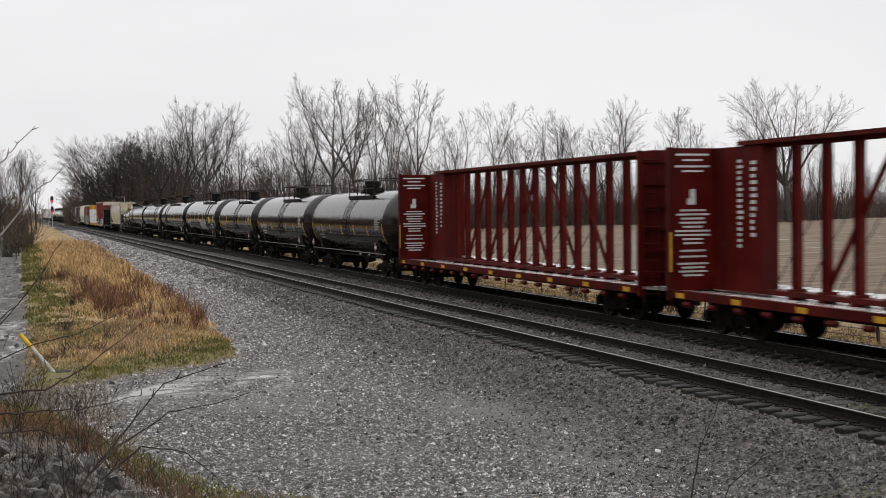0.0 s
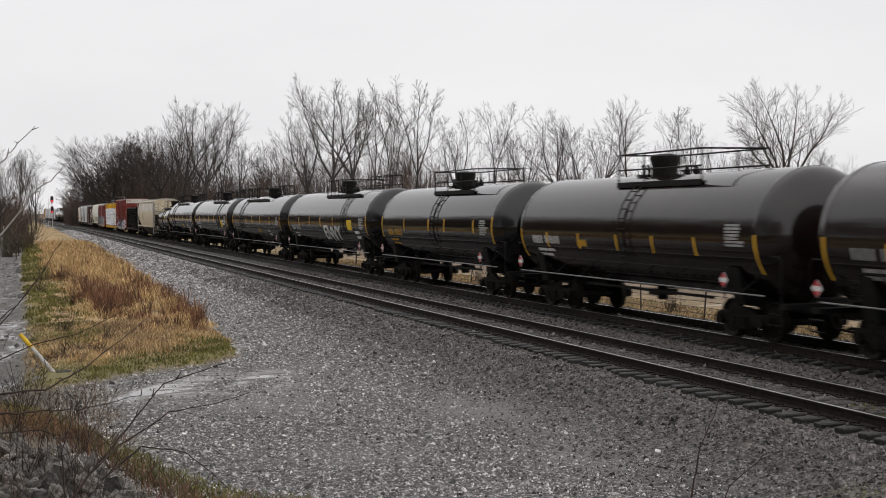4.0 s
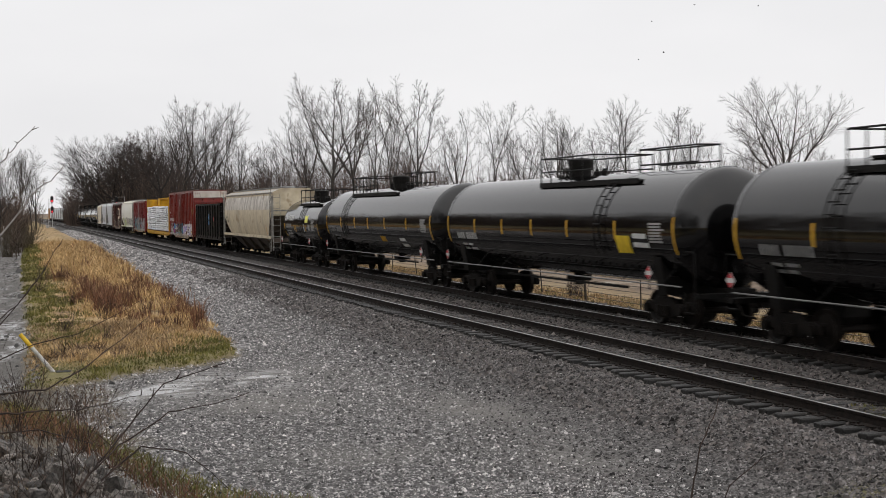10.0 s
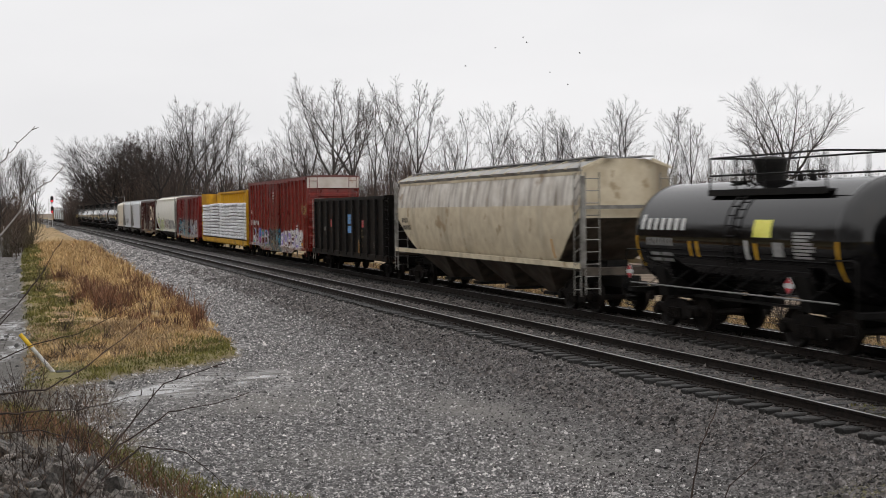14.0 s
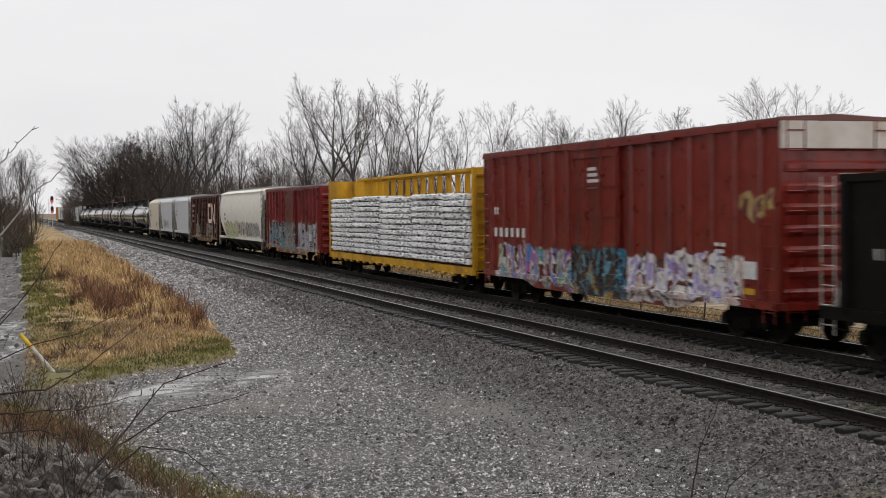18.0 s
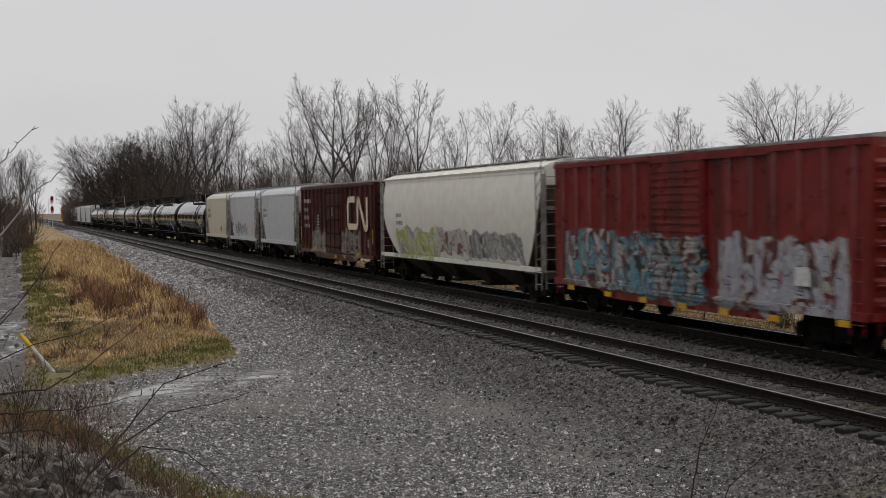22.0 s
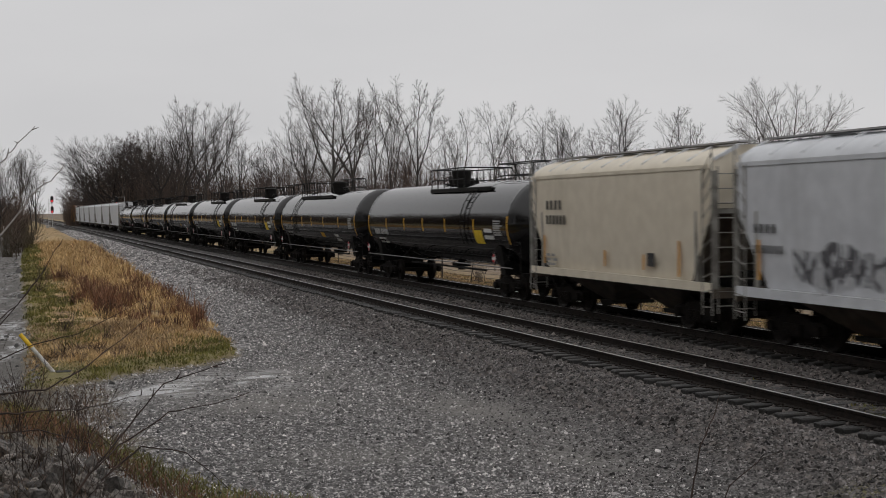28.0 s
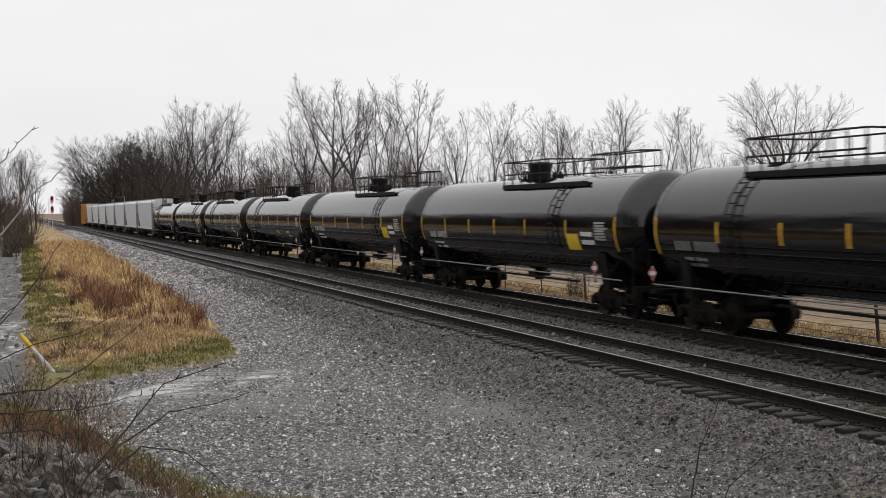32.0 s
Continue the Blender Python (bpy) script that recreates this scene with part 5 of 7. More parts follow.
# ---- boxcars ----
def boxcar(label, length, width, z0, z_eave, z_roof, paint, posts, door, end_paint=None, reflectors=(), marks=(), louvre=False, end_panel=None, roof_paint=None, hardware=None):
    """A boxcar: body, pressed side posts, a sliding door with its bars, ribbed ends, roof with seams, ladders, sills."""
    car = thing("boxcar", label, "boxcar", "cars of the freight train")
    h, w = length / 2, width / 2
    end_paint = end_paint or paint
    hardware = hardware or paint
    roof_paint = roof_paint or GALV_ROOF
    part("body", boxes((-w, w, -h, h, z0, z_eave)), paint, car)
    roof = prism(bmesh.new(), [(-w - 0.04, z_eave), (w + 0.04, z_eave), (w + 0.04, z_eave + 0.05), (0, z_roof), (-w - 0.04, z_eave + 0.05)], -h - 0.03, h + 0.03, "y")
    part("roof", roof, roof_paint, car)
    n = int(length / 1.2)
    for k in range(n + 1):
        y = -h + length * k / n
        seam = shared(("seam", round(w, 2), round(z_roof - z_eave, 2)), lambda: mesh_of(prism(bmesh.new(), [(-w - 0.05, 0.03), (0, z_roof - z_eave), (w + 0.05, 0.03), (w + 0.05, 0.065), (0, z_roof - z_eave + 0.02), (-w - 0.05, 0.065)], -0.03, 0.03, "y"), "roof_seam", roof_paint))
        part("roof_seam", seam, None, car, "", pose(0, y, z_eave))
    d0, d1 = door
    for x in (-1, 1):
        for y in posts:
            if d0 - 0.05 < y < d1 + 0.05:
                continue
            post = prism(bmesh.new(), [(x * (w + a), y + b) for a, b in ((0.085, -0.085), (0.085, 0.085), (0, 0.12), (-0.01, 0.12), (-0.01, -0.12), (0, -0.12))], z0 + 0.06, z_eave - 0.12, "z")
            bmesh.ops.recalc_face_normals(post, faces=post.faces[:])
            part("side_post", post, paint, car)
        part("top_chord", boxes((x * w - 0.09, x * w + 0.09, -h, h, z_eave - 0.14, z_eave - 0.004)), paint, car)
        part("side_sill", boxes((x * w - 0.09, x * w + 0.09, -h, h, z0 - 0.1, z0 + 0.07)), paint, car)
        sill = prism(bmesh.new(), [(-h * 0.62, z0 - 0.1), (-h * 0.5, z0 - 0.34), (h * 0.5, z0 - 0.34), (h * 0.62, z0 - 0.1)], x * w - 0.02, x * w + 0.02)
        part("fishbelly_sill", sill, paint, car)
        dr = boxes((x * (w + 0.06) - 0.03, x * (w + 0.06) + 0.03, d0, d1, z0 + 0.05, z_eave - 0.15))
        door_ob = part("door", dr, paint, car, "closed sliding door")
        xo = x * (w + 0.10)
        rows = 16 if louvre else 5
        for k in range(rows):
            z = z0 + 0.3 + (z_eave - z0 - 0.7) * k / (rows - 1)
            part("door_bar", boxes((xo - 0.03, xo + 0.03, d0 + 0.04, d1 - 0.04, z - (0.04 if louvre else 0.05), z + 0.05)), hardware, door_ob)
        for k in range(2 if louvre else 4):
            y = d0 + 0.1 + (d1 - d0 - 0.2) * k / (1 if louvre else 3)
            part("lock_rod", bar([(xo + x * 0.035, y, z0 + 0.1), (xo + x * 0.035, y, z_eave - 0.2)], 0.025, 6), hardware, door_ob)
        for zz in (z0 + 0.02, z_eave - 0.17):
            part("door_track", boxes((x * (w + 0.08) - 0.06, x * (w + 0.08) + 0.06, d0 - (d1 - d0), d1, zz - 0.03, zz + 0.03)), hardware, car)
        for s in (-1, 1):
            ye = s * (h - 0.12)
            tall = z0 + (z_eave - z0) * (0.95 if s > 0 else 0.5)
            part("ladder", ladder([(x * (w + 0.06), ye, 0.55), (x * (w + 0.06), ye, tall)], [(x * (w + 0.06), ye - s * 0.45, 0.55), (x * (w + 0.06), ye - s * 0.45, tall)], 9 if s > 0 else 5, 0.016), paint, car)
    for s in (-1, 1):
        ye = s * h
        for k in range(8):
            z = z0 + 0.25 + (z_eave - z0 - 0.8) * k / 7
            rib = prism(bmesh.new(), [(ye - s * 0.01, z - 0.14), (ye + s * 0.07, z - 0.05), (ye + s * 0.07, z + 0.05), (ye - s * 0.01, z + 0.14)], -w + 0.08, w - 0.08)
            part("end_rib", rib, end_paint, car)
        for x in (-1, 1):
            part("corner_post", boxes((x * (w - 0.03) - 0.05, x * (w - 0.03) + 0.05, ye - 0.03, ye + s * 0.05, z0, z_eave)), end_paint, car)
            part("end_ladder", ladder([(x * (w - 0.12), ye + s * 0.11, 0.6), (x * (w - 0.12), ye + s * 0.11, z_eave)], [(x * (w - 0.57), ye + s * 0.11, 0.6), (x * (w - 0.57), ye + s * 0.11, z_eave)], 10, 0.017), end_paint, car)
        if end_panel:
            part("end_panel", boxes((-w - 0.01, w + 0.01, ye - s * 0.01, ye + s * 0.09, z_eave - 0.62, z_eave - 0.02)), end_panel, car, "pale band across the top of the end")
        part("end_sill", boxes((-w, w, ye - s * 0.02, ye + s * 0.22, z0 - 0.08, z0 + 0.08)), end_paint, car)
        part("centre_sill", boxes((-0.3, 0.3, min(s * 0.3, s * h), max(s * 0.3, s * h), 0.70, z0 - 0.004)), STEEL_BLACK, car)
    surf = lambda z: -w - 0.092
    for y, zz in reflectors:
        part("reflector", decal([(y - 0.22, y + 0.22, zz, zz + 0.14)], lambda z: -w - 0.098), YELLOW, car, "yellow reflective plate")
    for rects, m, lab in marks:
        part("marking", decal(rects, surf), m, car, lab)
    running_gear(car, length, 2.0)
    return car


GALV_ROOF = mat("weathered_roof", (0.16, 0.15, 0.15), (0.34, 0.33, 0.33), 2, 0.4, 0.6, 0.3, grime=(0.10, 0.06, 0.05), grime_at=(0.52, 0.62))
RED_ROOF = mat("red_roof", (0.10, 0.030, 0.025), (0.15, 0.05, 0.042), 2, 0.35, 0.55)
BOX_RED = streaked("boxcar_red", (0.150, 0.011, 0.007), (0.205, 0.017, 0.010), (0.085, 0.009, 0.006), (0.48, 0.72), 1.6, rough=0.20, spec=0.4, relief=1.0, zones=[
    (1.6, 8.0, 0.7, 1.95, 0.42, ((0.08, 0.22, 0.50), (0.38, 0.10, 0.32), (0.60, 0.58, 0.58), (0.10, 0.015, 0.01), (0.62, 0.60, 0.60), (0.12, 0.32, 0.10), (0.14, 0.28, 0.50))),
    (-1.9, 1.6, 0.5, 2.1, 0.40, ((0.05, 0.24, 0.36), (0.012, 0.012, 0.016), (0.010, 0.010, 0.013), (0.010, 0.010, 0.014), (0.012, 0.012, 0.016), (0.09, 0.30, 0.40), (0.40, 0.26, 0.05))),
    (-7.7, -1.9, 0.6, 2.0, 0.50, ((0.70, 0.68, 0.67), (0.36, 0.30, 0.60), (0.72, 0.70, 0.69), (0.10, 0.02, 0.015), (0.74, 0.73, 0.72), (0.58, 0.44, 0.40))),
    (-8.95, -7.5, 2.95, 3.4, 0.22, ((0.42, 0.30, 0.10), (0.14, 0.026, 0.02), (0.40, 0.28, 0.09)))])
BOX_MAROON = streaked("boxcar_maroon", (0.145, 0.010, 0.011), (0.205, 0.018, 0.018), (0.070, 0.008, 0.008), (0.48, 0.70), 1.6, rough=0.20, spec=0.4, relief=1.0, zones=[
    (-1.4, 7.0, 0.8, 2.5, 0.50, ((0.42, 0.41, 0.40), (0.10, 0.03, 0.03), (0.06, 0.20, 0.27), (0.34, 0.33, 0.33), (0.03, 0.03, 0.035), (0.10, 0.26, 0.32))),
    (-7.1, -1.9, 0.75, 2.45, 0.48, ((0.36, 0.37, 0.42), (0.30, 0.31, 0.36), (0.40, 0.40, 0.43), (0.09, 0.02, 0.02), (0.38, 0.36, 0.33)))])
BOX_OXIDE = streaked("boxcar_oxide_red", (0.044, 0.0055, 0.0042), (0.078, 0.0095, 0.007), (0.016, 0.005, 0.0042), (0.46, 0.68), 2.2, rust=(0.03, 0.009, 0.006), rough=0.26, relief=0.8, zones=[
    (1.8, 5.2, 0.9, 2.1, 0.34, ((0.24, 0.21, 0.18), (0.20, 0.17, 0.14), (0.28, 0.25, 0.21), (0.09, 0.07, 0.06))),
    (-5.5, -1.7, 0.8, 2.2, 0.40, ((0.22, 0.20, 0.17), (0.12, 0.08, 0.065), (0.26, 0.235, 0.20), (0.08, 0.06, 0.05)))])
# Rusty red for door hardware; on the ends its darkness paints shade between cars.
SHADED_RUST_RED = mat("shaded_rusty_red_steel", (0.014, 0.005, 0.004), (0.045, 0.010, 0.008), 3, 0.5, 0.7, bump=0.3, spec=0.15)
CREAM_PANEL = mat("cream_end_band", (0.50, 0.44, 0.38), (0.62, 0.57, 0.52), 2, 0.55, grime=(0.40, 0.20, 0.08), grime_scale=1.4, grime_at=(0.6, 0.68))
STENCIL_WORN = mat("worn_white_stencil", (0.34, 0.33, 0.32), (0.52, 0.51, 0.50), 8, 0.6)
ORANGE_BOX = streaked("orange_boxcar_paint", (0.38, 0.17, 0.03), (0.46, 0.22, 0.045), (0.25, 0.11, 0.03), (0.5, 0.75))
CREAM_MARK = mat("cream_emblem", (0.66, 0.53, 0.40), (0.76, 0.63, 0.50), 3, 0.55)

box_high = at_20(boxcar("tall red boxcar with a graffiti band and cream end tops", 18.4, 2.96, 0.95, 5.02, 5.14, BOX_RED, [-8.4 + i * 1.05 for i in range(17)], (-1.55, 1.6), end_panel=CREAM_PANEL, roof_paint=RED_ROOF, marks=[
    (letters(8.05, 2.95, 3.2, 2, 0.26) + letters(8.05, 2.2, 2.5, 6, 0.5), WHITE_PAINT, "white stencilled number"), (word_rows(0.5, 4.3, 4, 0.17, 1.0, 41, words=1), WHITE_PAINT, "white data lines on the door"), (word_rows(-6.6, 2.3, 5, 0.16, 0.6, 42), WHITE_PAINT, "stencilled data"), ([(-7.85, -8.4, 1.5, 1.9)], WHITE_PAINT, "white data panel")], reflectors=[(-8.1, 1.15)]), 0.95, 19.3)
box_maroon = at_20(boxcar("maroon boxcar with ribbed door and blue-grey graffiti", 15.3, 2.9, 0.95, 4.48, 4.66, BOX_MAROON, [-7.1 + i * 0.95 for i in range(16)], (-1.4, 1.45), louvre=True, reflectors=[(6.4, 0.72), (3.9, 0.66), (1.8, 0.63), (-0.3, 0.62), (-2.3, 0.62), (-4.4, 0.62), (-6.9, 0.70)], marks=[([(-5.2, -5.75, 1.45, 1.85)], WHITE_PAINT, "white data panel")]), 44.95, 60.15)
box_oxide = at_20(boxcar("oxide-red boxcar with a large cream emblem and rust", 15.6, 2.9, 0.95, 4.44, 4.62, BOX_OXIDE, [-7.3 + i * 0.93 for i in range(17)], (-1.5, 1.4), end_paint=SHADED_RUST_RED, hardware=SHADED_RUST_RED, reflectors=[(4.4, 0.98), (1.9, 0.96), (-0.5, 0.7), (-2.4, 0.75), (-5.0, 0.96)], marks=[
    (letters(6.8, 3.55, 3.78, 5, 0.36) + letters(6.8, 3.1, 3.3, 3, 0.36) + letters(6.8, 2.65, 2.87, 4, 0.34) + letters(6.7, 2.2, 2.4, 4, 0.34) + word_rows(3.6, 2.9, 6, 0.16, 0.5, 52, words=1), STENCIL_WORN, "worn white stencilled lines"),
    (word_rows(0.4, 3.3, 4, 0.13, 0.45, 53, words=1) + word_rows(-6.75, 1.75, 4, 0.1, 0.4, 54, words=1), STENCIL_WORN, "small white data lines"), ([(7.56, 7.70, 1.55, 2.24), (-7.56, -7.70, 1.55, 2.24)], ORANGE, "orange reflective bars at the corners")]), 81.05, 96.55)


def stroke(points, width, x):
    """A flat band with rounded corners along points (y, z)."""
    bm = bmesh.new()
    pts = [Vector(p) for p in points]
    rows = []
    for i, p in enumerate(pts):
        d = (pts[min(i + 1, len(pts) - 1)] - pts[max(i - 1, 0)]).normalized()
        nrm = Vector((-d.y, d.x)) * width / 2
        rows.append([bm.verts.new((x, (p + nrm).x, (p + nrm).y)), bm.verts.new((x, (p - nrm).x, (p - nrm).y))])
    for a, b in zip(rows, rows[1:]):
        bm.faces.new((a[0], a[1], b[1], b[0]))
    ext = bmesh.ops.extrude_face_region(bm, geom=bm.faces[:])
    bmesh.ops.translate(bm, verts=[v for v in ext["geom"] if isinstance(v, bmesh.types.BMVert)], vec=(-0.004, 0, 0))
    bmesh.ops.recalc_face_normals(bm, faces=bm.faces[:])
    return bm


def rounded(pts, r=0.22):
    """Replaces the corners of a path with short arcs."""
    out = [Vector(pts[0])]
    for a, b, c in zip(pts, pts[1:], pts[2:]):
        a, b, c = Vector(a), Vector(b), Vector(c)
        p, q = b + (a - b).normalized() * r, b + (c - b).normalized() * r
        out += [p.lerp(b, t).lerp(b.lerp(q, t), t) for t in (0, 0.25, 0.5, 0.75, 1)]
    return out + [Vector(pts[-1])]


X_MARK = -1.45 - 0.094
part("emblem", stroke(rounded([(-4.45, 3.66), (-3.12, 3.66), (-3.12, 2.34), (-5.0, 2.34), (-5.0, 3.5)], 0.3), 0.30, X_MARK), CREAM_MARK, box_oxide, "cream band bent into an open ring")
part("emblem", stroke(rounded([(-5.0, 2.45), (-5.0, 3.66), (-5.25, 3.66), (-6.35, 2.26), (-6.72, 2.26), (-6.72, 3.74)], 0.2), 0.30, X_MARK - 0.006), CREAM_MARK, box_oxide, "cream band bent in a zigzag")

box_tail = at_20(boxcar("orange boxcar with pale end tops far down the train", 18.4, 2.96, 0.95, 5.02, 5.14, ORANGE_BOX, [-8.4 + i * 1.05 for i in range(17)], (-0.9, 1.7), end_panel=CREAM_PANEL), 435.4, 453.8)


# ---- centre-beam flat cars ----
def centrebeam(label, length, paint, z_deck, z_top, marks=True, deck_paint=None):
    """A bulkhead flat car with a tall truss along its middle."""
    car = thing("centrebeam_car", label, "flat car", "cars of the freight train")
    h, w = length / 2, 1.42
    bulk = 2.35
    if deck_paint:
        vee = [(-w, z_deck + 0.02), (0, z_deck - 0.08), (w, z_deck + 0.09), (w, z_deck - 0.06), (0, z_deck - 0.20), (-w, z_deck - 0.06)]
        part("deck", prism(bmesh.new(), vee, -h + 0.1, h - 0.1, "y"), deck_paint, car, "wet deck, pale with painted sky sheen, that falls towards the truss")
    else:
        part("deck", boxes((-w, w, -h + 0.1, h - 0.1, z_deck - 0.08, z_deck)), paint, car)
    for x in (-1, 1):
        part("side_sill", boxes((x * w - 0.06, x * w + 0.06, -h + 0.1, h - 0.1, z_deck - (0.18 if deck_paint else 0.26), z_deck + (0.025 if deck_paint else 0.03))), paint, car)
        n = 18
        for k in range(n):
            y = -h + 1.0 + (length - 2.0) * k / (n - 1)
            part("winch", shared("winch" + paint.name, lambda: mesh_of(bar([(0, -0.16, 0), (0, 0.16, 0)], 0.07, 8), "winch", paint)), None, car, "", pose(x * (w + 0.03), y, z_deck - 0.3))
    for k in range(0 if deck_paint else 14):
        y = -h + bulk + 0.4 + (length - 2 * bulk - 0.8) * k / 13
        part("deck_riser", shared("riser" + paint.name, lambda: mesh_of(boxes((-w + 0.05, w - 0.05, -0.07, 0.07, 0.0, 0.09)), "deck_riser", WHITE_RISER)), None, car, "", pose(0, y, z_deck + 0.001))
    for s in (-1, 1):
        ye = s * (h - 0.12)
        part("bulkhead", boxes((-w, w, ye - 0.05, ye + 0.05, z_deck, z_top - 0.1)), paint, car)
        part("bulkhead_web", boxes((-0.22, 0.22, min(ye, ye - s * bulk), max(ye, ye - s * bulk), z_deck, z_top - 0.12)), paint, car)
        for k in range(6):
            z = z_deck + 0.35 + (z_top - z_deck - 0.7) * k / 5
            part("end_rib", boxes((-w + 0.05, w - 0.05, min(ye, ye + s * 0.14), max(ye, ye + s * 0.14), z - 0.05, z + 0.05)), paint, car)
        for x in (-1, 1):
            part("end_ladder", ladder([(x * (w - 0.1), ye + s * 0.17, 0.6), (x * (w - 0.1), ye + s * 0.17, z_top - 0.1)], [(x * (w - 0.55), ye + s * 0.17, 0.6), (x * (w - 0.55), ye + s * 0.17, z_top - 0.1)], 9, 0.017), paint, car)
            part("corner_post", boxes((x * w - 0.06, x * w + 0.06, ye - 0.07, ye + s * 0.16, z_deck - 0.25, z_top - 0.08)), paint, car)
        part("reflector", boxes((-w - 0.075, -w - 0.065, ye - s * 0.12 - 0.05, ye - s * 0.12 + 0.05, 1.5, 2.5)), YELLOW if s > 0 else WHITE_PAINT, car)
        part("centre_sill", boxes((-0.3, 0.3, min(s * 0.2, s * h), max(s * 0.2, s * h), 0.62, z_deck - 0.084)), STEEL_BLACK, car)
    part("top_chord", boxes((-0.30, 0.30, -h + bulk - 0.9, h - bulk + 0.9, z_top - 0.10, z_top), (-0.08, 0.08, -h + 0.2, h - 0.2, z_top - 0.2, z_top - 0.101)), paint, car)
    part("lower_chord", boxes((-0.2, 0.2, -h + bulk, h - bulk, z_deck + 0.002, z_deck + 0.12)), paint, car)
    n = 13
    ys = [-7.62 + 1.1725 * k for k in range(n + 1)]
    for k, y in enumerate(ys):
        post = shared(("cpost", paint.name), lambda: mesh_of(boxes((-0.09, 0.09, -0.10, -0.075, z_deck + 0.1, z_top - 0.12), (-0.09, 0.09, 0.075, 0.10, z_deck + 0.1, z_top - 0.12), (-0.02, 0.02, -0.0745, 0.0745, z_deck + 0.1, z_top - 0.12), (-0.2, 0.2, -0.11, 0.11, z_deck - 0.12, z_deck + 0.18)), "post", paint))
        part("post", post, None, car, "", pose(0, y, 0))
        lead = {1: 3, 3: 5, 5: 7, 12: 10, 10: 8, 8: 6}.get(k)
        if lead is not None:
            y2 = ys[lead]
            a, b = z_deck + 0.25, z_top - 0.25
            side = Vector((0, -(b - a), y2 - y)).normalized() * 0.075
            bm = prism(bmesh.new(), [(y + side.y, a + side.z), (y2 + side.y, b + side.z), (y2 - side.y, b - side.z), (y - side.y, a - side.z)], *((-0.075, -0.025) if k < 7 else (0.025, 0.075)))
            part("diagonal", bm, paint, car)
        if k < n:
            bm = bar([(-1.35, y + 0.3, z_deck + 0.02), (-0.34, y, z_deck + 1.9)], 0.012, 4)
            part("tie_down", bm, STEEL_BLACK, car)
    surf = lambda z: -w - 0.046
    for k in range(9):
        y = h - 0.7 - (length - 1.4) * k / 8
        part("reflector", decal([(y - 0.2, y + 0.2, z_deck - 0.16, z_deck - 0.03)], lambda z: -w - 0.066), YELLOW, car, "yellow reflective plate")
    if marks:
        for s in (-1, 1):
            yf = s * (h - 0.12) - s * 0.056
            bm = bmesh.new()
            rr = random.Random(62)
            for z in [4.5, 4.36, 4.2, 4.08] + [3.08 - 0.105 * k for k in range(9)] + [2.05, 1.9] + [1.72 - 0.10 * k for k in range(4)]:
                half = rr.uniform(0.24, 0.50)
                box(bm, -0.82 - half, -0.82 + half, yf - 0.002, yf + 0.002, z - 0.05, z)
            box(bm, -0.90, -0.74, yf - 0.002, yf + 0.002, 3.2, 3.6)
            box(bm, -0.98, -0.90, yf - 0.002, yf + 0.002, 3.2, 3.36)
            part("marking", bm, WHITE_PAINT, car, "white warning text and a safety pictogram")
        rows = word_rows(h - 1.35, 4.3, 16, 0.14, 0.3, 63, words=1) + word_rows(h - 1.95, 4.25, 12, 0.16, 0.35, 64, words=1)
        part("marking", decal(rows, lambda z: -0.23), WHITE_PAINT, car, "column of white stencilled words")
    running_gear(car, length, 2.3)
    return car


WHITE_RISER = mat("worn_riser_strips", (0.16, 0.12, 0.11), (0.34, 0.30, 0.28), 6, 0.6)
CB_RED = streaked("centrebeam_red", (0.064, 0.0038, 0.0028), (0.094, 0.0066, 0.0046), (0.030, 0.004, 0.003), (0.5, 0.72), 0.9, rust=(0.06, 0.012, 0.008), rough=0.45, spec=0.1)
CB_YELLOW = streaked("centrebeam_yellow", (0.50, 0.265, 0.012), (0.60, 0.335, 0.018), (0.24, 0.13, 0.025), (0.5, 0.72), 0.9, rust=(0.20, 0.11, 0.03), rough=0.5)

# The pale base colour stands for sky mirrored in the wet, worn deck.
WET_SHEEN_DECK = mat("wet_worn_sheen_deck", (0.46, 0.44, 0.43), (0.72, 0.70, 0.69), 2.2, 0.12, 0.4, grime=(0.16, 0.06, 0.05), grime_scale=1.5, grime_at=(0.58, 0.68))
beam_a = at_20(centrebeam("empty red bulkhead flat car with a centre truss", 22.4, CB_RED, 1.02, 4.74, deck_paint=WET_SHEEN_DECK), -228.2, -205.8)
beam_b = repeat(beam_a, -204.2, -181.8)
beam_y = at_20(centrebeam("yellow bulkhead flat car loaded with wrapped lumber", 22.1, CB_YELLOW, 0.98, 4.74, False), 20.7, 42.8)

# wrapped lumber on the yellow car
WRAP = mat("white_lumber_wrap", (0.60, 0.61, 0.63), (0.93, 0.935, 0.95), 4.5, 0.35, 0.55, bump=1.0, bump_scale=7, stretch=(1, 0.7, 3), grime=(0.10, 0.10, 0.115), grime_scale=3.6, grime_at=(0.545, 0.59), per_object=0.10)
STACKS = [(42.33, 37.86), (37.82, 33.06), (33.02, 28.11), (28.07, 24.30), (24.26, 21.17)]
DUNNAGE = mat("dunnage_wood", (0.05, 0.035, 0.022), (0.12, 0.09, 0.06), 6, 0.75)
STICKS = mesh_of(boxes(*[(-0.56, 0.56, -0.05, 0.05, 0.0, 0.034)]), "dunnage", DUNNAGE)


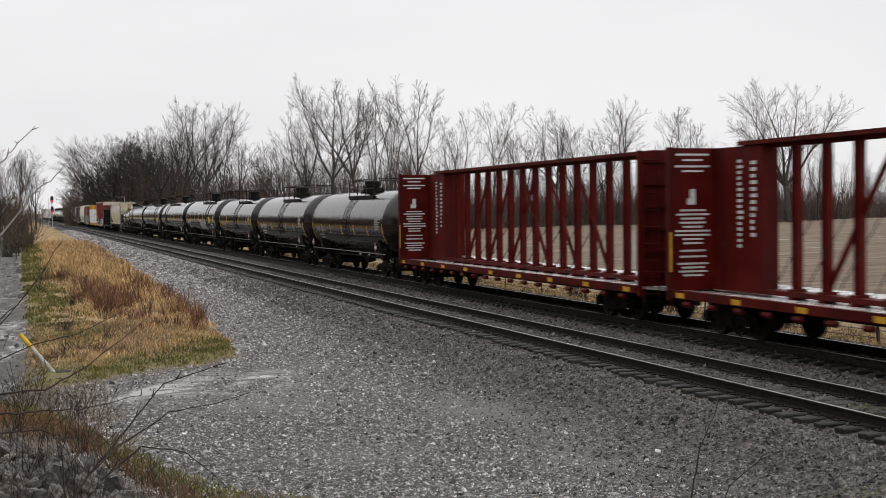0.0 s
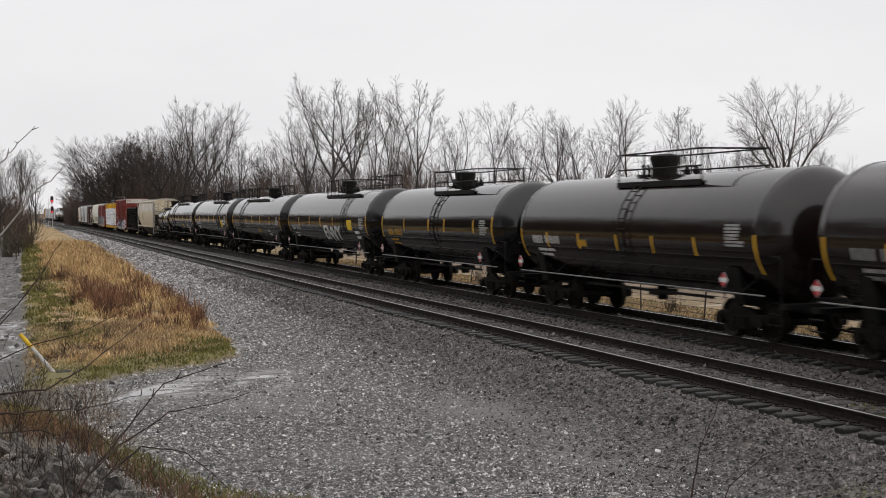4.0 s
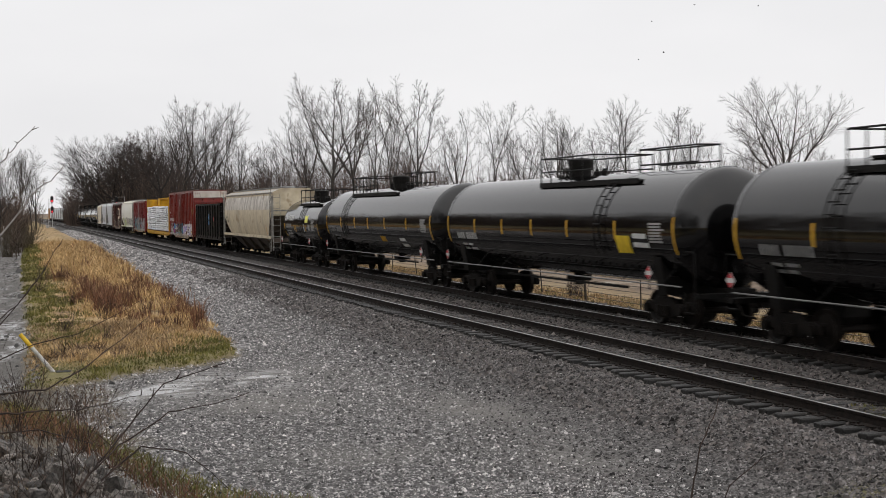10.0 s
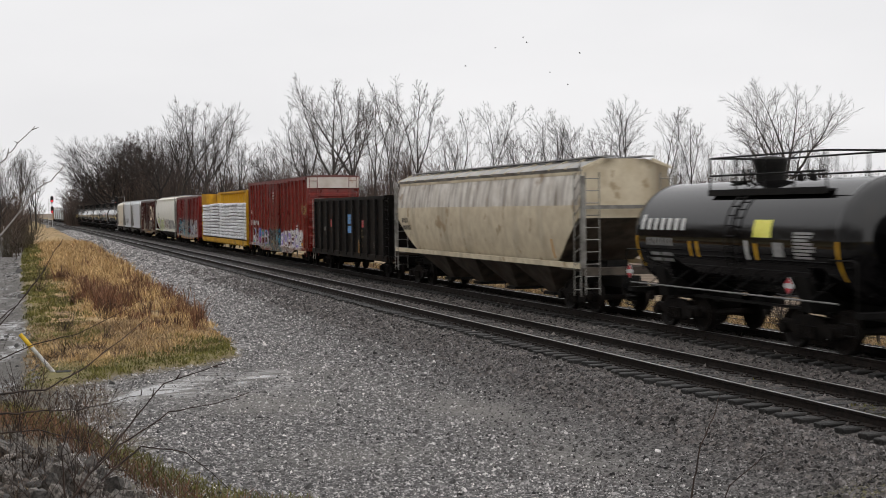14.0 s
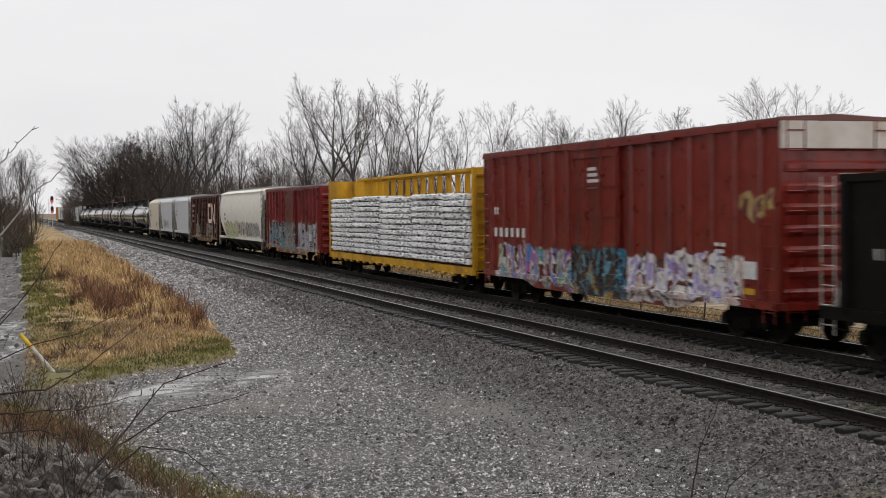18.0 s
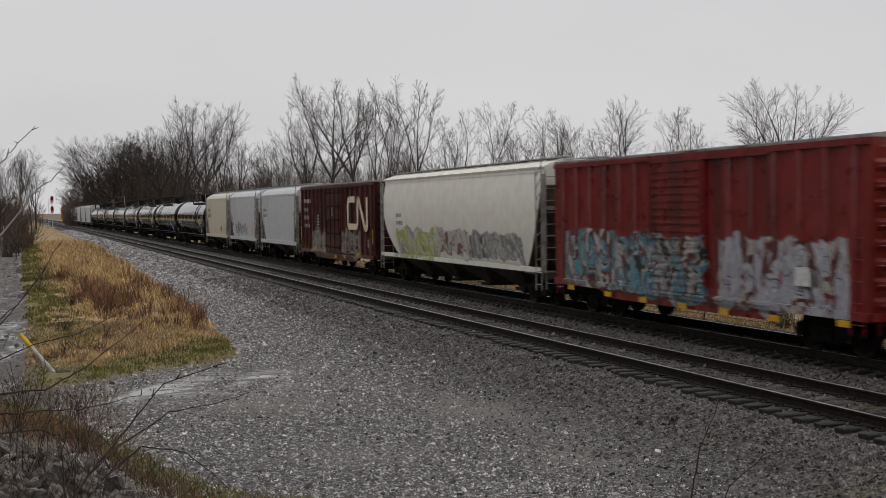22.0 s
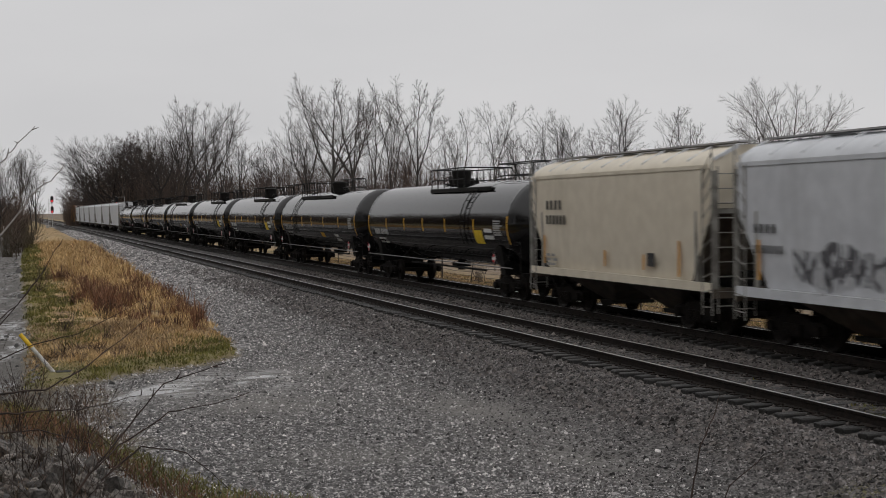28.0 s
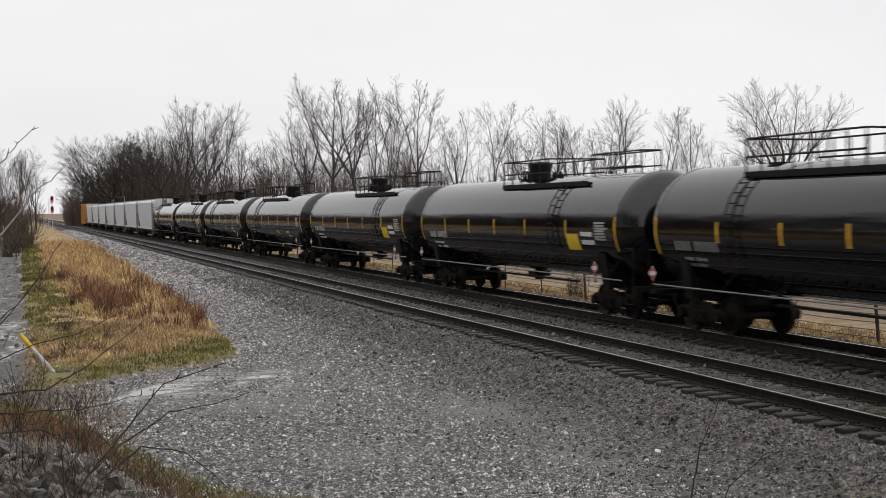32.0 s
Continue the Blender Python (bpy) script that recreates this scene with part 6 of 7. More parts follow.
def bundle_mesh(length, seed):
    """A wrapped pack with slack, dented film."""
    r = random.Random(seed)
    n = 24
    bm = bmesh.new()
    rings = []
    for k in range(n + 1):
        y = -length / 2 + length * k / n
        tuck = 0.03 if k in (0, n) else 0.0
        o = [(-0.56, 0.0), (-0.60, 0.05), (-0.60, 0.16), (-0.55, 0.205), (0.55, 0.205), (0.60, 0.16), (0.60, 0.05), (0.56, 0.0)]
        rings.append([bm.verts.new((x + r.uniform(-0.035, 0.035), y + r.uniform(-0.03, 0.03), max(0.0, z * (1 - tuck) + (r.uniform(-0.016, 0.016) if z > 0 else 0)))) for x, z in o])
    for a, b in zip(rings, rings[1:]):
        for i in range(8):
            bm.faces.new((a[i], a[(i + 1) % 8], b[(i + 1) % 8], b[i]))
    bm.faces.new(rings[0][::-1])
    bm.faces.new(rings[-1])
    bmesh.ops.recalc_face_normals(bm, faces=bm.faces[:])
    return mesh_of(bm, "wrap", WRAP)


rnd = random.Random(21)
for col, (y1, y0) in enumerate(STACKS):
    packs = [bundle_mesh(y1 - y0, 10 * col + k) for k in range(3)]
    z = 1.072
    pitch = (0.239, 0.246, 0.237, 0.244, 0.239)[col]
    for lay in range(11):
        for sx in (-1, 1):
            b_ob = thing("lumber_bundle", "white plastic-wrapped lumber bundle stacked on the flat car", "lumber", "wrapped lumber bundles")
            part("wrap", packs[rnd.randrange(3)], None, b_ob, "", pose(0, 0, 0.034, 0, 0, rnd.choice((0, 180))))
            for dy in (-1.2, 1.2):
                part("spacer", STICKS, None, b_ob, "dark wood spacer", pose(0, dy, 0))
            MOVERS.append((b_ob, FAR_X + sx * 0.90 + rnd.uniform(-0.045, 0.045), (y0 + y1) / 2 + rnd.uniform(-0.06, 0.06), z))
        z += pitch


# ---- high-sided gondola ----
GON_BLACK = streaked("gondola_black", (0.002, 0.0018, 0.0017), (0.006, 0.005, 0.0045), (0.018, 0.012, 0.009), (0.58, 0.78), 1.2, rust=(0.022, 0.011, 0.007), rough=0.35, relief=0.34, spec=0.12)


def gondola(label, length, z0, z1, paint):
    car = thing("gondola_car", label, "gondola", "cars of the freight train")
    h, w = length / 2, 1.5
    for x in (-1, 1):
        part("side", boxes((x * w - 0.03, x * w + 0.03, -h + 0.6, h - 0.9, z0, z1)), paint, car)
        part("top_chord", boxes((x * w - 0.1, x * w + 0.1, -h + 0.55, h - 0.85, z1 - 0.12, z1 + 0.03)), paint, car)
        part("side_sill", boxes((x * w - 0.09, x * w + 0.09, -h + 0.2, h - 0.2, z0 - 0.12, z0 + 0.14)), paint, car)
        n = 11
        for k in range(n):
            y = -h + 0.7 + (length - 1.7) * k / (n - 1)
            part("side_post", shared("gonpost", lambda: mesh_of(prism(bmesh.new(), [(-0.13, -0.07), (-0.13, 0.07), (0.0, 0.12), (0.0, -0.12)], z0, z1 - 0.1, "z"), "side_post", paint)), None, car, "", pose(x * w, y, 0, 0, 0, 0 if x < 0 else 180))
        for s in (-1, 1):
            part("ladder", ladder([(x * (w + 0.02), s * (h - 0.15), 0.5), (x * (w + 0.02), s * (h - 0.15), z1)], [(x * (w + 0.02), s * (h - 0.6), 0.5), (x * (w + 0.02), s * (h - 0.6), z1)], 8, 0.02), OLD_WHITE if s > 0 else paint, car)
    part("floor", boxes((-w, w, -h + 0.6, h - 0.9, z0, z0 + 0.1)), paint, car)
    for s, e in ((-1, 0.6), (1, 0.9)):
        y = s * (h - e)
        bm = prism(bmesh.new(), [(y - 0.03, z1), (y + 0.03, z1), (y + 0.03, z0), (y - 0.03, z0)], -w, w)
        part("end", bm, paint, car)
        part("end_cap", boxes((-w - 0.05, w + 0.05, y - 0.1, y + 0.1, z1 - 0.1, z1 + 0.05)), OLD_WHITE if s > 0 else paint, car)
        for x in (-1, 1):
            part("end_brace", bar([(x * 1.2, s * (h - 0.2), z0), (x * 1.2, y, z1 - 0.5)], 0.05, 6), OLD_WHITE if s > 0 else paint, car)
        part("centre_sill", boxes((-0.3, 0.3, min(s * 0.2, s * h), max(s * 0.2, s * h), 0.66, z0 - 0.004)), STEEL_BLACK, car)
        part("end_sill", boxes((-w, w, s * (h - 0.2) - 0.1, s * (h - 0.2) + 0.1, z0 - 0.14, z0 + 0.1)), paint, car)
    surf = lambda z: -w - 0.036
    part("marking", decal(letters(5.7, 2.08, 2.3, 3, 0.2) + letters(4.75, 2.08, 2.3, 4, 0.22), surf), OLD_WHITE, car, "worn white car number")
    part("placard", decal([(3.31, 2.75, 2.30, 2.67)], surf), RED_PLATE, car, "red and white plate")
    part("placard", decal([(-0.29, -0.94, 2.47, 2.93), (-0.31, -0.97, 2.03, 2.37)], surf), BLUE_PLATE, car, "two blue plates")
    part("placard", decal([(-2.64, -3.34, 2.32, 2.66)], surf), RED_PLATE, car, "red plate with white lines")
    part("marking", decal([(-2.72, -3.2, 2.59, 2.61), (-2.72, -3.1, 2.5, 2.52), (3.2, 2.9, 2.55, 2.58), (-0.4, -0.85, 2.78, 2.8), (-0.4, -0.85, 2.66, 2.68)], lambda z: surf(z) - 0.003), OLD_WHITE, car, "white lines on the plates")
    part("marking", decal(word_rows(-2.7, 2.2, 6, 0.14, 0.6, 71, words=1), surf), CHALK, car, "chalky scrawl")
    part("marking", decal([(-5.1, -5.6, 1.4, 1.62), (-5.2, -5.4, 1.75, 1.95)], surf), OLD_WHITE, car, "worn white panel")
    for y, z in ((5.24, 1.69), (2.52, 1.75), (0.03, 1.43), (-2.4, 1.42)):
        part("reflector", decal([(y - 0.07, y + 0.07, z - 0.32, z + 0.3)], surf), ORANGE, car, "dull orange stripe")
    running_gear(car, length, 1.9)
    return car


OLD_WHITE = mat("chalky_white_paint", (0.28, 0.27, 0.24), (0.48, 0.46, 0.42), 3, 0.7, grime=(0.20, 0.11, 0.05), grime_scale=2.0, grime_at=(0.55, 0.65))
CHALK = mat("chalk_scrawl", (0.10, 0.085, 0.045), (0.26, 0.22, 0.13), 9, 0.8)
RED_PLATE = mat("red_plate", (0.40, 0.05, 0.05), (0.55, 0.12, 0.12), 9, 0.5)
BLUE_PLATE = mat("blue_plate", (0.06, 0.22, 0.55), (0.2, 0.38, 0.62), 9, 0.5)
gon = at_20(gondola("black high-sided gondola car with rust and small placards", 15.2, 0.95, 3.74, GON_BLACK), -15.7, -0.5)

# ---- loose stone ----
SHOULDER = mat("shoulder_stone", (0.030, 0.0275, 0.0265), (0.165, 0.153, 0.148), 9, 0.5, 0.8, per_island=0.95, spec=0.2)


LANE_STONE = mat("lane_stone", (0.035, 0.031, 0.028), (0.14, 0.13, 0.12), 9, 0.35, 0.7, per_island=0.9)


def stones(name, label, x, y, size, seed, lift=0.25, material=STONE):
    r = np.random.default_rng(seed)
    n = len(x)
    shape = np.array([(1, 0.75, -0.4), (-1, 0.8, -0.4), (-1, -0.75, -0.4), (1, -0.8, -0.4), (0.45, 0.05, 0.75), (-0.5, -0.05, 0.65)], float)
    v = shape[None] * (size[:, None, None] * r.uniform(0.7, 1.2, (n, 6, 1))) + r.normal(0, 0.15, (n, 6, 3)) * size[:, None, None]
    v[..., 0] *= r.uniform(0.8, 1.35, (n, 1))
    a, t1, t2 = r.uniform(0, 6.28, (n, 1)), r.normal(0, 0.3, (n, 1)), r.normal(0, 0.3, (n, 1))
    v[..., 2] = v[..., 2] + v[..., 0] * np.tan(np.clip(t1, -0.7, 0.7)) * 0.8 + v[..., 1] * np.tan(np.clip(t2, -0.7, 0.7)) * 0.8
    vx, vy = v[..., 0] * np.cos(a) - v[..., 1] * np.sin(a), v[..., 0] * np.sin(a) + v[..., 1] * np.cos(a)
    v = np.stack([vx, vy, v[..., 2]], -1)
    z = ground_z(x, y) + size * lift
    v += np.stack([x, y, z], 1)[:, None, :]
    tri = np.array([(0, 1, 4), (1, 5, 4), (1, 2, 5), (2, 3, 4), (2, 4, 5), (3, 0, 4)])
    f = (np.arange(n)[:, None, None] * 6 + tri[None]).reshape(-1, 3)
    ob = new(name, raw_mesh(name, v.reshape(-1, 3), f, material))
    return tagged(ob, label, "gravel", kind="stuff")


def scatter(n, x0, x1, y0, y1, seed, power=1.6):
    r = np.random.default_rng(seed)
    y = y0 + (y1 - y0) * r.uniform(0, 1, n) ** power
    return r.uniform(x0, x1, n), y, r


sx, sy, sr = scatter(170000, 0.0, 11.6, 13.0, 75.0, 11, 2.0)
keep = (sx < 0.80 * sy) & (grass_mask(sx, sy) < 0.35 + 0.2 * sr.random(len(sx))) & (sx > 0.03 * sy)
keep &= sr.random(len(sx)) > np.maximum(0.75 * bare_mask(sx, sy), 0.95 * puddle_mask(sx, sy))
sx, sy = sx[keep], sy[keep]
by_track = sx + 0.5 * wave(sx, sy, 0.8, 2) + sr.normal(0, 0.9, len(sx)) - 0.06 * np.maximum(0, sy - 34) > np.interp(sy, [20, 30], [7.8, 8.9])
stones("gravel", "darker crushed stone beside the track", sx[by_track], sy[by_track], sr.lognormal(-4.2, 0.38, by_track.sum()) * np.clip(0.62 + sy[by_track] / 50, 0.85, 2.1), 15, 0.25, SHOULDER)
sx, sy = sx[~by_track], sy[~by_track]
stones("gravel", "loose grey crushed stone on the lot", sx, sy, sr.lognormal(-4.42, 0.42, len(sx)) * np.clip(0.62 + sy / 50, 0.85, 2.1), 12)
lx_, ly_, l_r = scatter(1600, -2.0, 0.6, 27.0, 110.0, 18, 1.6)
stones("gravel", "muddy gravel of the lane", lx_, ly_, l_r.lognormal(-3.7, 0.45, len(lx_)) * np.clip(0.6 + ly_ / 55, 0.85, 2.2), 19, 0.05, LANE_STONE)
fx, fy, fr = scatter(15000, 5.0, 11.6, 70.0, 260.0, 16, 1.5)
fk = (grass_mask(fx, fy) < 0.3)
stones("gravel", "crushed stone along the track towards the signal", fx[fk], fy[fk], fr.uniform(0.04, 0.09, fk.sum()) * fy[fk] / 90, 17, 0.1, STONE)
bx, by, brr = scatter(62000, 9.8, 20.6, 10.0, 80.0, 13)
keep = (bx < 0.82 * by) & ((np.abs(bx - NEAR_X) > 0.0))
bx, by = bx[keep], by[keep]
stones("ballast", "coarse grey ballast round the ties", bx, by, brr.lognormal(-3.6, 0.30, len(bx)) * np.clip(0.8 + by / 90, 0.8, 1.4), 14, 0.15, BALLAST)

# ---- ties ----
TIE_MESHES = []
rnd = random.Random(3)
for k in range(5):
    bm = boxes((-1.30 + rnd.uniform(-0.03, 0.03), 1.30 + rnd.uniform(-0.03, 0.03), -0.115, 0.115, -0.18, 0.0))
    bevelled(bm, 0.018)
    for v in bm.verts:
        v.co += Vector((rnd.uniform(-0.012, 0.012), rnd.uniform(-0.01, 0.01), rnd.uniform(-0.006, 0.004)))
    TIE_MESHES.append(mesh_of(bm, "tie", TIE_WOOD))


def tie_rows(track, x, seed):
    r = random.Random(seed)
    y = 4.0
    far = bmesh.new()
    yy = -60.0
    while yy < 420:
        if 4.0 <= yy < 80:
            part("tie", TIE_MESHES[r.randrange(5)], None, track, "", pose(x + r.uniform(-0.05, 0.05), yy + r.uniform(-0.03, 0.03), -0.19, 0, 0, r.uniform(-1.2, 1.2)))
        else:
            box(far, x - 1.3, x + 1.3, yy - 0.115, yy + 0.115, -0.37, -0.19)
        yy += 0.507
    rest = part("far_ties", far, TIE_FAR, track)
    tagged(rest, kind="stuff")
    fit = bmesh.new()
    yy = 8.0
    while yy < 70:
        for s in (-1, 1):
            xr = x + s * GAUGE / 2
            box(fit, xr - 0.17, xr + 0.17, yy - 0.09, yy + 0.09, -0.192, -0.172)
            for dx in (-0.095, 0.095):
                box(fit, xr + dx - 0.014, xr + dx + 0.014, yy - 0.014, yy + 0.014, -0.175, -0.135)
                box(fit, xr + dx * 0.95 - 0.03, xr + dx * 0.95 + 0.03, yy + 0.12, yy + 0.15, -0.20, -0.155)
        yy += 0.507
    tagged(part("tie_plates", fit, RAIL_STEEL, track), kind="stuff")


tie_rows(track_near, NEAR_X, 1)
tie_rows(track_far, FAR_X, 2)

# ---- grass and weeds ----
PALE_STRAW = mat("weathered_straw", (0.22, 0.145, 0.075), (0.40, 0.285, 0.160), 0.8, 0.85, per_island=0.35)
STRAW = mat("dead_grass", (0.36, 0.225, 0.095), (0.64, 0.46, 0.23), 0.8, 0.8, per_island=0.35)
RUSSET = mat("russet_weeds", (0.085, 0.040, 0.024), (0.24, 0.12, 0.065), 0.9, 0.85, per_island=0.4)
BROWN_WEED = mat("brown_weeds", (0.06, 0.038, 0.024), (0.15, 0.095, 0.06), 0.9, 0.85, per_island=0.4)
GREEN = mat("green_grass", (0.085, 0.082, 0.014), (0.185, 0.172, 0.038), 0.8, 0.7, per_island=0.35)


def tussocks(n, seed):
    """Blade places in tufts over the strip: x, y, and the tuft's own height and chance numbers."""
    r = np.random.default_rng(seed)
    per = 38
    cy = 27.0 + 130.0 * r.uniform(0, 1, n) ** 2.0
    cx = r.uniform(-0.2, 10.0, n)
    rad = r.uniform(0.06, 0.24, n) * np.clip(0.6 + cy / 80, 1, 2)
    x = np.repeat(cx, per) + r.normal(0, 1, n * per) * np.repeat(rad, per)
    y = np.repeat(cy, per) + r.normal(0, 1, n * per) * np.repeat(rad * 1.3, per)
    return x, y, np.repeat(cx, per), np.repeat(cy, per), np.repeat(r.lognormal(0, 0.35, n), per), np.repeat(r.random(n), per)


def spot(x, y, cx, cy, sx_, sy_):
    return np.exp(-(((x - cx) / sx_) ** 2 + ((y - cy) / sy_) ** 2))


gx_, gy_, gcx, gcy, tuft, pick = tussocks(4200, 21)
by_post = (np.abs(gx_ - 1.0) < 0.4) & (gy_ > 28.9) & (gy_ < 30.6)
inside = (grass_mask(gx_, gy_) > 0.35) & ~by_post & (grass_mask(gcx, gcy) > 0.2)
edge_right = np.interp(gcy, [20, 30, 33, 36, 46, 70, 139, 330], [2.0, 4.2, 5.4, 5.7, 6.3, 6.9, 8.3, 10.1]) - gcx
edge_left = gcx - np.interp(gcy, [20, 30, 40, 90, 330], [0.2, 0.3, 0.5, 0.7, 4.0])
low = gcy - np.interp(gcx, [0, 1, 2.8, 5, 8], [27.5, 28.6, 30.4, 32.4, 35])
patch = wave(gcx, gcy, 0.9, 5)
green_w = 1.0 * smooth01(4.0, 1.4, low + 1.5 * patch) + 1.1 * smooth01(2.6, 1.2, edge_left + 0.5 * patch) * smooth01(34, 40, gcy) + 1.0 * spot(gcx, gcy, 5.0, 36.0, 0.8, 2.4)
rus_w = 1.0 * spot(gcx + 0.5 * patch, gcy, 3.5, 54.0, 0.9, 7.0) + 0.38 * smooth01(1.3, 0.4, edge_right + 0.3 * patch) * smooth01(37, 40, gcy) * smooth01(70, 58, gcy) + 0.9 * spot(gcx, gcy, 2.2, 72, 0.7, 9) + 0.25 * smooth01(0.3, 0.6, wave(gcx, gcy, 0.7, 9))
pale_w = 0.85 * spot(gcx, gcy, 2.8, 42.0, 1.6, 6.0) + 0.5 * spot(gcx, gcy, 3.4, 33.5, 1.6, 2.0)
brown_w = 0.7 * spot(gcx, gcy, 1.6, 35.5, 0.8, 3.0) + 0.35 * spot(gcx, gcy, 2.2, 50, 1.0, 7)
is_green = inside & (pick < green_w)
is_rus = inside & ~is_green & (pick < rus_w)
is_brown = inside & ~is_green & ~is_rus & (pick < brown_w)
is_pale = inside & ~is_green & ~is_rus & ~is_brown & (pick < pale_w)
is_straw = inside & ~is_green & ~is_rus & ~is_brown & ~is_pale
tall_far = np.interp(gcy, [30, 45, 60, 80, 150], [0.4, 0.7, 1.2, 1.5, 1.6])
for mask, nm, lab, ht, wd, m, sd, ln in (
        (is_straw, "dead_grass", "long straw-coloured dead grass", 0.34 * tall_far, 0.009, STRAW, 22, 0.65),
        (is_pale, "dead_grass", "flattened pale dead grass", 0.24, 0.011, PALE_STRAW, 25, 0.9),
        (is_rus, "russet_weeds", "upright russet dead weeds", 0.62, 0.008, RUSSET, 23, 0.28),
        (is_brown, "russet_weeds", "matted dark brown weeds", 0.30, 0.010, BROWN_WEED, 26, 0.8),
        (is_green, "green_grass", "short green grass at the strip's edge", 0.15, 0.009, GREEN, 24, 0.5)):
    xs, ys = gx_[mask], gy_[mask]
    near_post = 1 - 0.7 * ((np.abs(gcx[mask] - 0.9) < 0.8) & (gcy[mask] > 27.5) & (gcy[mask] < 32))
    hh = near_post * (ht[mask] if isinstance(ht, np.ndarray) else ht) * np.clip(tuft[mask], 0.4, 1.9)
    blades(nm, lab, xs, ys, hh, wd * np.clip(ys / 35, 1, 4), sd, m, ln)
ex, ey, e_r = scatter(30000, 0.2, 7.0, 27.0, 44.0, 27, 1.0)
e_low = ey - np.interp(ex, [0, 1, 2.8, 5, 8], [27.5, 28.6, 30.4, 32.4, 35])
e_in = (grass_mask(ex, ey) > 0.25 + 0.4 * e_r.random(len(ex))) & ~((np.abs(ex - 1.0) < 0.3) & (ey > 29.3) & (ey < 30.4))
e_green = e_in & (e_low < 2.6 + 1.6 * wave(ex, ey, 0.9, 5) + e_r.normal(0, 0.8, len(ex)))
blades("green_grass", "low green turf at the end of the strip", ex[e_green], ey[e_green], np.full(e_green.sum(), 0.09), 0.012, 28, GREEN, 0.8)
e_dead = e_in & ~e_green & (e_r.random(len(ex)) < 0.7)
blades("dead_grass", "short matted dead grass", ex[e_dead], ey[e_dead], np.full(e_dead.sum(), 0.15), 0.012, 29, PALE_STRAW, 1.0)
vx, vy, v_r = scatter(26000, 20.8, 24.5, 22.0, 110.0, 31, 1.8)
v_pick = v_r.random(len(vx)) < 0.8
blades("verge_grass", "yellowed grass on the verge behind the train", vx[v_pick], vy[v_pick], np.full(v_pick.sum(), 0.24), 0.012 * np.clip(vy[v_pick] / 35, 1, 3), 32, PALE_STRAW)
blades("verge_grass", "green grass on the verge behind the train", vx[~v_pick], vy[~v_pick], np.full((~v_pick).sum(), 0.2), 0.012 * np.clip(vy[~v_pick] / 35, 1, 3), 33, GREEN)
wx_, wy_, w_r = scatter(2600, -0.4, 2.4, 20.5, 29.0, 39, 1.0)
w_k = (wx_ + 0.4 * wave(wx_, wy_, 1.2, 6) < 1.7) & (wave(wx_, wy_, 1.1, 3) > -0.5)
blades("bank_weeds", "brown dead weeds by the lane's end", wx_[w_k], wy_[w_k], np.full(w_k.sum(), 0.30), 0.005, 40, BROWN_WEED)
ux, uy, u_r = scatter(5200, -0.6, 3.4, 12.0, 25.0, 43, 1.0)
u_k = (uy < verge_y(ux) - 0.4) & (wave(ux, uy, 1.4, 2) + u_r.normal(0, 0.4, len(ux)) > -0.1)
blades("bank_weeds", "thin reddish-brown dead stalks over the rubble", ux[u_k], uy[u_k], np.full(u_k.sum(), 0.42), 0.0028, 44, BROWN_WEED, 0.5)
nx_, ny_, n_r = scatter(44000, -0.5, 5.2, 13.0, 26.5, 34, 1.0)
near_band = np.abs(ny_ - verge_y(nx_) + 0.5 * wave(nx_, ny_, 1.3)) < 0.9 + 0.7 * n_r.random(len(nx_))
blades("bank_grass", "green grass below the rubble", nx_[near_band], ny_[near_band], np.full(near_band.sum(), 0.17), 0.007, 35, GREEN)
near_rus = np.abs(ny_ - verge_y(nx_) + 1.2 + 0.6 * wave(nx_, ny_, 1.3)) < 1.1
near_rus &= n_r.random(len(nx_)) < 0.3
blades("bank_weeds", "russet dead weeds below the rubble", nx_[near_rus], ny_[near_rus], np.full(near_rus.sum(), 0.4), 0.006, 36, RUSSET)
tx, ty, t_r = scatter(1500, NEAR_X - 0.6, NEAR_X + 0.6, 15.5, 22.0, 37, 1.0)
tk = (wave(tx, ty, 1.2, 2) > 0.15)
blades("track_weeds", "tufts of green weeds between the rails", tx[tk], ty[tk], np.full(tk.sum(), 0.10), 0.010, 38, GREEN)

# ---- rubble on the bank ----
# Chips far darker than the rocks: gap shade painted into the stone.
SHADED_CHIP = mat("rubble_chips", (0.014, 0.010, 0.008), (0.070, 0.055, 0.043), 9, 0.5, 0.8, per_island=0.9)
rock_meshes = []
rnd = random.Random(17)
for k in range(8):
    bm = bmesh.new()
    bmesh.ops.create_icosphere(bm, subdivisions=1, radius=1.0)
    cut = [Vector((rnd.gauss(0, 1), rnd.gauss(0, 1), rnd.gauss(0, 1))).normalized() for _ in range(6)]
    for v in bm.verts:
        for c in cut:
            over = v.co.dot(c) - 0.62
            if over > 0:
                v.co -= c * over
        v.co += Vector((rnd.uniform(-0.08, 0.08), rnd.uniform(-0.08, 0.08), rnd.uniform(-0.08, 0.08)))
    rock_meshes.append(mesh_of(bm, "rock", RUBBLE))
rubble = thing("rubble_pile", "pile of grey broken limestone at the bank's foot", "rubble")
count = 0
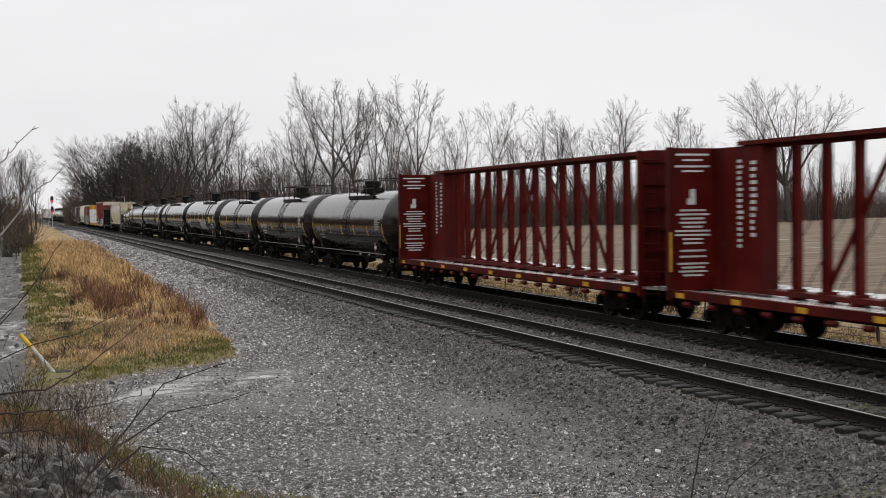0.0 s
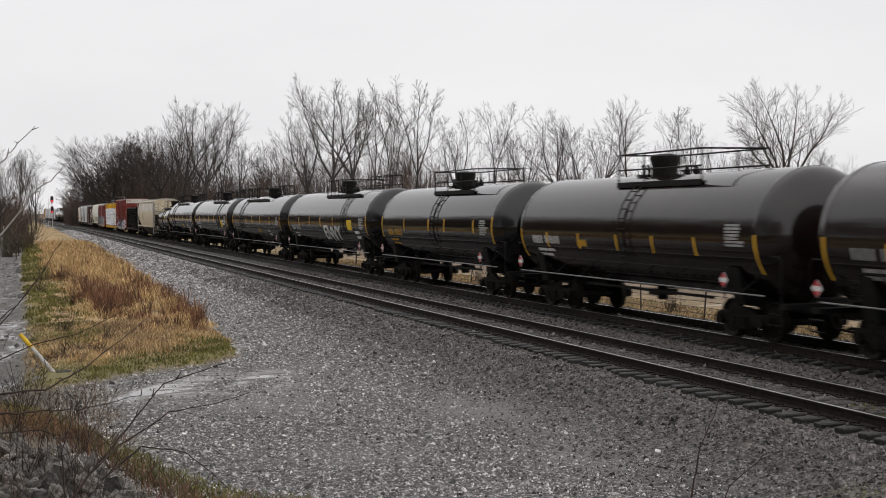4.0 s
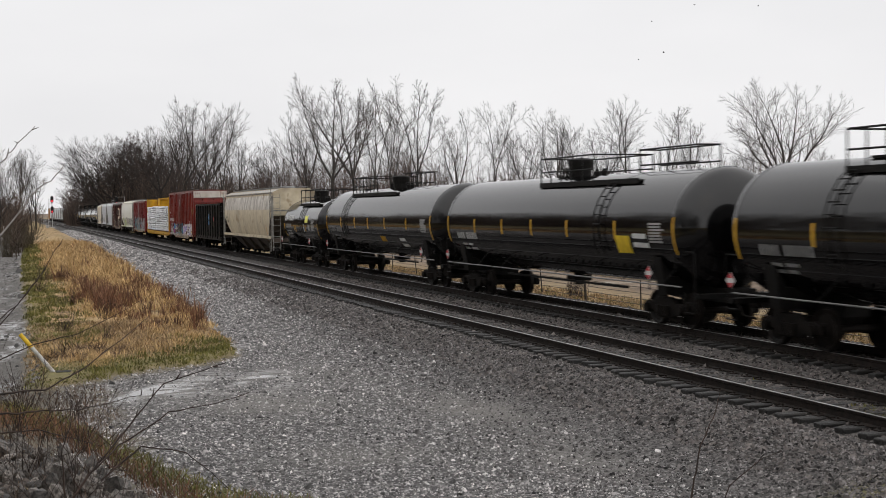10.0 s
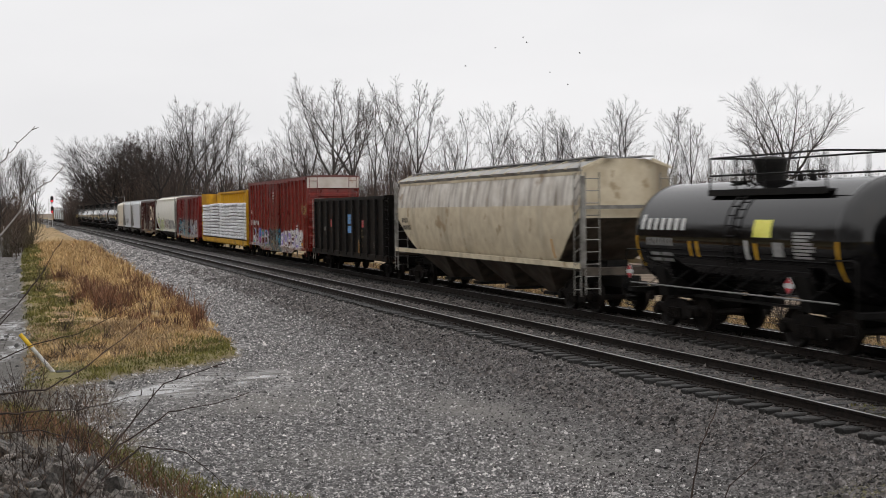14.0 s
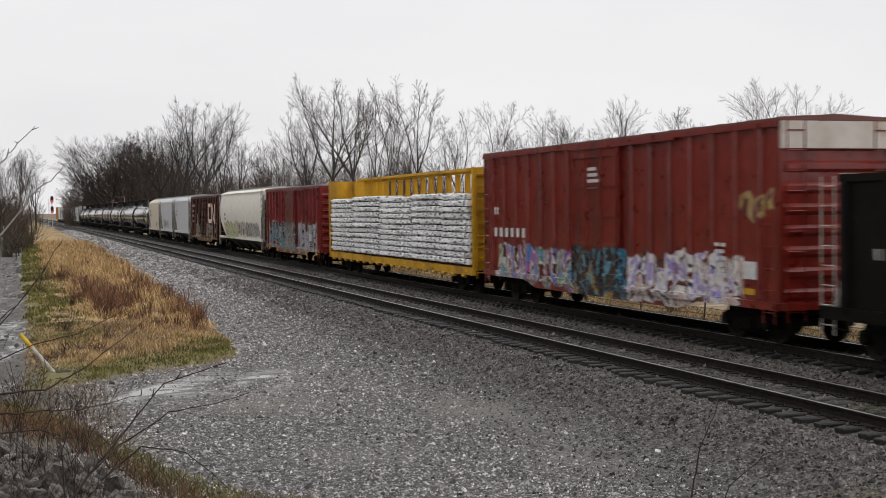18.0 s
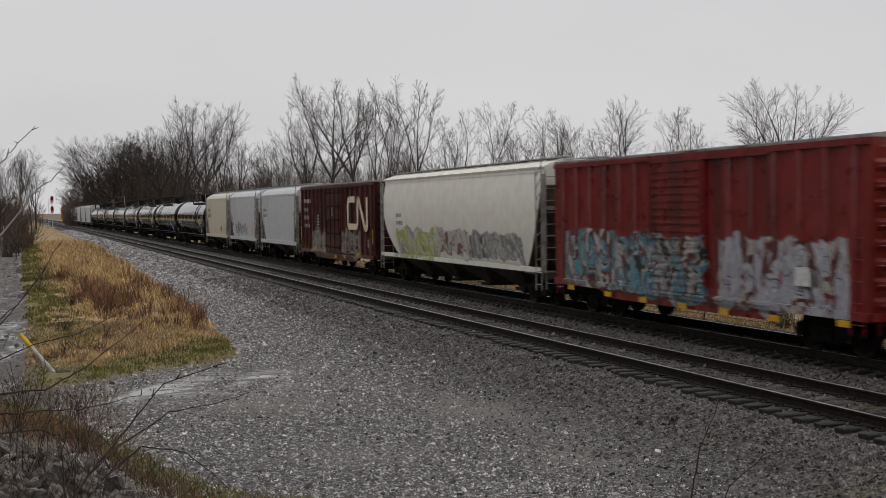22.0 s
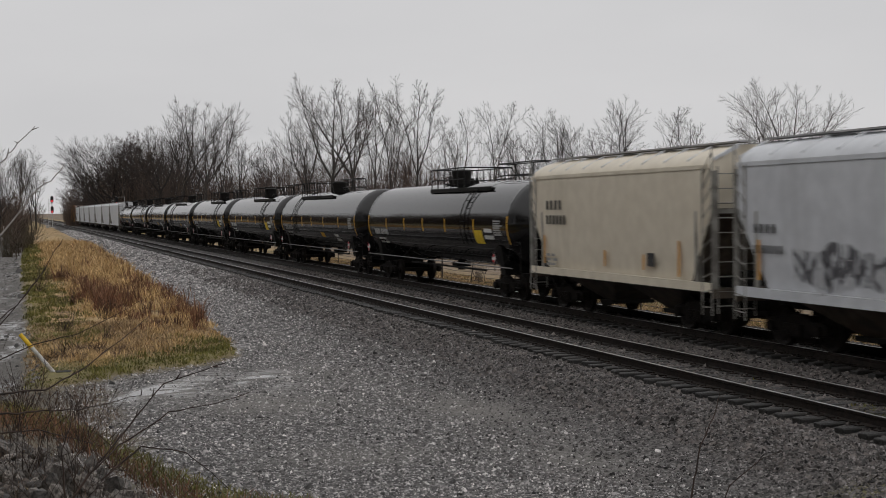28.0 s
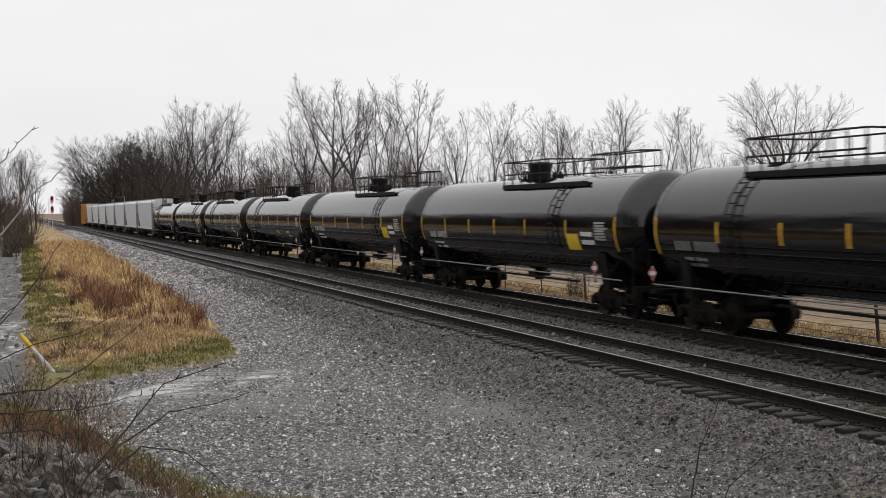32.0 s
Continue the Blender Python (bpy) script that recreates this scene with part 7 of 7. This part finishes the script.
while count < 298:
    x, y = rnd.uniform(-0.7, 2.4), rnd.uniform(14.0, 22.6)
    if y > float(rubble_y(x)) + rnd.uniform(-0.8, 0.1) or y < 14.3 or x < y * -0.02 - 0.1:
        continue
    s = min(0.25, rnd.lognormvariate(-2.32, 0.42))
    m = Matrix.LocRotScale((x, y, float(ground_z(x, y)) + s * rnd.uniform(0.2, 0.75)), Euler((rnd.uniform(0, 6), rnd.uniform(0, 6), rnd.uniform(0, 6))), (s * rnd.uniform(0.9, 1.6), s * rnd.uniform(0.8, 1.2), s * rnd.uniform(0.55, 0.9)))
    part("rock", rock_meshes[rnd.randrange(8)], None, rubble, "", m)
    count += 1

rx_, ry_, r_r = scatter(5200, -0.6, 2.8, 13.5, 22.5, 51, 1.0)
r_k = ry_ < rubble_y(rx_) - 0.2
stones("rubble_chips", "small broken limestone darkened as shaded gaps between the rocks", rx_[r_k], ry_[r_k], r_r.uniform(0.025, 0.085, r_k.sum()), 52, 0.2, SHADED_CHIP)

# ---- marker post ----
POST_WHITE = mat("weathered_white_plastic", (0.55, 0.55, 0.54), (0.72, 0.72, 0.71), 5, 0.5, grime=(0.35, 0.32, 0.27), grime_scale=3)
POST_YELLOW = mat("yellow_plastic", (0.60, 0.38, 0.01), (0.72, 0.48, 0.02), 5, 0.45)
marker = thing("marker_post", "leaning white marker post with a yellow top", "post")
p0, p1 = Vector((0.955, 30.5, -0.50)), Vector((0.194, 30.8, 0.444))
part("pole", bar([p0, p0.lerp(p1, 0.68)], 0.045, 14), POST_WHITE, marker, "white plastic tube")
part("cap", bar([p0.lerp(p1, 0.68), p0.lerp(p1, 0.97), p1], 0.049, 14), POST_YELLOW, marker, "yellow top")
part("base_plate", bevelled(boxes((0.92, 1.30, 30.3, 30.7, -0.60, -0.40)), 0.03), STEEL_BLACK, marker, "dark concrete foot")

# ---- wire fence behind the train ----
POST_STEEL = mat("fence_post_steel", (0.03, 0.025, 0.02), (0.07, 0.055, 0.045), 6, 0.8)
WIRE = mat("rusty_wire", (0.05, 0.04, 0.035), (0.10, 0.08, 0.07), 6, 0.7)
fence = thing("wire_fence", "rusty wire fence with thin steel posts along the field", "fence")
for k in range(34):
    y = 10.5 + 4.5 * k
    zg = float(ground_z(21.5, y))
    part("post", bar([(21.5 + 0.05 * math.sin(k * 2.1), y, zg - 0.2), (21.5 + 0.12 * math.sin(k * 1.3), y + 0.05 * math.sin(k), zg + 1.18)], 0.028 if k % 4 else 0.05, 6), POST_STEEL, fence)
for zz in (0.22, 0.42, 0.62, 0.84, 1.08):
    line = []
    for k in range(67):
        y = 10.5 + 2.25 * k
        line.append((21.5, y, float(ground_z(21.5, y)) + zz - 0.03 * (k % 2)))
    bm = bar(line, 0.011, 4)
    part("wire", bm, WIRE, fence)


# ---- shrubs ----
OLIVE_BUSH = mat("olive_bush", (0.045, 0.036, 0.022), (0.11, 0.088, 0.055), 2, 0.85)
SHRUB = mat("bare_shrub_bark", (0.014, 0.008, 0.006), (0.046, 0.026, 0.018), 6, 0.8)


def shrub(label, x, y, height, stems, seed, spread=0.5, twigs=7, z=None, rad=0.008, material=None):
    r = random.Random(seed)
    segs = []
    zg = float(ground_z(x, y)) - 0.05 if z is None else z
    for _ in range(stems):
        p = Vector((x + r.gauss(0, 0.10 * height), y + r.gauss(0, 0.10 * height), zg))
        d = Vector((r.gauss(0, spread), r.gauss(0, spread), 1)).normalized()
        n = 6
        ln = height * r.uniform(0.5, 1.05) / n
        for k in range(n):
            d = (d + Vector((r.gauss(0, 0.12), r.gauss(0, 0.12), 0.02))).normalized()
            q = p + d * ln
            segs.append((*p, *q, rad * (1 - k / (n + 1)), rad * (1 - (k + 1) / (n + 1))))
            p = q
            if k > 0:
                for _t in range(r.randint(0, max(1, twigs // 3))):
                    e = (d + Vector((r.gauss(0, 0.7), r.gauss(0, 0.7), r.gauss(0.1, 0.4)))).normalized()
                    m = p + e * height * r.uniform(0.06, 0.16)
                    w = m + (e + Vector((r.gauss(0, 0.3), r.gauss(0, 0.3), 0.1))) * height * r.uniform(0.04, 0.10)
                    segs.append((*p, *m, rad * 0.45, rad * 0.3))
                    segs.append((*m, *w, rad * 0.3, rad * 0.18))
    v, f = tubes(np.array(segs), 4)
    s_ob = thing("bare_shrub", label, "shrub", "bare shrubs")
    tagged(part("brushwood", raw_mesh("brushwood", v, f, material or SHRUB), None, s_ob), kind="stuff")
    return s_ob


for k, (x, y, h) in enumerate([(22.0, 33.5, 1.3), (22.3, 34.4, 1.2), (22.1, 48.6, 1.4), (22.4, 50.0, 1.0), (22.3, 61, 1.1), (22.0, 40.5, 0.9)]):
    shrub("leafless reddish shrub at the wire fence", x, y, h, 34, 100 + k, 0.22, 6, rad=0.009)
for k, (x, y, h, n) in enumerate([(0.5, 12.6, 2.0, 18), (0.05, 11.4, 2.0, 18), (1.0, 13.4, 1.5, 16), (0.8, 11.6, 1.2, 10), (0.0, 14.0, 2.1, 20), (1.6, 14.6, 1.1, 22), (0.5, 15.8, 1.6, 26), (2.2, 15.2, 0.7, 16), (-0.2, 10.4, 1.6, 12), (0.2, 18.5, 1.5, 26), (0.9, 20.5, 1.2, 24), (0.1, 22.5, 1.6, 26), (1.2, 24.0, 1.0, 20), (0.3, 25.5, 1.3, 22), (2.8, 14.6, 0.5, 12), (3.4, 14.0, 0.45, 10)]):
    shrub("leafless dark shrub with long thin stems on the bank", x, y, h, n // 2 if y > 17 else max(4, n // 3), 200 + k, 0.5, 9, rad=0.0065)
for k, (x, y, h) in enumerate([(3.0, 45, 0.9), (2.2, 52, 1.0), (3.8, 58, 0.9), (1.5, 41, 0.9), (4.6, 47, 0.8), (2.6, 38, 0.6), (1.2, 62, 1.3), (1.6, 72, 1.4)]):
    shrub("dead brown weed clump in the grass", x, y, h, 26, 300 + k, 0.4, 5, rad=0.007)
bush_mat_place = [(0.6, 128, 3.4), (1.6, 140, 3.0), (-0.2, 118, 2.8), (2.2, 160, 3.2)]
for k, (x, y, h) in enumerate(bush_mat_place):
    shrub("dense olive-brown bush beside the lane", x, y, h, 70, 400 + k, 0.5, 9, rad=0.016, material=OLIVE_BUSH)


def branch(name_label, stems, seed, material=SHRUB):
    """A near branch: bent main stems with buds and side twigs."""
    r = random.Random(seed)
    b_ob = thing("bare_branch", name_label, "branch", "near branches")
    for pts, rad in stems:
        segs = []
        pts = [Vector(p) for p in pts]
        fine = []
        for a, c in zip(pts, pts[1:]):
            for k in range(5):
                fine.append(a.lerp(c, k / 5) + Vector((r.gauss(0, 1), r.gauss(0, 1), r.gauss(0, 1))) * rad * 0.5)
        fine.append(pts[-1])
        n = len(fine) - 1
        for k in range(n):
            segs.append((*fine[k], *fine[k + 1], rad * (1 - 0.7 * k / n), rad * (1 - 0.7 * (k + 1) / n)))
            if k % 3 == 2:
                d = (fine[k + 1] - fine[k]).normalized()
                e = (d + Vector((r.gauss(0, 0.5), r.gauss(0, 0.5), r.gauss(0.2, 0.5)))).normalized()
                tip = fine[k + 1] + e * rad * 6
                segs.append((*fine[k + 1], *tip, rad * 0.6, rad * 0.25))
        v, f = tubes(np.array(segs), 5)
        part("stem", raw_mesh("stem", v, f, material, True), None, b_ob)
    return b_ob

PALE_TWIG = mat("pale_twig_bark", (0.12, 0.105, 0.095), (0.24, 0.215, 0.20), 30, 0.7)
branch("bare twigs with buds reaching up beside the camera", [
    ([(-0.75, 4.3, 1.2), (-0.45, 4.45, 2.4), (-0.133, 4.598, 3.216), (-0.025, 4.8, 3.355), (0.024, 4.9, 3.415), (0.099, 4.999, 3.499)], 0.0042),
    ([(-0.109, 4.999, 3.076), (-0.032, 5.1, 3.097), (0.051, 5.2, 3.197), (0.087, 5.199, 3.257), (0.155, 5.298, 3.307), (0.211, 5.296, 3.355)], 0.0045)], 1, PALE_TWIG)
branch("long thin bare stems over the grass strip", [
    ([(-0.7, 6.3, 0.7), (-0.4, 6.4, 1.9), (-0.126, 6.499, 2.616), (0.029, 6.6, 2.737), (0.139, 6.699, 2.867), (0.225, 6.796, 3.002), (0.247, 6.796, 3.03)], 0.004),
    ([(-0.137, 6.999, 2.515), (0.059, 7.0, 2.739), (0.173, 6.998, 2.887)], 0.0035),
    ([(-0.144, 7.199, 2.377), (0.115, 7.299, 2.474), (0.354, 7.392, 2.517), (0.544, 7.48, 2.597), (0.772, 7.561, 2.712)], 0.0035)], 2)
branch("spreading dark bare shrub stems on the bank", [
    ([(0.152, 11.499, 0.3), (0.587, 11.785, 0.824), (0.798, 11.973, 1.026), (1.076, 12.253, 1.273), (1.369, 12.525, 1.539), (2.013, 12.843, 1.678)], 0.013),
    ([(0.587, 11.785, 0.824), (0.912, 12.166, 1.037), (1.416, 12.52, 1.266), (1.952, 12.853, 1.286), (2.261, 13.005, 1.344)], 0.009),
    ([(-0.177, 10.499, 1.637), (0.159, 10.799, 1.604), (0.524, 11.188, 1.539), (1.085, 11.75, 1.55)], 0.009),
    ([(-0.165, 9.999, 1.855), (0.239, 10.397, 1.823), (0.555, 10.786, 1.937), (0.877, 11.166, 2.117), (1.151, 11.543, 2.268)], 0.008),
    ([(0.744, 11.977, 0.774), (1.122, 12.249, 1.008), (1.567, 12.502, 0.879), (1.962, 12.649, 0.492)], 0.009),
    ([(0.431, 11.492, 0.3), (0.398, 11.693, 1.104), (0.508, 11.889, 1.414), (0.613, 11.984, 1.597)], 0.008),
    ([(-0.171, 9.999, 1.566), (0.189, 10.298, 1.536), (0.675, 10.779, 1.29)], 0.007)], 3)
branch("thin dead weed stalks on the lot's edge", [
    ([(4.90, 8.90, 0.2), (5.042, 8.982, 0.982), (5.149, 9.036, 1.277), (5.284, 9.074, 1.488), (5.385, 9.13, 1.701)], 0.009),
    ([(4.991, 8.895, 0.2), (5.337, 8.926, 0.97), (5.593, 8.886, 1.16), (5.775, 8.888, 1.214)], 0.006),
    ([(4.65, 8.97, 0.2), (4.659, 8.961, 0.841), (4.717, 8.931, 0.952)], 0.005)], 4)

# ---- signals ----
SIGNAL_GREY = mat("signal_aluminium", (0.38, 0.38, 0.38), (0.52, 0.52, 0.52), 4, 0.5, 0.7, 0.3)
SIGNAL_BLACK = mat("signal_black", (0.010, 0.010, 0.010), (0.02, 0.02, 0.02), 6, 0.6)
CABINET = mat("cabinet_paint", (0.45, 0.45, 0.44), (0.58, 0.58, 0.57), 3, 0.5)


def signal_head(parent, x, y, z, size):
    """Three lamps in a black backboard, the lowest of them lit red."""
    o = [(x + size * 0.5 * math.cos(a), z + size * (0.62 if math.sin(a) > 0 else -0.62) + size * 0.5 * math.sin(a)) for a in (2 * math.pi * k / 20 for k in range(20))]
    board = part("signal_head", prism(bmesh.new(), o, y, y + 0.22, "y"), SIGNAL_BLACK, parent, "black signal head with a red light lit")
    for k, dz in enumerate((0.62, 0.0, -0.62)):
        bm = lathe_y([(0.0, 0.0), (0.0, size * 0.26), (-0.02, size * 0.27), (-0.03, 0.0)], 16, 0)
        part("lens", bm, RED_LENS if k == 2 else SIGNAL_BLACK, board, "", pose(x, y - 0.003, z + dz * size))
        hood = lathe_y([(0.0, size * 0.29), (-0.28, size * 0.29), (-0.28, size * 0.30), (0.0, size * 0.30)], 16, 0)
        part("hood", hood, SIGNAL_BLACK, board, "", pose(x, y - 0.002, z + dz * size))


def signal(label, x, y, zs, z_foot, z_top, deck=False):
    s = thing("railway_signal", label, "signal", "railway signals")
    part("mast", bar([(x, y + 0.35, z_foot - 0.1), (x, y + 0.35, z_top)], 0.09, 10), SIGNAL_GREY, s, "grey metal mast")
    part("ladder", ladder([(x - 0.55, y + 0.5, z_foot), (x - 0.45, y + 0.5, z_top - 0.6)], [(x - 0.95, y + 0.5, z_foot), (x - 0.85, y + 0.5, z_top - 0.6)], 16, 0.03), SIGNAL_GREY, s)
    for z in zs:
        signal_head(s, x, y, z, 0.72)
        part("bracket", boxes((x - 0.9, x + 0.1, y + 0.3, y + 0.5, z - 1.05, z - 0.98)), SIGNAL_GREY, s)
    part("foundation", bevelled(boxes((x - 0.5, x + 0.5, y - 0.1, y + 0.9, z_foot - 0.3, z_foot + 0.25)), 0.04), CABINET, s, "pale concrete foundation")
    if deck:
        part("platform", railing(y + 0.2, y + 1.1, x + 0.35, x + 1.6, z_top - 1.6, z_top - 0.1, 1), SIGNAL_GREY, s, "grey service platform with railing")
    return s


signal("two-headed railway signal mast showing two red lights", 10.1, 330.0, (6.45, 3.95), -0.5, 7.3)
signal("railway signal behind the train showing red", 20.6, 268.0, (5.4, 3.4), -0.4, 6.3, True)
cab = thing("signal_cabinet", "pale metal cabinet at the signal's foot", "cabinet")
part("body", bevelled(boxes((8.6, 9.3, 329.4, 330.0, -0.55, 0.1)), 0.03), CABINET, cab)
part("lid", bevelled(boxes((8.5, 9.4, 329.3, 330.1, 0.1, 0.18)), 0.02), CABINET, cab, "overhanging lid")

# ---- birds ----
FEATHER = mat("dark_feathers", (0.015, 0.014, 0.013), (0.04, 0.036, 0.034), 20, 0.8)
BIRDS = []


def bird():
    b = thing("bird", "small dark bird in flight", "bird", "flock of birds")
    part("body", lathe_y([(-0.10, 0.0), (-0.08, 0.016), (-0.03, 0.03), (0.03, 0.032), (0.07, 0.02), (0.10, 0.0)], 10, 0), FEATHER, b)
    part("tail", prism(bmesh.new(), [(-0.01, -0.09), (0.01, -0.09), (0.03, -0.16), (-0.03, -0.16)], -0.006, 0.006, "z"), FEATHER, b)
    wings = []
    for s in (-1, 1):
        o = [(0.01 * s, 0.05), (0.12 * s, 0.06), (0.22 * s, -0.02), (0.12 * s, -0.035), (0.01 * s, -0.045)]
        wings.append(part("wing", prism(bmesh.new(), o, -0.005, 0.005, "z"), FEATHER, b, "", pose(0, 0, 0.02, 0, -20 * s, 0)))
    return b, wings


FLIGHTS = [((82.8, 125.1, 25.7), (61.4, 136.9, 17.1), (47.2, 142.4, 11.5)), ((80.5, 126.5, 24.8), (58.7, 138.0, 16.6), (44.4, 143.3, 11.4)), ((81.2, 126.1, 27.9), (60.6, 137.2, 21.8), (47.2, 142.4, 17.8)),
           ((85.9, 122.9, 29.6), (64.4, 135.5, 23.7), (50.1, 141.4, 19.8)), ((86.8, 122.4, 35.3), (66.9, 134.3, 25.8), (53.6, 140.1, 19.6)), ((86.0, 121.6, 36.0), (66.0, 133.5, 26.2), (52.9, 139.5, 20.2)),
           ((89.4, 120.5, 31.4), (71.4, 131.9, 23.7), (59.2, 137.8, 18.7)), ((92.0, 118.5, 31.8), (70.4, 132.5, 22.6), (55.5, 139.4, 16.4)), ((91.1, 119.2, 31.4), (71.2, 132.0, 21.4), (57.6, 138.5, 14.8))]
for flight in FLIGHTS:
    BIRDS.append((*bird(), flight))


# ---- what moves ----
def motions():
    for ob, x, y20, *z in MOVERS:
        walk(ob, [(t, pose(x, y20 - run(t), z[0] if z else 0)) for t in (0.0, 8.0, 16.0, 20.0, 22.0, 23.0, 24.0, 25.0, 26.0, 27.0, 28.0, 30.0, 32.0)])
    # wheels roll without slipping while their car passes near the camera
    turn = math.degrees(SPEED / 0.457) / FPS
    for w in WHEELS + [o for car in REPEATS for o in car.children_recursive if o.name.startswith("wheelset")]:
        car = w.parent.parent
        y20 = next(row[2] for row in MOVERS if row[0] == car) + w.parent.location.y
        t_in, t_out = 20 + (y20 - 62.0) / SPEED, 20 + (y20 - 16.0) / SPEED
        first, last = max(0, math.ceil(t_in * FPS)), min(32 * FPS, math.floor(t_out * FPS))
        if last - first < 3:
            continue
        rest = w.location.copy()
        spin = [(k / FPS, pose(*rest, turn * (k - first))) for k in range(first, last + 1)]
        head = [] if first == 0 else [(0.0, spin[0][1])]
        tail = [] if last == 32 * FPS else [(32.0, spin[-1][1])]
        walk(w, head + spin + tail)
    # the flock comes from the right, crosses the field and settles in the far wood
    for i, (b, wings, (p7, p12, p15)) in enumerate(BIRDS):
        p7, p12, p15 = Vector(p7), Vector(p12), Vector(p15)
        home = Vector((62 + 4 * i, 232 + 5 * (i % 3), 4 + i % 4))
        head = math.degrees(math.atan2(-(p15 - p7).x, (p15 - p7).y))
        rows = [(0.0, p7 + (p7 - p12) * 1.4), (7.0, p7), (12.0, p12), (15.0, p15), (19.0, p15.lerp(home, 0.55)), (24.0, home), (32.0, home)]
        walk(b, [(t, pose(*p, 0, 0, head)) for t, p in rows])
        for s, w in zip((-1, 1), wings):
            beat = [(0.0, -20 * s)] + [(7.0 + 0.1 * k, s * (25 if (k + i) % 2 else -30)) for k in range(80)] + [(24.0, -15 * s), (32.0, -15 * s)]
            walk(w, [(t, pose(0, 0, 0.02, 0, a, 0)) for t, a in beat])


motions()
